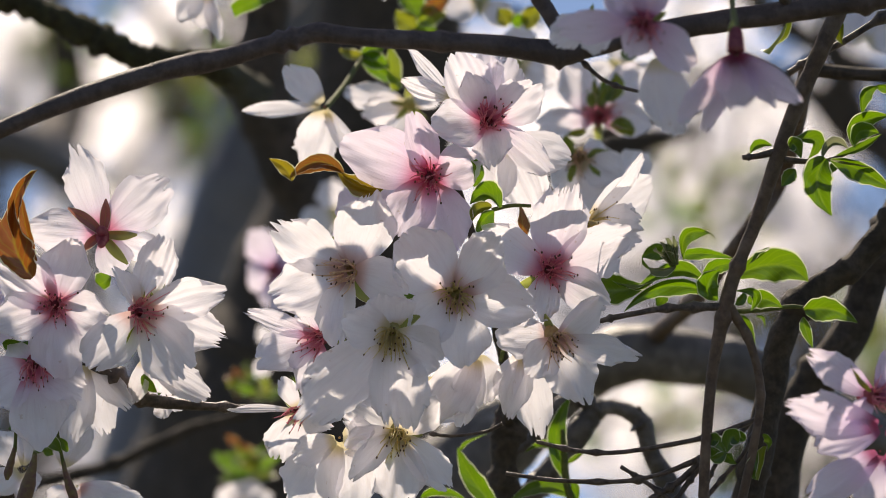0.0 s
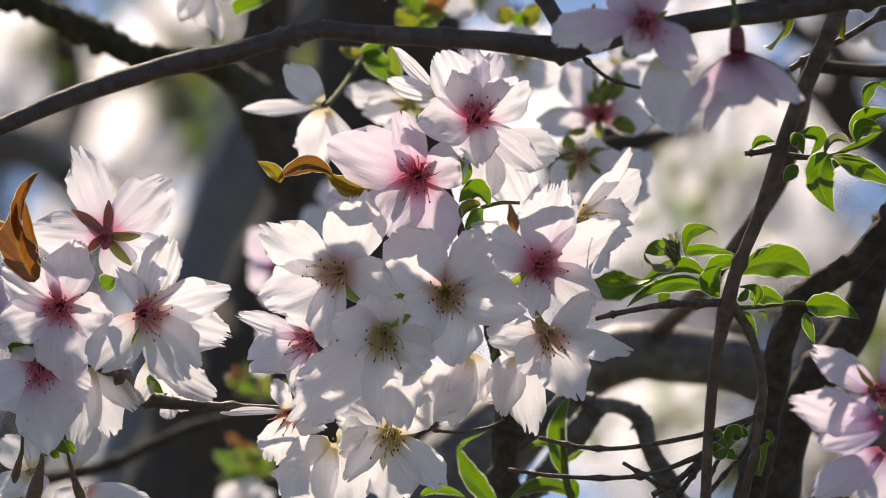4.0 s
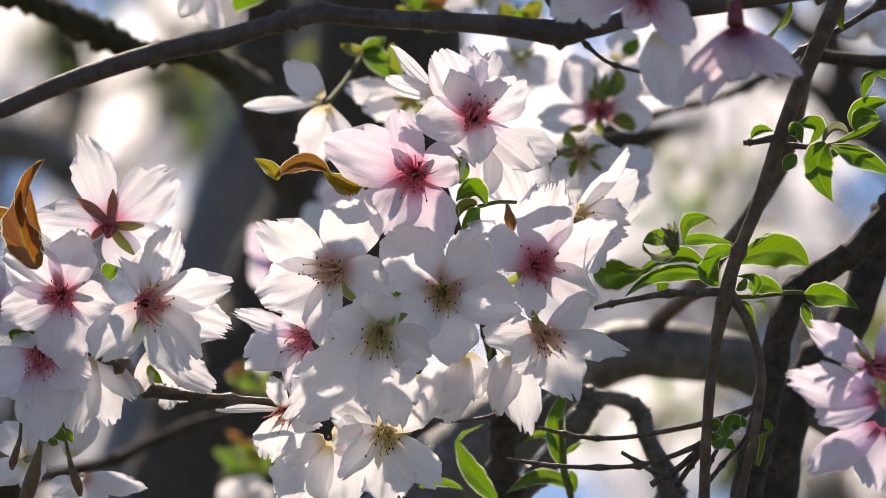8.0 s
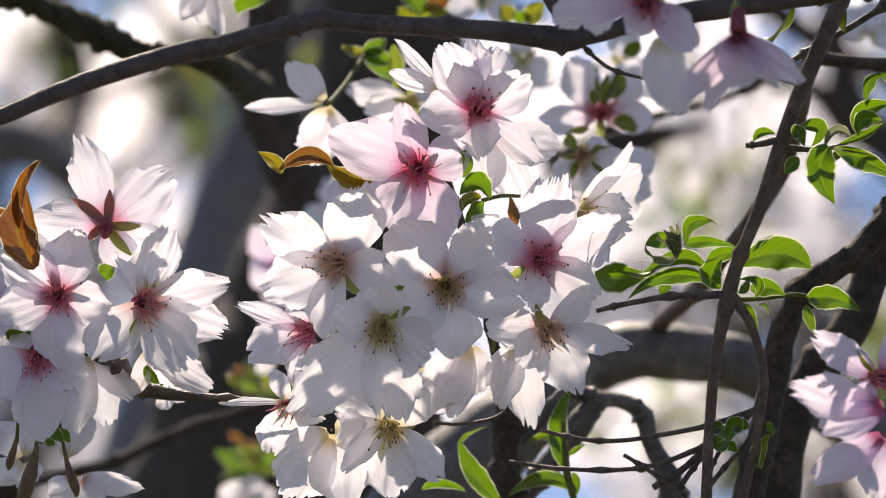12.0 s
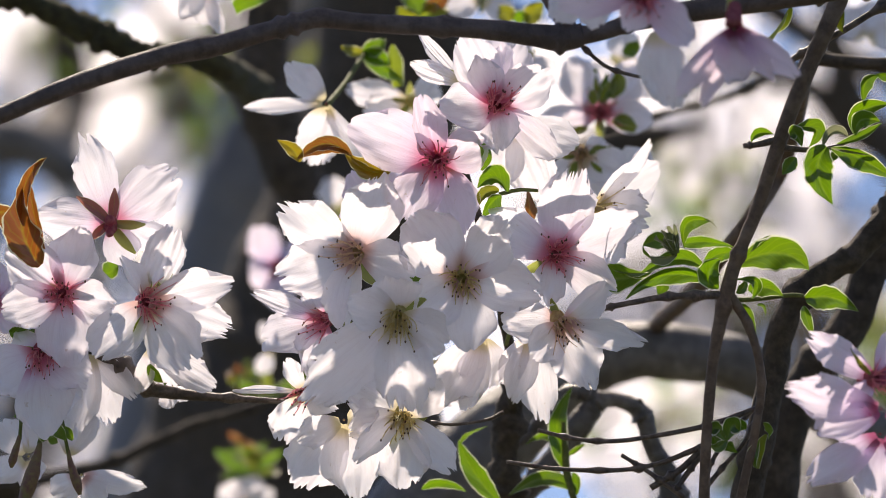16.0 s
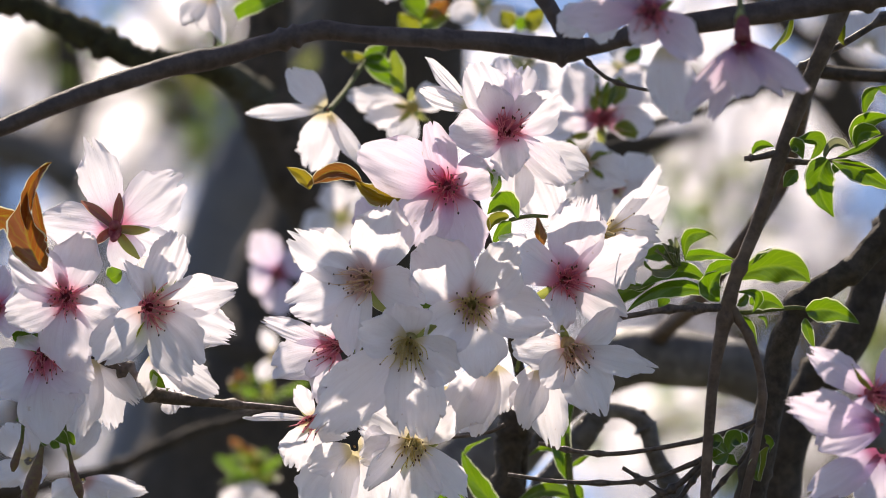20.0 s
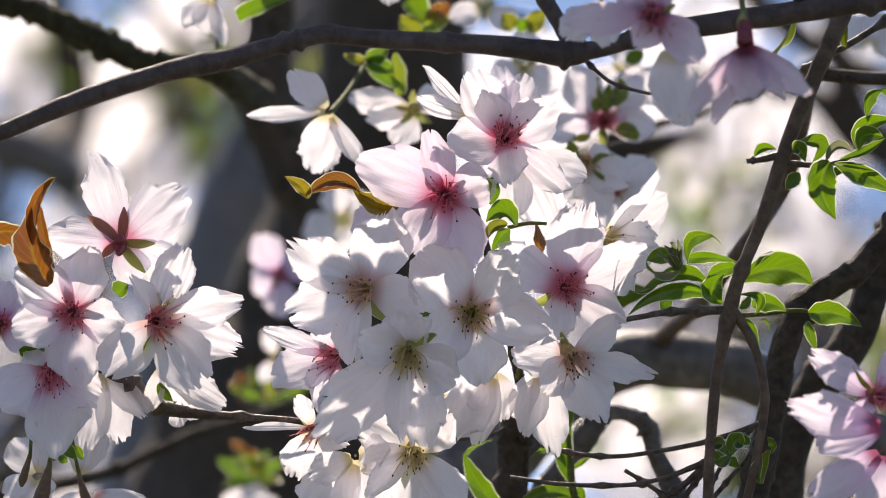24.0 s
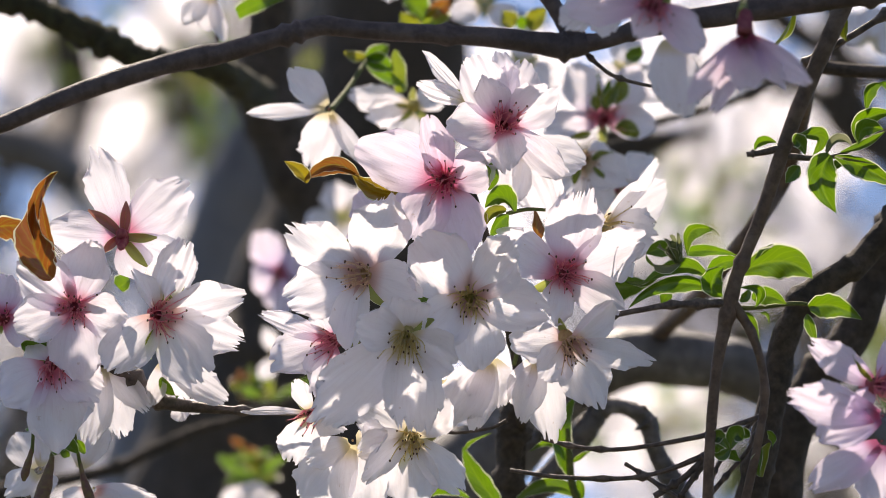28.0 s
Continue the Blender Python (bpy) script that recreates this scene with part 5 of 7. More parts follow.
limb(shrub, "thick_stem", [(0.1564, 1.4927, 1.8862, 5.48), (0.1418, 1.4958, 1.8719, 4.75), (0.1309, 1.498, 1.8615, 4.02), (0.1181, 1.4996, 1.8536, 4.2), (0.11, 1.5022, 1.8415, 4.57), (0.1067, 1.5056, 1.8254, 4.57), (0.1025, 1.5098, 1.8057, 4.75), (0.098, 1.514, 1.7861, 5.12), (0.0958, 1.5186, 1.7646, 5.48), (0.0943, 1.5254, 1.7324, 6.21), (0.0936, 1.5368, 1.6788, 6.58), (0.0932, 1.5634, 1.5537, 7.31), (0.0936, 1.6166, 1.3034, 8.41), (0.0943, 1.723, 0.8029, 9.5), (0.0943, 1.913, -0.091, 10.97)], BARK, 0.16, 16, 5)
limb(shrub, "thick_stem", [(0.156, 1.5618, 1.8978, 5.73), (0.1454, 1.5666, 1.8754, 6.12), (0.1368, 1.5714, 1.8529, 6.5), (0.1235, 1.5749, 1.8361, 6.88), (0.1158, 1.5789, 1.8174, 7.26), (0.112, 1.5833, 1.7969, 8.03), (0.1063, 1.5992, 1.7221, 9.56)], BARK, 0.14, 16, 3)
limb(shrub, "side_twig", [(0.0883, 1.4612, 1.842, 1.42), (0.0705, 1.4613, 1.8415, 1.07), (0.0598, 1.4617, 1.8398, 0.89), (0.0527, 1.462, 1.8384, 0.89), (0.0473, 1.4623, 1.837, 0.71)], TWIG, 0.12, 8, 3)
limb(shrub, "side_twig", [(0.1047, 1.451, 1.8899, 1.42), (0.099, 1.4513, 1.8885, 1.07), (0.0943, 1.4514, 1.888, 0.89)], TWIG, 0.12, 8, 1)
limb(shrub, "side_twig", [(0.1064, 1.4516, 1.8875, 1.25), (0.115, 1.4517, 1.8868, 0.89), (0.1239, 1.4515, 1.8878, 0.71), (0.1328, 1.4504, 1.893, 0.53)], TWIG, 0.10, 8, 1)
limb(shrub, "side_twig", [(0.091, 1.4714, 1.8424, 0.9), (0.0996, 1.4713, 1.8428, 0.72), (0.1104, 1.471, 1.844, 0.72), (0.1175, 1.4712, 1.8431, 0.54)], STALK, 0.05, 8)
limb(shrub, "side_twig", [(0.1095, 1.4556, 1.9164, 1.08), (0.1157, 1.4548, 1.9202, 1.08), (0.1265, 1.4536, 1.926, 1.08), (0.1426, 1.4515, 1.9357, 1.08)], TWIG, 0.1, 8, 3)
limb(shrub, "side_twig", [(0.12, 1.5329, 1.9378, 2.45), (0.1351, 1.5333, 1.9359, 2.45), (0.154, 1.5335, 1.9348, 2.45)], BARK, 0.1, 10)
limb(shrub, "side_twig", [(0.0297, 1.4799, 1.8021, 0.63), (0.0423, 1.4805, 1.7993, 0.72), (0.0557, 1.4806, 1.7988, 0.72), (0.0745, 1.48, 1.8016, 0.81), (0.0871, 1.4794, 1.8046, 0.9), (0.1014, 1.4783, 1.8098, 0.9)], TWIG, 0.12, 8, 3)
limb(shrub, "side_twig", [(0.0199, 1.482, 1.7923, 0.63), (0.0351, 1.4825, 1.7902, 0.72), (0.0548, 1.4826, 1.7897, 0.72), (0.0674, 1.4822, 1.7916, 0.72), (0.0817, 1.481, 1.7968, 1.08)], TWIG, 0.12, 8, 3)
limb(shrub, "side_twig", [(0.0563, 1.4816, 1.7944, 0.63), (0.0638, 1.4825, 1.7898, 0.72), (0.071, 1.4836, 1.7849, 0.9), (0.0763, 1.4843, 1.7814, 0.9)], TWIG, 0.12, 8, 2)
limb(shrub, "side_twig", [(0.0831, 1.481, 1.7972, 1.25), (0.0754, 1.4825, 1.7902, 1.08), (0.0656, 1.4838, 1.7841, 1.08)], TWIG, 0.12, 8, 2)
arched_leaf(shrub, (0.0924, 1.4681, 1.8531), (0.1058, 1.4672, 1.8569), (0.1157, 1.4684, 1.8515), 11.5, LEAF, 12, 0.7, 0.5)
arched_leaf(shrub, (0.0966, 1.4633, 1.8561), (0.1002, 1.4629, 1.8584), (0.1036, 1.4622, 1.8614), 3.5, LEAF, -75, 1, 0.6)
arched_leaf(shrub, (0.0823, 1.4712, 1.8528), (0.0872, 1.4703, 1.8572), (0.094, 1.4703, 1.8572), 5.5, LEAF, 10, 0.6, 0.5)
arched_leaf(shrub, (0.0757, 1.4667, 1.8597), (0.0834, 1.4665, 1.8603), (0.092, 1.4669, 1.8587), 4.1, LEAF, 8, 0.6, 0.3)
arched_leaf(shrub, (0.0754, 1.4504, 1.8547), (0.0763, 1.4487, 1.8626), (0.0836, 1.4486, 1.863), 5.9, LEAF, 10, 1.1, 0.6)
arched_leaf(shrub, (0.0818, 1.4484, 1.8637), (0.0839, 1.4486, 1.8628), (0.086, 1.4491, 1.8605), 0.9, DOWNY, 30, 0.8, 0.3)
arched_leaf(shrub, (0.0727, 1.4667, 1.8597), (0.0682, 1.4664, 1.8608), (0.063, 1.4668, 1.8592), 5.8, LEAF, -5, 0.7, 0.55)
arched_leaf(shrub, (0.0632, 1.4668, 1.8592), (0.0648, 1.4673, 1.8566), (0.068, 1.4678, 1.8543), 2.0, LEAF, 60, 0.9, 0.5)
arched_leaf(shrub, (0.0818, 1.4682, 1.8524), (0.0727, 1.4677, 1.8548), (0.0602, 1.469, 1.8485), 5.5, LEAF, 12, 0.9, 0.4)
arched_leaf(shrub, (0.0831, 1.4661, 1.8479), (0.069, 1.4658, 1.8493), (0.0572, 1.4674, 1.8416), 5.8, LEAF, -10, 0.9, 0.4)
arched_leaf(shrub, (0.0656, 1.4706, 1.8509), (0.0549, 1.4709, 1.8493), (0.0472, 1.4705, 1.8514), 10.4, LEAF, 15, 0.8, 0.6)
arched_leaf(shrub, (0.0665, 1.4664, 1.8511), (0.0601, 1.4666, 1.8502), (0.0533, 1.4663, 1.8516), 3.8, LEAF, -70, 0.9, 0.5)
arched_leaf(shrub, (0.0868, 1.4657, 1.8451), (0.0838, 1.4647, 1.8496), (0.0875, 1.4637, 1.8542), 7.8, LEAF, 5, 0.8, 0.5)
arched_leaf(shrub, (0.0704, 1.4729, 1.8495), (0.0695, 1.4735, 1.8469), (0.0679, 1.474, 1.8444), 4.4, LEAF, 10, 0.6, 0.5)
arched_leaf(shrub, (0.0917, 1.4523, 1.8453), (0.0981, 1.4525, 1.8444), (0.0963, 1.4537, 1.8389), 3.5, LEAF, 20, 1.2, 0.55)
arched_leaf(shrub, (0.0915, 1.4532, 1.8412), (0.0935, 1.4529, 1.8425), (0.0945, 1.4523, 1.8453), 3.2, LEAF, 0, 0.8, 0.5)
arched_leaf(shrub, (0.0969, 1.4698, 1.8448), (0.1013, 1.4695, 1.8464), (0.1078, 1.4702, 1.8433), 6.7, LEAF, 15, 0.8, 0.4)
arched_leaf(shrub, (0.0938, 1.4707, 1.8408), (0.0965, 1.4713, 1.8378), (0.099, 1.4726, 1.8317), 3.7, LEAF, 10, 0.7, 0.4)
arched_leaf(shrub, (0.0992, 1.4707, 1.8408), (0.1015, 1.4708, 1.8403), (0.1019, 1.4715, 1.8371), 1.4, LEAF, 20, 0.7, 0.4)
arched_leaf(shrub, (0.1146, 1.4703, 1.8424), (0.1228, 1.4702, 1.8431), (0.1314, 1.4711, 1.8387), 8.2, LEAF, 10, 0.8, 0.35)
arched_leaf(shrub, (0.1129, 1.4541, 1.8372), (0.1138, 1.455, 1.833), (0.1158, 1.4561, 1.8278), 3.5, LEAF, 15, 0.8, 0.45)
arched_leaf(shrub, (0.1087, 1.443, 1.8891), (0.1101, 1.4428, 1.8902), (0.1122, 1.4437, 1.8858), 5.0, LEAF, 5, 0.9, 0.5)
arched_leaf(shrub, (0.11, 1.4454, 1.8922), (0.1167, 1.4455, 1.8919), (0.1146, 1.4466, 1.8865), 5.6, LEAF, -20, 0.9, 0.5)
arched_leaf(shrub, (0.1105, 1.4444, 1.8825), (0.1087, 1.4448, 1.8806), (0.106, 1.4455, 1.8773), 4.7, LEAF, 5, 0.6, 0.55)
arched_leaf(shrub, (0.1042, 1.4594, 1.8937), (0.0997, 1.4594, 1.8939), (0.0974, 1.46, 1.8911), 3.2, LEAF, 15, 1, 0.5)
arched_leaf(shrub, (0.12, 1.4437, 1.8858), (0.1172, 1.4453, 1.8782), (0.1218, 1.4475, 1.8682), 10.0, LEAF, 8, 0.9, 0.42)
arched_leaf(shrub, (0.1214, 1.4612, 1.8853), (0.1239, 1.4609, 1.8869), (0.1268, 1.4604, 1.8892), 2.9, LEAF, -15, 0.9, 0.5)
arched_leaf(shrub, (0.1214, 1.4438, 1.8855), (0.1303, 1.4444, 1.8825), (0.1409, 1.4458, 1.876), 6.8, LEAF, 25, 1, 0.5)
arched_leaf(shrub, (0.1188, 1.4437, 1.8858), (0.1223, 1.4427, 1.8905), (0.1271, 1.4432, 1.8884), 3.5, DOWNY, -30, 1.1, 0.5)
arched_leaf(shrub, (0.1198, 1.4408, 1.8853), (0.1274, 1.4411, 1.8839), (0.1336, 1.4414, 1.8826), 1.5, DOWNY, 60, 1, 0.5)
arched_leaf(shrub, (0.1289, 1.443, 1.8891), (0.1296, 1.4416, 1.896), (0.14, 1.4409, 1.899), 5.9, LEAF, 10, 1, 0.6)
arched_leaf(shrub, (0.1288, 1.44, 1.8888), (0.1304, 1.439, 1.8934), (0.1364, 1.4392, 1.8929), 6.1, LEAF, 0, 1, 0.55)
arched_leaf(shrub, (0.1232, 1.4435, 1.8867), (0.1306, 1.4431, 1.8889), (0.1374, 1.4421, 1.8933), 3.2, LEAF, -30, 0.9, 0.5)
arched_leaf(shrub, (0.1315, 1.441, 1.8988), (0.1321, 1.4395, 1.9057), (0.1367, 1.4391, 1.9078), 4.7, LEAF, 15, 1, 0.55)
arched_leaf(shrub, (0.1352, 1.4391, 1.9078), (0.1384, 1.4391, 1.9076), (0.1418, 1.4396, 1.905), 3.2, LEAF, 30, 0.7, 0.5)
leaf(shrub, (0.1258, 1.4445, 1.9301), (0.1262, 1.446, 1.9231), 4.6, YOUNG, 0.3, 0.2)
leaf(shrub, (0.1091, 1.4442, 1.9319), (0.1012, 1.4465, 1.921), 4.3, YOUNG, 0.8, 0.1)
leaf(shrub, (0.1018, 1.4723, 1.7994), (0.0991, 1.4746, 1.7889), 3.9, YOUNG, 0.3, 0.2)
limb(shrub, "side_twig", [(0.0817, 1.4815, 1.7946, 1.08), (0.0767, 1.4829, 1.7881, 0.9), (0.0736, 1.4839, 1.7832, 0.9)], TWIG, 0.12, 8, 2)
limb(shrub, "side_twig", [(0.0985, 1.4884, 1.8103, 0.9), (0.0913, 1.4901, 1.8024, 0.72), (0.0862, 1.4916, 1.7953, 0.72), (0.0841, 1.4927, 1.79, 0.72)], TWIG, 0.12, 8, 2)
limb(shrub, "side_twig", [(0.0835, 1.4836, 1.7849, 0.9), (0.0889, 1.4823, 1.7911, 0.72), (0.0957, 1.4806, 1.799, 0.72), (0.1005, 1.4784, 1.8095, 0.72)], TWIG, 0.12, 8, 2)
limb(shrub, "side_twig", [(-0.0043, 1.4794, 1.8046, 0.54), (0.0029, 1.4796, 1.8039, 0.54), (0.0136, 1.4793, 1.8053, 0.54), (0.019, 1.4787, 1.8077, 0.72)], TWIG, 0.12, 8, 1)
leaf(shrub, (0.0725, 1.4554, 1.855), (0.0682, 1.454, 1.8614), 2.4, DOWNY, 0.6, 0.1)
leaf(shrub, (0.0725, 1.4554, 1.855), (0.0703, 1.4538, 1.8625), 2.1, DOWNY, 0.6, 0.1)
leaf(shrub, (0.0725, 1.4554, 1.855), (0.0725, 1.4537, 1.8632), 2.1, DOWNY, 0.6, 0.1)
leaf(shrub, (0.0725, 1.4554, 1.855), (0.0742, 1.4541, 1.8611), 2.1, DOWNY, 0.6, 0.1)
leaf(shrub, (0.0721, 1.4555, 1.8545), (0.0664, 1.4545, 1.8593), 2.1, DOWNY, 0.6, 0.1)
leaf(shrub, (0.0732, 1.4556, 1.8541), (0.065, 1.4559, 1.8527), 2.7, DOWNY, 0.6, 0.2)
leaf(shrub, (0.0718, 1.4555, 1.8545), (0.0689, 1.4548, 1.8576), 3.2, DOWNY, 0.6, 0.2)
leaf(shrub, (0.0854, 1.4753, 1.7999), (0.0864, 1.4762, 1.7955), 3.6, LEAF, 0.4, 0.2)
leaf(shrub, (0.0954, 1.4749, 1.8016), (0.0921, 1.4742, 1.8051), 3.9, LEAF, 0.4, 0.2)
arched_leaf(shrub, (0.0886, 1.4707, 1.7973), (0.0851, 1.4699, 1.8011), (0.0858, 1.4707, 1.7973), 4.6, LEAF, 20, 0.5)
arched_leaf(shrub, (0.0893, 1.4707, 1.7973), (0.0911, 1.4697, 1.8022), (0.0933, 1.4702, 1.7997), 6.1, LEAF, -20, 0.5)
arched_leaf(shrub, (0.089, 1.4708, 1.7969), (0.0901, 1.4711, 1.7955), (0.0925, 1.4715, 1.7935), 4.6, LEAF, 30, 0.5)
arched_leaf(shrub, (0.089, 1.4707, 1.7973), (0.0865, 1.4712, 1.7952), (0.084, 1.471, 1.7959), 3.6, LEAF, 10, 0.4)
arched_leaf(shrub, (0.1007, 1.4696, 1.8025), (0.1029, 1.47, 1.8008), (0.1022, 1.4707, 1.7973), 3.9, LEAF, 30, 0.5)
arched_leaf(shrub, (0.099, 1.4707, 1.7973), (0.0972, 1.4717, 1.7928), (0.0986, 1.4726, 1.7886), 3.9, LEAF, -30, 0.5)
limb(shrub, "bud", [(0.0731, 1.4566, 1.8543, 1.42), (0.0715, 1.4557, 1.8582, 2.49), (0.0704, 1.4552, 1.8609, 1.07)], STALK, 0.3, 8)

crooked_branch = thing("crooked_branch", (0.0413, 1.5785, 1.8193), "old crooked cherry branch stub with bright sunlit edges", "branch")
limb(crooked_branch, "main_limb", [(0.0231, 1.5845, 1.7912, 4.20), (0.0269, 1.5829, 1.7987, 4.20), (0.0346, 1.5811, 1.8071, 4.01), (0.0422, 1.579, 1.817, 4.20), (0.0482, 1.5772, 1.8253, 4.20), (0.0531, 1.5763, 1.8298, 3.06), (0.0585, 1.5762, 1.8301, 2.48), (0.0635, 1.5766, 1.8283, 3.06), (0.0673, 1.5775, 1.8241, 3.25), (0.0699, 1.5789, 1.8174, 3.06), (0.0728, 1.5803, 1.8109, 3.44), (0.0761, 1.5818, 1.804, 4.40), (0.0787, 1.5837, 1.795, 5.16), (0.0814, 1.5872, 1.7782, 6.12)], WEATHERED, 0.22, 18, 7)
limb(crooked_branch, "side_limb", [(0.0539, 1.5765, 1.8286, 3.06), (0.0501, 1.576, 1.8312, 2.87), (0.0443, 1.5756, 1.8329, 2.68), (0.0386, 1.5761, 1.8305, 2.48), (0.0336, 1.5774, 1.8245, 2.29), (0.029, 1.5787, 1.8185, 2.10), (0.0245, 1.5794, 1.8152, 1.15)], WEATHERED, 0.25, 14, 4)
limb(crooked_branch, "spur", [(0.0638, 1.5768, 1.8275, 2.68), (0.0661, 1.5764, 1.829, 2.29), (0.0673, 1.5763, 1.8298, 1.15)], BARK, 0.3, 12)
limb(crooked_branch, "stub", [(0.0219, 1.5674, 1.7753, 5.66), (0.0209, 1.5635, 1.7938, 5.28), (0.0206, 1.5611, 1.8048, 5.28), (0.0219, 1.558, 1.8196, 4.53), (0.0228, 1.5552, 1.8325, 3.4)], BARK, 0.42, 16, 3)
limb(crooked_branch, "shoot", [(0.043, 1.5437, 1.7907, 1.12), (0.0406, 1.5418, 1.7998, 1.3), (0.0399, 1.5398, 1.8089, 1.12), (0.0393, 1.5383, 1.8162, 0.75)], STALK, 0.06, 8)
arched_leaf(crooked_branch, (0.0402, 1.5416, 1.8007), (0.0373, 1.5387, 1.8144), (0.0425, 1.5359, 1.8275), 6.7, LEAF, 8, 0.5)
arched_leaf(crooked_branch, (0.0384, 1.5405, 1.8056), (0.0339, 1.5393, 1.8115), (0.0268, 1.5399, 1.8085), 3.0, LEAF, 20, 0.7)
arched_leaf(crooked_branch, (0.0183, 1.5439, 1.7898), (0.0101, 1.5418, 1.7998), (0.0048, 1.5395, 1.8104), 7.1, LEAF, 10, 0.5)
arched_leaf(crooked_branch, (0.0056, 1.5398, 1.8089), (0.0078, 1.5391, 1.8122), (0.0145, 1.5386, 1.8147), 1.7, LEAF, 20, 0.8)
arched_leaf(crooked_branch, (0.0436, 1.5431, 1.7936), (0.0332, 1.5422, 1.7976), (0.0212, 1.5434, 1.7921), 5.6, LEAF, 20, 0.5)
arched_leaf(crooked_branch, (0.041, 1.5406, 1.8053), (0.0436, 1.5402, 1.8071), (0.047, 1.5398, 1.8089), 1.9, LEAF, 20, 0.6)
arched_leaf(crooked_branch, (0.0425, 1.5418, 1.7998), (0.044, 1.5425, 1.7961), (0.0436, 1.5434, 1.7921), 3.0, LEAF, 10, 0.4)
arched_leaf(crooked_branch, (-0.0072, 1.533, 1.7928), (-0.0007, 1.5326, 1.7949), (0.0076, 1.5332, 1.7919), 3.7, LEAF, 30, 0.5)

# ---------------------------------------------------------------- distant trees in blossom
def far_tree(name, foot, height, puffs, greens, seed, label, count=90):
    """A tree in full flower: trunk, limbs to each puff of its crown, and a crown of many five-petalled blossoms with tufts of leaves."""
    rnd = random.Random(seed)
    tr = thing(name, foot, label, "tree", "distant cherry trees")
    foot = Vector(foot)
    bm = bmesh.new()
    tube(bm, glide([(0, 0, 0, 0.14), (0.05, 0, height * 0.4, 0.11), (0, 0.05, height * 0.75, 0.08), (0.02, 0, height, 0.05)], 6), 12, 0.1, seed)
    part("trunk", bm, BARK, tr, "", foot)
    for c, r in puffs:
        bm = bmesh.new()
        e = Vector(c) - foot
        s = Vector((0, 0, min(max(e.z * 0.7, 0.4), height * 0.9)))
        tube(bm, glide([(*s, 0.03), (*(s.lerp(e, 0.5) + Vector((0, 0, 0.06))), 0.016), (*e, 0.006)], 5), 8, 0.1, seed)
        part("limb", bm, BARK, tr, "", foot)
    bm = bmesh.new()
    for k, (c, r) in enumerate([*puffs, *greens]):
        green = k >= len(puffs)
        many = int(count * (r / 0.13) ** 2 * (4 if green else 1))
        for j in range(many):
            an, q = j * 2.39996 + rnd.uniform(-0.2, 0.2), r * ((j + rnd.random()) / many) ** 0.5      # blossom lies in layers that face the light
            d = Vector((math.cos(an) * q, 0, 0)) + Vector((0, -0.8, 0.6)) * (math.sin(an) * q * 1.3) + Vector((0, 0.6, 0.8)) * rnd.gauss(0, 0.012)
            p = Vector(c) - foot + d
            n = Vector((rnd.gauss(-0.1, 0.28), rnd.gauss(0.6, 0.28), rnd.gauss(0.8, 0.28))).normalized()
            a = n.orthogonal().normalized()
            b = n.cross(a)
            size = rnd.uniform(0.018, 0.030)
            for i in range(3 if green else 5):
                t = i * 1.2566
                u, w = a * math.cos(t) + b * math.sin(t), b * math.cos(t) - a * math.sin(t)
                q = [p, p + (u * 0.6 + w * 0.42) * size, p + u * size + n * size * 0.25, p + (u * 0.6 - w * 0.42) * size]
                f = bm.faces.new([bm.verts.new(v) for v in q])
                f.material_index = 1 if green else 0
    crown = part("crown", bm, [FAR_BLOSSOM, FAR_LEAF], tr, "mass of white blossom with some young leaves", foot, smooth=False)
    crown["kind"] = "stuff"
    return tr


far_tree("flowering_tree", (1.2, 9.0, 0), 3.6, [((0.3716, 8.2697, 3.5268), 0.16), ((0.5177, 8.1912, 3.4152), 0.13), ((0.3554, 8.4097, 3.3491), 0.18), ((0.5949, 8.6031, 3.4012), 0.12), ((0.6582, 8.2162, 3.2974), 0.08), ((0.2901, 8.5834, 3.4938), 0.17), ((0.6381, 8.1724, 3.5035), 0.12), ((0.1205, 8.4859, 3.4717), 0.16), ((0.3472, 8.2413, 3.1797), 0.12), ((0.1808, 8.4375, 3.2185), 0.15), ((0.2669, 8.2475, 3.1502), 0.12), ((0.4475, 8.2496, 3.1404), 0.10), ((0.037, 8.4076, 3.3591), 0.11), ((0.462, 8.1019, 3.3542), 0.13), ((0.4224, 8.3098, 3.3381), 0.12), ((0.5712, 8.3905, 3.4395), 0.12), ((0.7421, 8.5222, 3.7816), 0.09), ((0.4268, 8.5157, 3.8125), 0.11), ((0.5214, 8.5244, 3.7714), 0.08)], [((0.4075, 8.0023, 3.3421), 0.05), ((0.5054, 7.9952, 3.3756), 0.04), ((0.5446, 8.045, 3.1409), 0.04)], 11, "cherry tree in full white blossom far behind", 42)
far_tree("flowering_tree", (0.9, 7.6, 0), 3.2, [((0.2682, 5.4643, 2.7771), 0.05), ((0.3284, 5.4587, 2.8033), 0.04), ((0.2214, 5.4775, 2.715), 0.04), ((0.3017, 5.4761, 2.7215), 0.04), ((0.3686, 5.4796, 2.7051), 0.03), ((0.2248, 5.4511, 2.8393), 0.04), ((0.3816, 7.3899, 2.8561), 0.09), ((0.3058, 7.3043, 2.7782), 0.13), ((0.2415, 7.4904, 2.8646), 0.10), ((0.354, 7.2201, 2.6933), 0.08), ((0.5966, 7.4104, 2.7597), 0.12), ((0.723, 7.6604, 3.0268), 0.08)], [((0.6636, 7.1657, 2.9492), 0.04), ((0.3492, 7.0961, 2.7954), 0.03)], 12, "cherry tree in white blossom behind the crooked branch", 40)
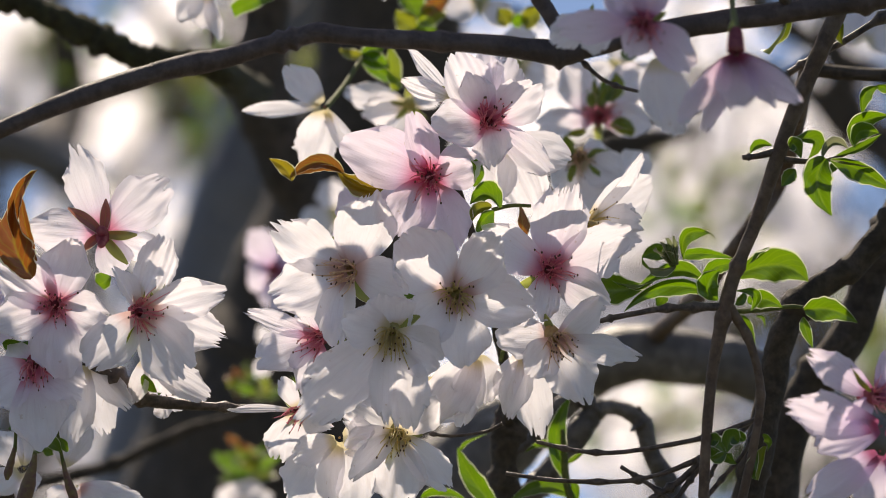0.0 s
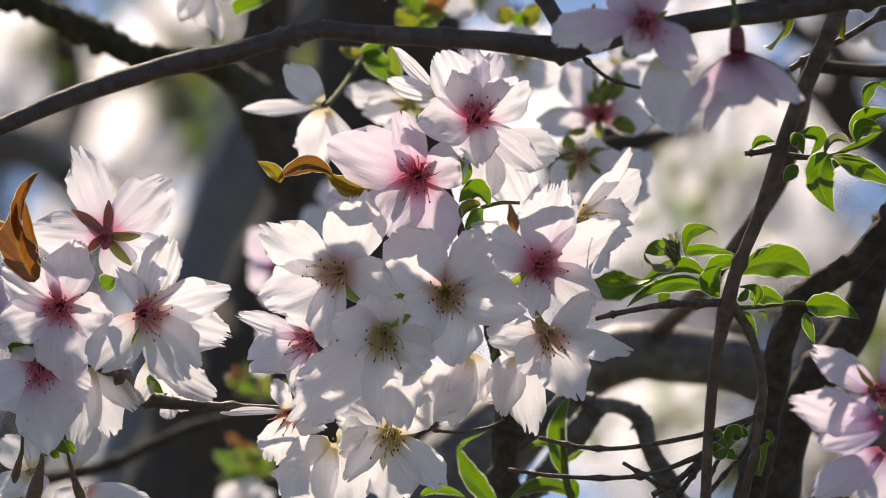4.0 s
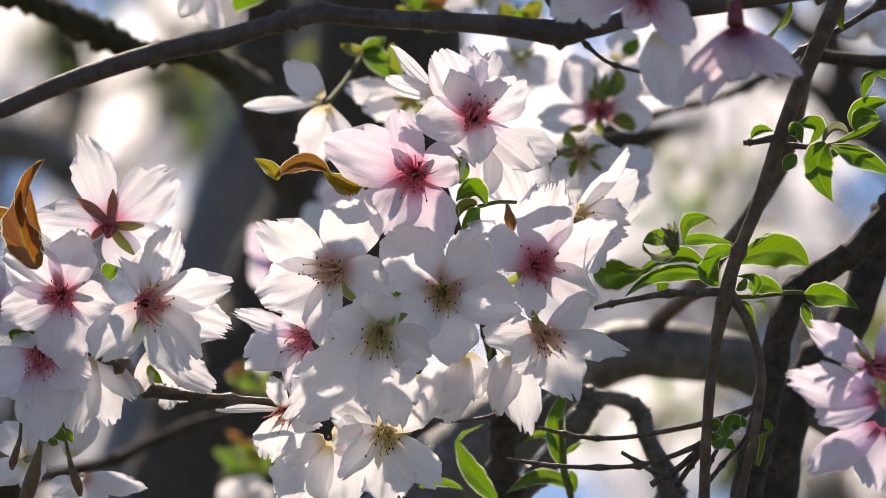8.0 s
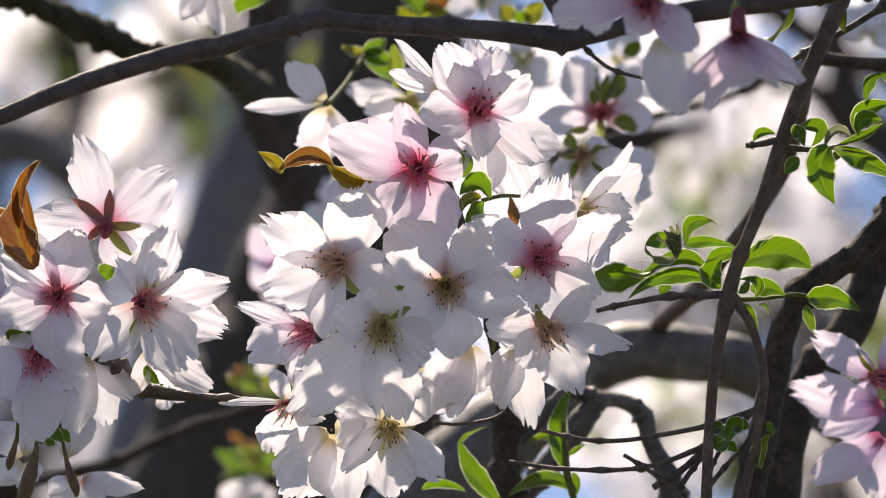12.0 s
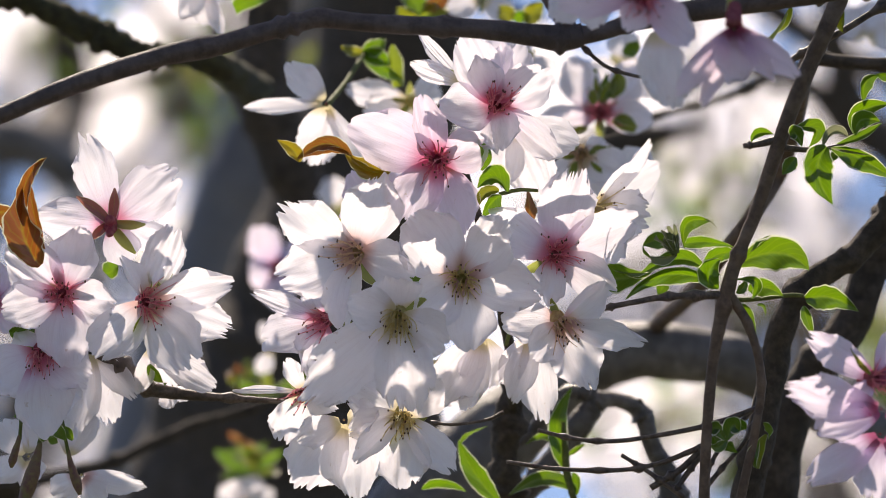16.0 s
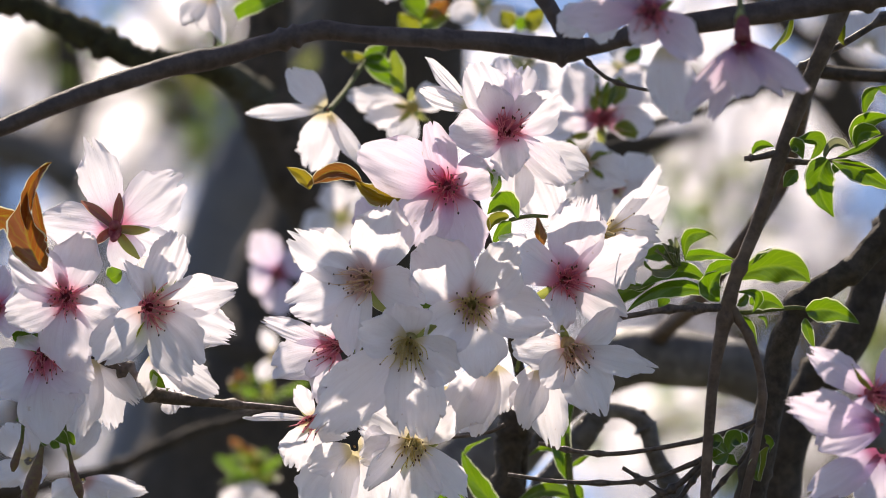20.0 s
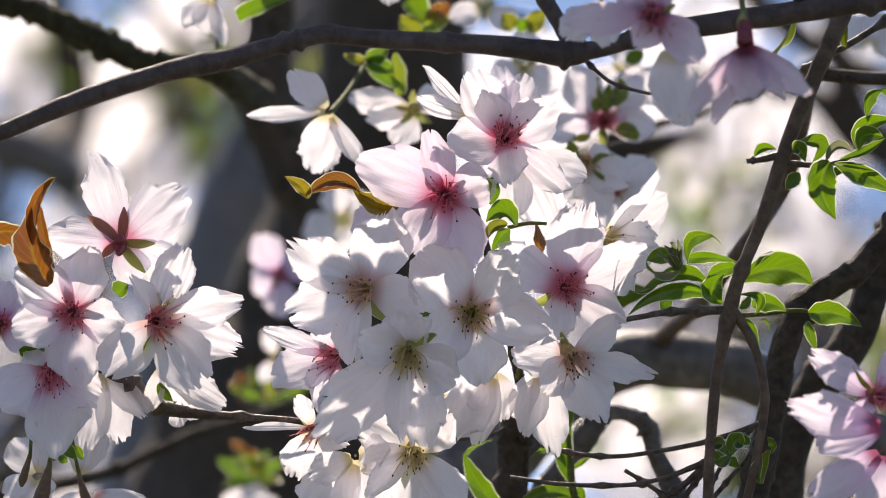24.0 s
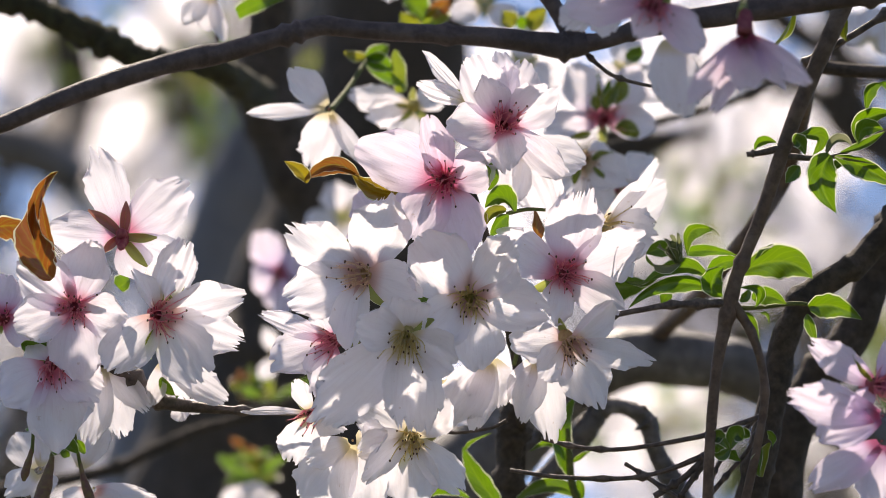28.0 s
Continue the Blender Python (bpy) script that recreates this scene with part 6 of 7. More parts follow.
far_tree("flowering_tree", (-0.9, 8.2, 0), 3.4, [((-0.6936, 7.3582, 3.4862), 0.1), ((-0.6754, 7.3714, 3.424), 0.06), ((-0.5619, 7.3865, 3.353), 0.09), ((-0.4121, 7.362, 3.4684), 0.08), ((-0.3441, 7.3658, 3.4507), 0.07), ((-0.7348, 7.7495, 3.5694), 0.08), ((-0.5198, 7.7753, 3.4479), 0.11), ((-0.539, 7.8051, 3.3077), 0.14), ((-0.4699, 8.1143, 3.296), 0.13), ((-0.4741, 7.9432, 3.6199), 0.07), ((-0.7385, 7.9432, 3.6199), 0.09), ((-0.5772, 7.8965, 2.8777), 0.12), ((-0.6918, 7.9084, 2.8217), 0.13), ((-0.4721, 7.8607, 3.046), 0.1), ((-0.711, 7.8409, 3.1395), 0.13), ((-0.5941, 7.9308, 3.1972), 0.12), ((-0.7392, 7.967, 3.0268), 0.10)], [((-0.4194, 7.3752, 3.4063), 0.05), ((-0.3985, 7.3894, 3.3397), 0.05), ((-0.4394, 7.3809, 3.3796), 0.04), ((-0.394, 7.4016, 3.282), 0.03), ((-0.6482, 7.3658, 3.4507), 0.03)], 13, "cherry tree in pinkish white blossom beside the grey trunk", 48)
far_tree("flowering_tree", (1.9, 11.6, 0), 4.6, [((0.5485, 10.8952, 4.1613), 0.14), ((0.7424, 11.0228, 4.042), 0.16), ((0.4792, 11.0637, 3.8492), 0.09), ((0.6848, 10.6464, 3.8888), 0.14), ((0.8308, 10.5661, 3.7854), 0.15), ((0.4153, 10.6255, 3.9869), 0.11), ((0.8566, 10.5071, 4.063), 0.11), ((0.2141, 10.4806, 4.1879), 0.10), ((0.1133, 10.6239, 3.9945), 0.11), ((0.1525, 10.7789, 4.2274), 0.16), ((0.5183, 11.0794, 3.7753), 0.11), ((0.2135, 10.681, 3.7258), 0.16), ((0.579, 10.5496, 3.3821), 0.11), ((0.4114, 10.7503, 3.3998), 0.12), ((0.9023, 10.5621, 3.3233), 0.13), ((0.6386, 10.7949, 3.6712), 0.12), ((0.0217, 10.5369, 3.4421), 0.12), ((-0.012, 10.8785, 4.2398), 0.11)], [], 14, "cherry tree in full white blossom further back", 40)
far_tree("flowering_tree", (-2.2, 14.0, 0), 4.6, [((0.7139, 13.0699, 4.5114), 0.20), ((0.8559, 13.3193, 4.781), 0.14), ((0.6071, 13.4272, 4.2735), 0.12), ((0.8077, 13.5101, 4.3644), 0.19), ((0.3883, 13.2974, 4.403), 0.12), ((0.2319, 12.9099, 4.783), 0.13), ((-0.8821, 13.2045, 4.84), 0.17), ((-0.9033, 13.4666, 4.5691), 0.12), ((-0.7043, 13.1055, 4.3438), 0.12), ((-0.792, 13.2519, 5.0979), 0.10), ((-1.2824, 13.3459, 5.1367), 0.14), ((-1.1586, 13.3084, 4.8322), 0.16), ((-1.0292, 13.225, 3.7818), 0.15), ((-1.1613, 13.1402, 3.6999), 0.12), ((-0.7546, 13.0847, 3.9609), 0.19), ((0.5621, 13.4342, 3.7595), 0.14), ((1.1605, 13.654, 3.6872), 0.13), ((0.7837, 13.1976, 4.3915), 0.20)], [], 15, "pale cherry tree among others in the orchard", 40)


def loose_blossom(bm, middle, r, count, rnd):
    for _ in range(count):
        d = Vector((rnd.gauss(0, 1), rnd.gauss(0, 1), rnd.gauss(0, 0.7)))
        d *= r * rnd.random() ** 0.4 / d.length
        p, n = middle + d, Vector((rnd.gauss(0, 1), rnd.gauss(0, 1), rnd.gauss(0, 1))).normalized()
        a = n.orthogonal().normalized()
        b = n.cross(a)
        size = rnd.uniform(0.016, 0.022)
        for i in range(5):
            t = i * 1.2566
            u, w = a * math.cos(t) + b * math.sin(t), b * math.cos(t) - a * math.sin(t)
            bm.faces.new([bm.verts.new(v) for v in (p, p + (u * 0.6 + w * 0.42) * size, p + u * size + n * size * 0.25, p + (u * 0.6 - w * 0.42) * size)])


def high_crown(tree_, fork, puffs, seed):
    """The crown above the view: limbs from the fork to each puff, side twigs, and loose blossom along them."""
    rnd = random.Random(seed)
    bm = bmesh.new()
    for c, r in puffs:
        lb = bmesh.new()
        s, e = Vector(fork) - PLACE[tree_], Vector(c) - PLACE[tree_]
        line = glide([(*s, 0.03), (*(s.lerp(e, 0.5) + Vector((0, 0, 0.08))), 0.02), (*e, 0.008)], 6)
        tube(lb, line, 10, 0.12, seed)
        part("limb", lb, BARK, tree_)
        loose_blossom(bm, e, r, 300, rnd)
        for k in range(6):
            a = Vector(line[7 + k % 5][:3])
            d = Vector((rnd.gauss(0, 1), rnd.gauss(0, 1), rnd.gauss(0.3, 0.7))).normalized() * rnd.uniform(0.22, 0.40)
            if (a + d).x < 0.45 and c[0] > 0.3 or (a + d).x > -0.65 and c[0] < -0.5:
                d.x = -d.x
            tw = bmesh.new()
            tube(tw, glide([(*a, 0.008), (*(a + d * 0.5 + Vector((0, 0, 0.02))), 0.005), (*(a + d), 0.002)], 4), 7, 0.1, seed + k)
            part("side_twig", tw, BARK, tree_)
            for f in (0.45, 0.75, 1.0):
                loose_blossom(bm, a + d * f, rnd.uniform(0.08, 0.13), 50, rnd)
    part("crown", bm, FAR_BLOSSOM, tree_, "loose white blossom of the crown", smooth=False)["kind"] = "stuff"


# The first puff's limb, out of view, is added to shade the bough.
high_crown(tree, (0.0841, 2.0818, 2.8185), [((-1.2, 2.7, 3.7), 0.26), ((0.8, 1.7, 3.5), 0.26), ((1.05, 2.2, 3.8), 0.26), ((-1.0, 1.5, 3.5), 0.26), ((-1.25, 1.1, 3.75), 0.26), ((0.5, 1.4, 4.0), 0.28), ((1.3, 2.7, 3.5), 0.26), ((0.7, 1.0, 3.6), 0.26), ((-0.8, 0.9, 4.0), 0.26), ((0.9, 1.7, 4.2), 0.26)], 41)
high_crown(grey_tree, (0.0615, 3.0524, 3.0616), [((1.5, 3.7, 3.7), 0.26), ((1.2, 4.4, 4.1), 0.28), ((1.0, 3.2, 4.3), 0.26), ((1.8, 4.1, 4.3), 0.26), ((1.3, 3.5, 4.7), 0.28), ((1.7, 3.2, 4.1), 0.26)], 42)


def motions():
    walk(centre_cluster, [(0, swayed(centre_cluster, 0, -0, 0)), (0.5, swayed(centre_cluster, -2.51, -2.78, -0.1)), (1, swayed(centre_cluster, -1.06, -1.74, 0.02)), (1.5, swayed(centre_cluster, -0.13, -1.43, -0.14)), (2, swayed(centre_cluster, -2.54, -3.4, 0.16)), (2.5, swayed(centre_cluster, -3.19, 1.28, 0.02)), (3, swayed(centre_cluster, -7.67, -2.24, 0.7)), (3.5, swayed(centre_cluster, -4.18, -0.66, 0.9)), (4, swayed(centre_cluster, -3.26, -0.08, 1.21)), (4.5, swayed(centre_cluster, -7.93, -2.88, 0.83)), (5, swayed(centre_cluster, -5.15, -1.17, 1.37)), (5.5, swayed(centre_cluster, -7.96, -2.84, 1.22)), (6, swayed(centre_cluster, 0.64, 2.1, 0.53)), (6.5, swayed(centre_cluster, -4.15, -1.57, 0.33)), (7, swayed(centre_cluster, 0.97, 0.23, 0.32)), (7.5, swayed(centre_cluster, -2.13, 4.04, 0.06)), (8, swayed(centre_cluster, -4.53, -0.7, 0.79)), (8.5, swayed(centre_cluster, 2.34, 4.15, -0.33)), (9, swayed(centre_cluster, 1.53, 0.81, -0.37)), (9.5, swayed(centre_cluster, 2.66, 2.72, -0.5)), (10, swayed(centre_cluster, 4.02, 1.94, -0.5)), (10.5, swayed(centre_cluster, -0.14, 1.05, -0.13)), (11, swayed(centre_cluster, -0.61, 2.32, 0.29)), (11.5, swayed(centre_cluster, -4.54, 2.03, 0.6)), (12, swayed(centre_cluster, -3.87, 1.77, 0.63)), (12.5, swayed(centre_cluster, 2.97, -0.22, -0.03)), (13, swayed(centre_cluster, 3.48, 1.6, 0.12)), (13.5, swayed(centre_cluster, -1.6, 0.05, -0.41)), (14, swayed(centre_cluster, 0.78, 3, -0.03)), (14.5, swayed(centre_cluster, -2.43, 2.57, -0.34)), (15, swayed(centre_cluster, 3.42, 4.22, -0.33)), (15.5, swayed(centre_cluster, -2.45, -0.12, -0.18)), (16, swayed(centre_cluster, 1.52, 4.22, -0.7)), (16.5, swayed(centre_cluster, 5.32, 1.47, -1)), (17, swayed(centre_cluster, 1.22, 1.11, -0.36)), (17.5, swayed(centre_cluster, 5.36, 1.03, -0.7)), (18, swayed(centre_cluster, 3.5, -1.3, -0.57)), (18.5, swayed(centre_cluster, 3.71, 1.62, -0.52)), (19, swayed(centre_cluster, 3.64, -3.1, -0.68)), (19.5, swayed(centre_cluster, 2.58, -0.36, -0.36)), (20, swayed(centre_cluster, 4.27, -2.23, -0.49)), (20.5, swayed(centre_cluster, 3.42, -2.77, -0.54)), (21, swayed(centre_cluster, 2.89, -1.17, -0.72)), (21.5, swayed(centre_cluster, 3.5, -3.59, -0.19)), (22, swayed(centre_cluster, 5.04, -2.01, 0.04)), (22.5, swayed(centre_cluster, 0.99, -3.81, -0.42)), (23, swayed(centre_cluster, 4.4, -1.09, 0.04)), (23.5, swayed(centre_cluster, 2.21, -1.77, -0.19)), (24, swayed(centre_cluster, 3.57, -4.1, -0.01)), (24.5, swayed(centre_cluster, 2.59, -0.98, -0.36)), (25, swayed(centre_cluster, 0.93, -1.85, -0.19)), (25.5, swayed(centre_cluster, 3.57, -2.55, -0.01)), (26, swayed(centre_cluster, 3.05, -0.89, -0.36)), (26.5, swayed(centre_cluster, 2.03, -2.97, -0.18)), (27, swayed(centre_cluster, 3.49, 0.66, -0.39)), (27.5, swayed(centre_cluster, 1.66, -1.23, -0.19)), (28, swayed(centre_cluster, 3.05, -0.36, -0.36))])
    walk(left_cluster, [(0, swayed(left_cluster, 0, -0, 0)), (0.5, swayed(left_cluster, 3.6, -0.33, -0.35)), (1, swayed(left_cluster, 1.85, -3.56, 0.56)), (1.5, swayed(left_cluster, 2.33, 0.5, -0.38)), (2, swayed(left_cluster, 2.95, -0.99, -0.16)), (2.5, swayed(left_cluster, 3.3, -1.09, -0.04)), (3, swayed(left_cluster, -0.02, -0.4, 0.19)), (3.5, swayed(left_cluster, -0.1, -1.58, 0.82)), (4, swayed(left_cluster, 1.33, -0.94, 0.97)), (4.5, swayed(left_cluster, -1.1, -3.69, 0.44)), (5, swayed(left_cluster, 1.62, -1.92, 0.82)), (5.5, swayed(left_cluster, 0.47, -3.53, 0.51)), (6, swayed(left_cluster, 0.12, 0.52, -0.28)), (6.5, swayed(left_cluster, 5.82, 0.66, -1.25)), (7, swayed(left_cluster, 0.53, 0.27, 0.13)), (7.5, swayed(left_cluster, 1.88, 2.73, -0.44)), (8, swayed(left_cluster, 1.6, 1.54, -0.46)), (8.5, swayed(left_cluster, 1.35, 2.03, -0.66)), (9, swayed(left_cluster, 3.62, 2.67, -1.25)), (9.5, swayed(left_cluster, 2.48, 1.89, -0.89)), (10, swayed(left_cluster, 3.05, 3, -1.07)), (10.5, swayed(left_cluster, 3.25, 3.21, -1.25)), (11, swayed(left_cluster, 1.38, -0.06, -0.08)), (11.5, swayed(left_cluster, 2.9, 2.12, -0.64)), (12, swayed(left_cluster, 0.14, 1.91, -0.44)), (12.5, swayed(left_cluster, 0.89, -0.37, 0.15)), (13, swayed(left_cluster, 2.91, 1.61, 0.03)), (13.5, swayed(left_cluster, 1.05, 0.2, -0.77)), (14, swayed(left_cluster, 4.36, 3.31, -0.65)), (14.5, swayed(left_cluster, 3.79, 3.03, -1.22)), (15, swayed(left_cluster, 0.76, 1.98, -0.28)), (15.5, swayed(left_cluster, 3.74, 4.44, -1.44)), (16, swayed(left_cluster, 1.65, 2.44, -0.87)), (16.5, swayed(left_cluster, 3.16, 0.73, -0.46)), (17, swayed(left_cluster, 4.54, 5.16, -2.04)), (17.5, swayed(left_cluster, 2.55, 1.05, -0.76)), (18, swayed(left_cluster, 5.31, 0.68, -0.85)), (18.5, swayed(left_cluster, 3.04, 4.3, -1.78)), (19, swayed(left_cluster, 2.7, -0.01, -0.48)), (19.5, swayed(left_cluster, 4.28, -0.26, -0.66)), (20, swayed(left_cluster, 2.28, 2.79, -1.48)), (20.5, swayed(left_cluster, 3.42, -2.13, -0.31)), (21, swayed(left_cluster, 4.83, -0.25, -0.67)), (21.5, swayed(left_cluster, 2.29, 1.87, -0.84)), (22, swayed(left_cluster, 4.42, 1.89, -0.51)), (22.5, swayed(left_cluster, 2.67, -1.48, -0.88)), (23, swayed(left_cluster, 6.08, -0.33, -0.32)), (23.5, swayed(left_cluster, 5.62, -2.57, -0.46)), (24, swayed(left_cluster, 3.82, -0.98, -0.69)), (24.5, swayed(left_cluster, 2.73, 0.39, -0.66)), (25, swayed(left_cluster, 4.98, 0.45, -1.07)), (25.5, swayed(left_cluster, 3.64, -0.07, -0.67)), (26, swayed(left_cluster, 4.7, 0.72, -1.08)), (26.5, swayed(left_cluster, 4.84, -0.43, -0.69)), (27, swayed(left_cluster, 3.46, 0.2, -0.67)), (27.5, swayed(left_cluster, 3.96, 1.73, -1.07)), (28, swayed(left_cluster, 4.47, 0.02, -0.67))])
    walk(hanging_blossoms, [(0, swayed(hanging_blossoms, 0, -0, 0)), (0.5, swayed(hanging_blossoms, 0.18, -3.92, 0)), (1, swayed(hanging_blossoms, 0.1, -2.58, 0)), (1.5, swayed(hanging_blossoms, 0.42, -0.25, 0)), (2, swayed(hanging_blossoms, 0.34, 0.18, 0)), (2.5, swayed(hanging_blossoms, -0.16, -0.08, 0)), (3, swayed(hanging_blossoms, -0.83, -0.83, 0)), (3.5, swayed(hanging_blossoms, 0.18, -0.74, 0)), (4, swayed(hanging_blossoms, 0.28, -0.1, 0)), (4.5, swayed(hanging_blossoms, 0.39, 0.55, 0)), (5, swayed(hanging_blossoms, 0.49, 1.2, 0)), (5.5, swayed(hanging_blossoms, 0.59, 1.84, 0)), (6, swayed(hanging_blossoms, -0.24, 5.26, 0)), (6.5, swayed(hanging_blossoms, 0.76, 3.51, 0)), (7, swayed(hanging_blossoms, -0.33, 6.35, 0)), (7.5, swayed(hanging_blossoms, 0.34, 5.85, 0)), (8, swayed(hanging_blossoms, -0.33, 6.44, 0)), (8.5, swayed(hanging_blossoms, 0.51, 6.59, 0)), (9, swayed(hanging_blossoms, 1.34, 5.86, 0)), (9.5, swayed(hanging_blossoms, 1.1, 6.52, 0)), (10, swayed(hanging_blossoms, 1, 6.44, 0)), (10.5, swayed(hanging_blossoms, -0.5, 6.6, 0)), (11, swayed(hanging_blossoms, -0.07, 6.44, 0)), (11.5, swayed(hanging_blossoms, 1.09, 4.52, 0)), (12, swayed(hanging_blossoms, 0, 4.86, 0)), (12.5, swayed(hanging_blossoms, -0.75, 6.27, 0)), (13, swayed(hanging_blossoms, -0.56, 6.35, 0)), (13.5, swayed(hanging_blossoms, -0.38, 6.44, 0)), (14, swayed(hanging_blossoms, -0.19, 6.52, 0)), (14.5, swayed(hanging_blossoms, 0, 6.61, 0)), (15, swayed(hanging_blossoms, 0.09, 6.86, 0)), (15.5, swayed(hanging_blossoms, -0.08, 6.78, 0)), (16, swayed(hanging_blossoms, -0.99, 6.61, 0)), (16.5, swayed(hanging_blossoms, -0.91, 6.43, 0)), (17, swayed(hanging_blossoms, -1, 6.28, 0)), (17.5, swayed(hanging_blossoms, 0.75, 5.69, 0)), (18, swayed(hanging_blossoms, 0.51, 5.02, 0)), (18.5, swayed(hanging_blossoms, -0.25, 5.68, 0)), (19, swayed(hanging_blossoms, 1.01, 4.94, 0)), (19.5, swayed(hanging_blossoms, 1.26, 4.43, 0)), (20, swayed(hanging_blossoms, 1.1, 4.09, 0)), (20.5, swayed(hanging_blossoms, 1.17, 4.18, 0)), (21, swayed(hanging_blossoms, 1.01, 4.18, 0)), (21.5, swayed(hanging_blossoms, 1.1, 4.27, 0)), (22, swayed(hanging_blossoms, 1.16, 4.23, 0)), (22.5, swayed(hanging_blossoms, 1.22, 4.19, 0)), (23, swayed(hanging_blossoms, 1.28, 4.15, 0)), (23.5, swayed(hanging_blossoms, 1.35, 4.11, 0)), (24, swayed(hanging_blossoms, 1.43, 3.68, 0)), (24.5, swayed(hanging_blossoms, 1.01, 4.61, 0)), (25, swayed(hanging_blossoms, 1.25, 5.28, 0)), (25.5, swayed(hanging_blossoms, 1.43, 5.1, 0)), (26, swayed(hanging_blossoms, 1.67, 5.18, 0)), (26.5, swayed(hanging_blossoms, 2.02, 5.02, 0)), (27, swayed(hanging_blossoms, 1.27, 5.86, 0)), (27.5, swayed(hanging_blossoms, 0.92, 6.18, 0)), (28, swayed(hanging_blossoms, 1.43, 5.93, 0))])
    walk(lower_blossoms, [(0, swayed(lower_blossoms, 0, -0, 0)), (0.5, swayed(lower_blossoms, 0.95, -2.24, 0)), (1, swayed(lower_blossoms, 0.08, 0.7, 0)), (1.5, swayed(lower_blossoms, 0.18, 1.3, 0)), (2, swayed(lower_blossoms, 0.87, -0.34, 0)), (2.5, swayed(lower_blossoms, 0.36, 1.73, 0)), (3, swayed(lower_blossoms, 0.44, 0.7, 0)), (3.5, swayed(lower_blossoms, 1.2, 0.27, 0)), (4, swayed(lower_blossoms, 1.05, 0.61, 0)), (4.5, swayed(lower_blossoms, 0.9, 0.95, 0)), (5, swayed(lower_blossoms, 0.75, 1.3, 0)), (5.5, swayed(lower_blossoms, 0.6, 1.64, 0)), (6, swayed(lower_blossoms, -0.52, 5.2, 0)), (6.5, swayed(lower_blossoms, 0.26, 4.68, 0)), (7, swayed(lower_blossoms, 0.44, 2.94, 0)), (7.5, swayed(lower_blossoms, 0.61, 5.54, 0)), (8, swayed(lower_blossoms, -0.09, 7.18, 0)), (8.5, swayed(lower_blossoms, 0.77, 3.99, 0)), (9, swayed(lower_blossoms, 0.34, 5.28, 0)), (9.5, swayed(lower_blossoms, 0.08, 5.45, 0)), (10, swayed(lower_blossoms, 0.51, 3.56, 0)), (10.5, swayed(lower_blossoms, 0.01, 5.28, 0)), (11, swayed(lower_blossoms, 0.18, 5.63, 0)), (11.5, swayed(lower_blossoms, 0.34, 4.94, 0)), (12, swayed(lower_blossoms, 0.51, 4.51, 0)), (12.5, swayed(lower_blossoms, -0.53, 4.68, 0)), (13, swayed(lower_blossoms, -0.59, 4.96, 0)), (13.5, swayed(lower_blossoms, -0.65, 5.24, 0)), (14, swayed(lower_blossoms, -0.72, 5.52, 0)), (14.5, swayed(lower_blossoms, -0.78, 5.8, 0)), (15, swayed(lower_blossoms, -0.44, 4.25, 0)), (15.5, swayed(lower_blossoms, -0.86, 5.45, 0)), (16, swayed(lower_blossoms, -0.52, 4.24, 0)), (16.5, swayed(lower_blossoms, -0.69, 4.33, 0)), (17, swayed(lower_blossoms, -0.78, 3.64, 0)), (17.5, swayed(lower_blossoms, -0.78, 4.08, 0)), (18, swayed(lower_blossoms, -0.78, 2.85, 0)), (18.5, swayed(lower_blossoms, -1.03, 3.02, 0)), (19, swayed(lower_blossoms, -0.78, 2.5, 0)), (19.5, swayed(lower_blossoms, -0.78, 1.72, 0)), (20, swayed(lower_blossoms, -0.7, 1.39, 0)), (20.5, swayed(lower_blossoms, -1.38, 1.74, 0)), (21, swayed(lower_blossoms, -1.29, 2, 0)), (21.5, swayed(lower_blossoms, -0.68, 1.55, 0)), (22, swayed(lower_blossoms, -0.74, 1.45, 0)), (22.5, swayed(lower_blossoms, -0.81, 1.34, 0)), (23, swayed(lower_blossoms, -0.88, 1.23, 0)), (23.5, swayed(lower_blossoms, -0.94, 1.12, 0)), (24, swayed(lower_blossoms, -0.86, 1.47, 0)), (24.5, swayed(lower_blossoms, -0.77, 2.17, 0)), (25, swayed(lower_blossoms, -1.04, 2.86, 0)), (25.5, swayed(lower_blossoms, -0.6, 2.17, 0)), (26, swayed(lower_blossoms, -0.86, 2.52, 0)), (26.5, swayed(lower_blossoms, -0.52, 2.34, 0)), (27, swayed(lower_blossoms, -0.77, 3.46, 0)), (27.5, swayed(lower_blossoms, -0.6, 3.54, 0)), (28, swayed(lower_blossoms, -0.86, 3.81, 0))])
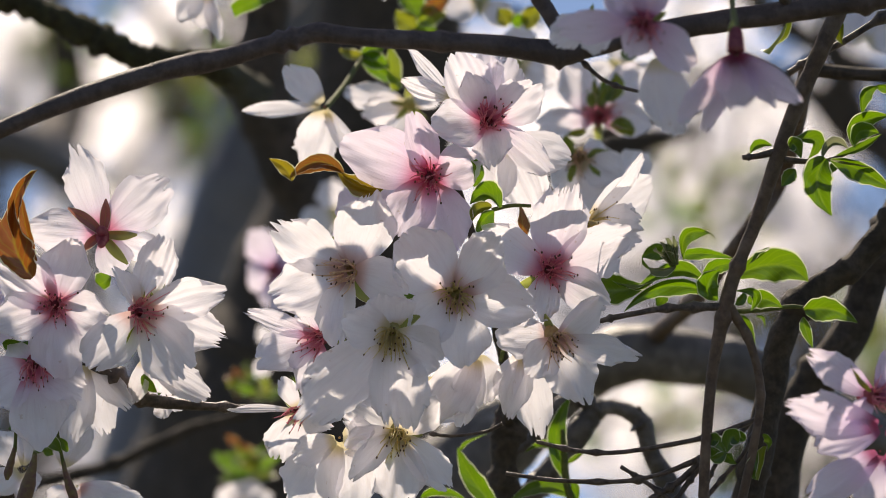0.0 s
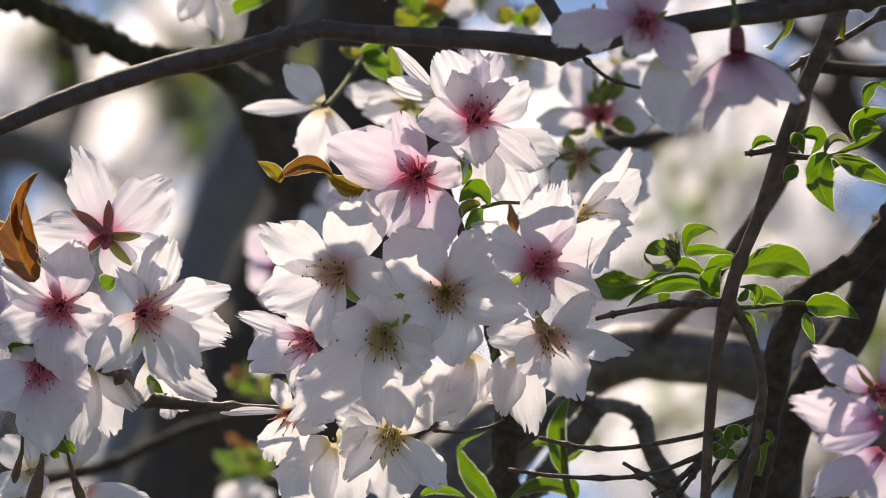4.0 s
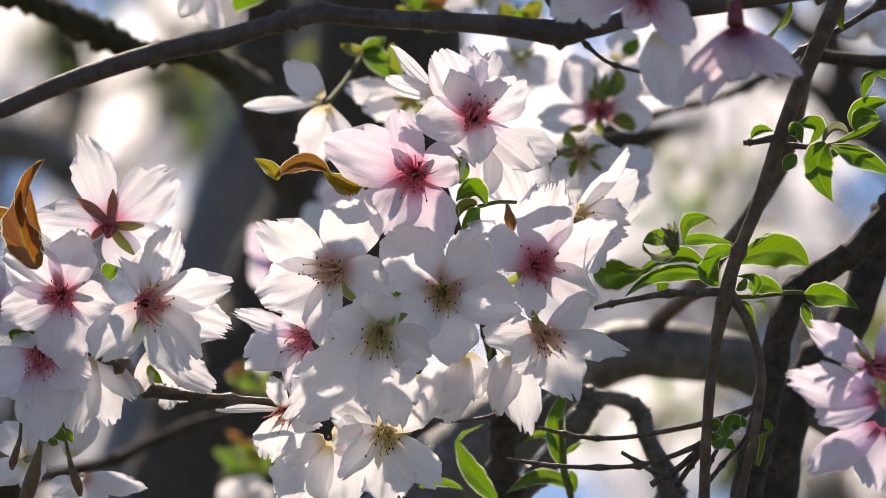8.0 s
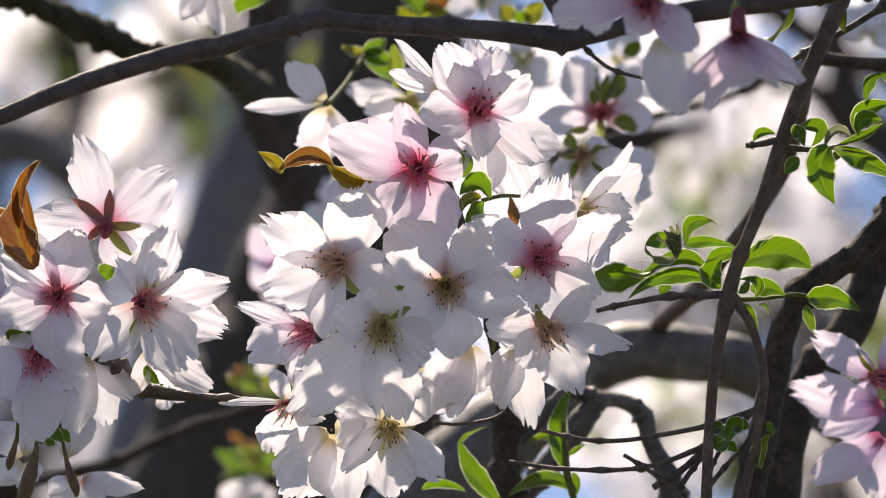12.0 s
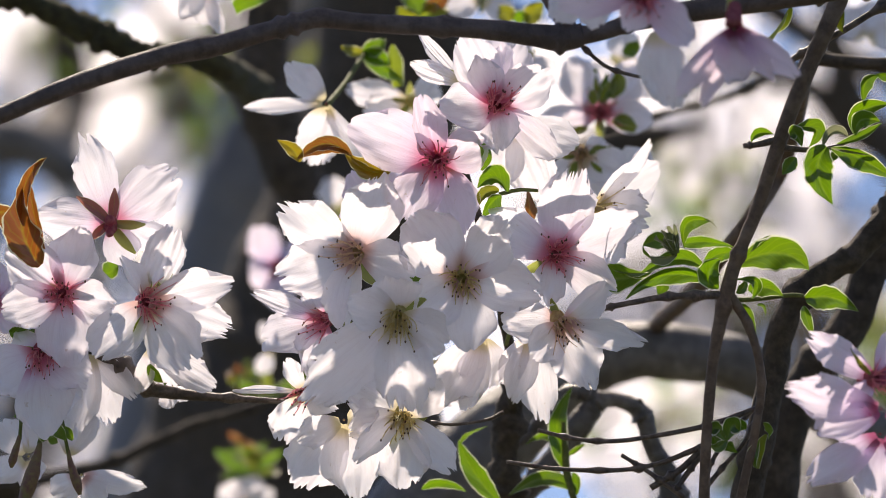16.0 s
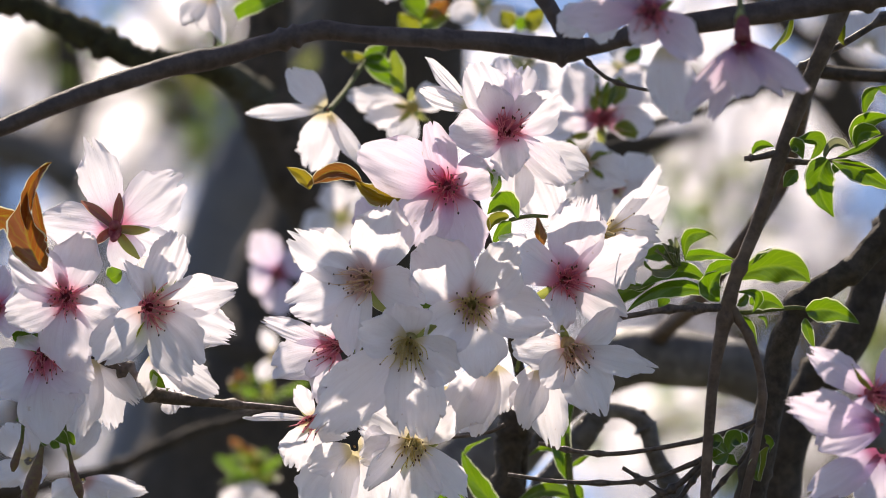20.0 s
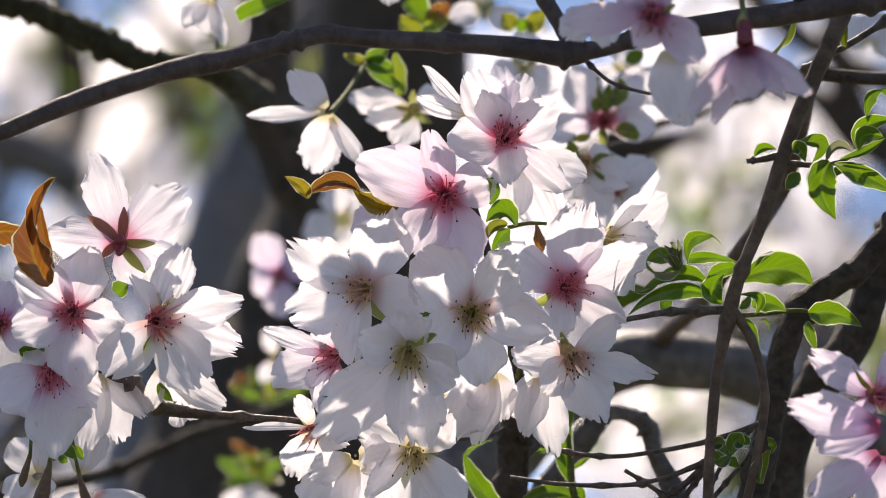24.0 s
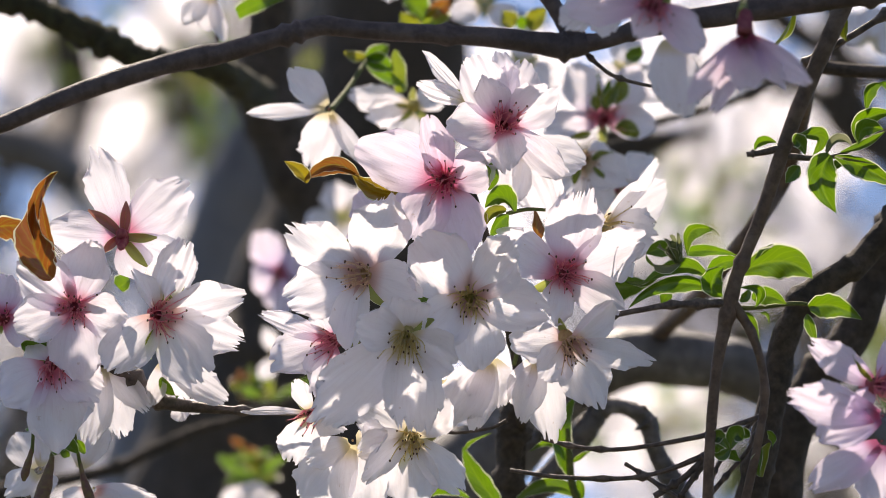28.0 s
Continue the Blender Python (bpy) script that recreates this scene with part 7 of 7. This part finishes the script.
    walk(bough, [(0, swayed(bough, 0, -0, 0)), (0.5, swayed(bough, 0.19, -1.24, 0)), (1, swayed(bough, 0.1, -1.15, 0)), (1.5, swayed(bough, -0.07, -0.28, 0)), (2, swayed(bough, 0.1, 0.43, 0)), (2.5, swayed(bough, -0.17, 0.43, 0)), (3, swayed(bough, -0.09, 0.43, 0)), (3.5, swayed(bough, 0.45, 0.53, 0)), (4, swayed(bough, 0.36, 0.68, 0)), (4.5, swayed(bough, 0.27, 0.83, 0)), (5, swayed(bough, 0.18, 0.98, 0)), (5.5, swayed(bough, 0.09, 1.13, 0)), (6, swayed(bough, -0.25, 2.09, 0)), (6.5, swayed(bough, 0.01, 2.37, 0)), (7, swayed(bough, -0.07, 2.98, 0)), (7.5, swayed(bough, 0.36, 4.29, 0)), (8, swayed(bough, -0.07, 4.65, 0)), (8.5, swayed(bough, 0.01, 3.77, 0)), (9, swayed(bough, -0.17, 3.51, 0)), (9.5, swayed(bough, 0.09, 3.43, 0)), (10, swayed(bough, 0.26, 4.12, 0)), (10.5, swayed(bough, 0.01, 3.77, 0)), (11, swayed(bough, 0.18, 3.61, 0)), (11.5, swayed(bough, 0.09, 3.96, 0)), (12, swayed(bough, 0, 3.25, 0)), (12.5, swayed(bough, -0.52, 2.89, 0)), (13, swayed(bough, -0.52, 3.18, 0)), (13.5, swayed(bough, -0.52, 3.46, 0)), (14, swayed(bough, -0.52, 3.75, 0)), (14.5, swayed(bough, -0.52, 4.04, 0)), (15, swayed(bough, -0.42, 4.03, 0)), (15.5, swayed(bough, -0.08, 3.69, 0)), (16, swayed(bough, -0.25, 3.51, 0)), (16.5, swayed(bough, -0.42, 3.85, 0)), (17, swayed(bough, -0.26, 3.16, 0)), (17.5, swayed(bough, -0.26, 2.28, 0)), (18, swayed(bough, -0.26, 2.36, 0)), (18.5, swayed(bough, -0.26, 3.07, 0)), (19, swayed(bough, 0, 2.01, 0)), (19.5, swayed(bough, 0, 1.49, 0)), (20, swayed(bough, -0.17, 1.67, 0)), (20.5, swayed(bough, -0.07, 1.49, 0)), (21, swayed(bough, -0.25, 1.49, 0)), (21.5, swayed(bough, 0.1, 1.32, 0)), (22, swayed(bough, 0.04, 1.34, 0)), (22.5, swayed(bough, -0.03, 1.36, 0)), (23, swayed(bough, -0.1, 1.37, 0)), (23.5, swayed(bough, -0.17, 1.39, 0)), (24, swayed(bough, 0.18, 1.22, 0)), (24.5, swayed(bough, 0.01, 1.66, 0)), (25, swayed(bough, 0.01, 2.37, 0)), (25.5, swayed(bough, -0.08, 2.45, 0)), (26, swayed(bough, 0.18, 1.75, 0)), (26.5, swayed(bough, 0.28, 1.83, 0)), (27, swayed(bough, -0.25, 2.98, 0)), (27.5, swayed(bough, 0.18, 3.33, 0)), (28, swayed(bough, 0.18, 2.8, 0))])
    walk(shrub, [(0, swayed(shrub, 0, -0, 0)), (0.5, swayed(shrub, 0.45, -0.45, 0)), (1, swayed(shrub, 0.36, -0.27, 0)), (1.5, swayed(shrub, 0.27, 0.18, 0)), (2, swayed(shrub, 0.36, 0.19, 0)), (2.5, swayed(shrub, 0.1, 0.47, 0)), (3, swayed(shrub, 0.27, 0.56, 0)), (3.5, swayed(shrub, 0.54, 0.65, 0)), (4, swayed(shrub, 0.52, 0.81, 0)), (4.5, swayed(shrub, 0.5, 0.96, 0)), (5, swayed(shrub, 0.48, 1.12, 0)), (5.5, swayed(shrub, 0.45, 1.28, 0)), (6, swayed(shrub, 0.08, 1.92, 0)), (6.5, swayed(shrub, 0.17, 1.74, 0)), (7, swayed(shrub, 0.27, 2.2, 0)), (7.5, swayed(shrub, 0.19, 2.84, 0)), (8, swayed(shrub, -0.09, 3.11, 0)), (8.5, swayed(shrub, 0.17, 2.66, 0)), (9, swayed(shrub, -0.19, 2.57, 0)), (9.5, swayed(shrub, -0.1, 2.75, 0)), (10, swayed(shrub, 0.17, 3.03, 0)), (10.5, swayed(shrub, -0.1, 2.93, 0)), (11, swayed(shrub, 0.27, 3.12, 0)), (11.5, swayed(shrub, 0.36, 3.21, 0)), (12, swayed(shrub, 0.19, 2.75, 0)), (12.5, swayed(shrub, 0.09, 2.57, 0)), (13, swayed(shrub, 0.04, 2.68, 0)), (13.5, swayed(shrub, -0, 2.8, 0)), (14, swayed(shrub, -0.05, 2.91, 0)), (14.5, swayed(shrub, -0.1, 3.03, 0)), (15, swayed(shrub, -0.19, 2.66, 0)), (15.5, swayed(shrub, -0.27, 2.48, 0)), (16, swayed(shrub, -0.28, 2.66, 0)), (16.5, swayed(shrub, -0.36, 2.2, 0)), (17, swayed(shrub, -0.37, 1.92, 0)), (17.5, swayed(shrub, -0.19, 1.75, 0)), (18, swayed(shrub, -0.28, 1.19, 0)), (18.5, swayed(shrub, -0.55, 1.19, 0)), (19, swayed(shrub, -0.28, 0.82, 0)), (19.5, swayed(shrub, -0.28, 0.64, 0)), (20, swayed(shrub, -0.36, 0.56, 0)), (20.5, swayed(shrub, -0.64, 0.38, 0)), (21, swayed(shrub, -0.27, 0.56, 0)), (21.5, swayed(shrub, -0.17, 0.47, 0)), (22, swayed(shrub, -0.18, 0.44, 0)), (22.5, swayed(shrub, -0.18, 0.42, 0)), (23, swayed(shrub, -0.18, 0.39, 0)), (23.5, swayed(shrub, -0.19, 0.37, 0)), (24, swayed(shrub, -0.1, 0.37, 0)), (24.5, swayed(shrub, -0.27, 0.84, 0)), (25, swayed(shrub, -0.27, 1.29, 0)), (25.5, swayed(shrub, -0.1, 1.1, 0)), (26, swayed(shrub, -0.1, 1.02, 0)), (26.5, swayed(shrub, -0, 1.19, 0)), (27, swayed(shrub, -0.27, 1.83, 0)), (27.5, swayed(shrub, -0.1, 1.92, 0)), (28, swayed(shrub, -0.1, 1.74, 0))])
    walk(crooked_branch, [(0, swayed(crooked_branch, 0, -0, 0)), (0.5, swayed(crooked_branch, 0.19, -0.48, 0)), (1, swayed(crooked_branch, 0.1, -0.09, 0)), (1.5, swayed(crooked_branch, 0.2, -0.01, 0)), (2, swayed(crooked_branch, -0.19, -0.1, 0)), (2.5, swayed(crooked_branch, -0.48, 0.21, 0)), (3, swayed(crooked_branch, -0.67, 0.21, 0)), (3.5, swayed(crooked_branch, -0.1, 0.01, 0)), (4, swayed(crooked_branch, -0.27, 0.18, 0)), (4.5, swayed(crooked_branch, -0.44, 0.35, 0)), (5, swayed(crooked_branch, -0.61, 0.51, 0)), (5.5, swayed(crooked_branch, -0.78, 0.68, 0)), (6, swayed(crooked_branch, 0.01, 1.18, 0)), (6.5, swayed(crooked_branch, -0.59, 0.89, 0)), (7, swayed(crooked_branch, -0.1, 1.57, 0)), (7.5, swayed(crooked_branch, -0.48, 2.15, 0)), (8, swayed(crooked_branch, -0.96, 1.67, 0)), (8.5, swayed(crooked_branch, 0.01, 1.85, 0)), (9, swayed(crooked_branch, -0.19, 1.57, 0)), (9.5, swayed(crooked_branch, -0.19, 1.76, 0)), (10, swayed(crooked_branch, 0.01, 1.96, 0)), (10.5, swayed(crooked_branch, -0.59, 1.86, 0)), (11, swayed(crooked_branch, -0.39, 1.96, 0)), (11.5, swayed(crooked_branch, -0.78, 2.06, 0)), (12, swayed(crooked_branch, -0.59, 1.57, 0)), (12.5, swayed(crooked_branch, -0.29, 1.47, 0)), (13, swayed(crooked_branch, -0.36, 1.57, 0)), (13.5, swayed(crooked_branch, -0.44, 1.67, 0)), (14, swayed(crooked_branch, -0.52, 1.77, 0)), (14.5, swayed(crooked_branch, -0.59, 1.87, 0)), (15, swayed(crooked_branch, 0.1, 1.86, 0)), (15.5, swayed(crooked_branch, -0.68, 1.48, 0)), (16, swayed(crooked_branch, -0.3, 1.57, 0)), (16.5, swayed(crooked_branch, 0.1, 1.09, 0)), (17, swayed(crooked_branch, -0.29, 1.18, 0)), (17.5, swayed(crooked_branch, 0.29, 1.08, 0)), (18, swayed(crooked_branch, 0, 0.59, 0)), (18.5, swayed(crooked_branch, 0, 0.79, 0)), (19, swayed(crooked_branch, 0, 0.2, 0)), (19.5, swayed(crooked_branch, 0.29, 0.49, 0)), (20, swayed(crooked_branch, 0.4, -0.19, 0)), (20.5, swayed(crooked_branch, 0.2, -0.08, 0)), (21, swayed(crooked_branch, 0.3, 0.2, 0)), (21.5, swayed(crooked_branch, 0.4, 0.01, 0)), (22, swayed(crooked_branch, 0.4, 0.04, 0)), (22.5, swayed(crooked_branch, 0.39, 0.06, 0)), (23, swayed(crooked_branch, 0.39, 0.09, 0)), (23.5, swayed(crooked_branch, 0.39, 0.11, 0)), (24, swayed(crooked_branch, 0.48, -0.08, 0)), (24.5, swayed(crooked_branch, 0.01, 0.7, 0)), (25, swayed(crooked_branch, 0.01, 0.61, 0)), (25.5, swayed(crooked_branch, 0.48, 0.39, 0)), (26, swayed(crooked_branch, 0.48, 0.49, 0)), (26.5, swayed(crooked_branch, 0.29, 0.59, 0)), (27, swayed(crooked_branch, 0.01, 1.28, 0)), (27.5, swayed(crooked_branch, 0.2, 1.08, 0)), (28, swayed(crooked_branch, 0.2, 1.08, 0))])


motions()
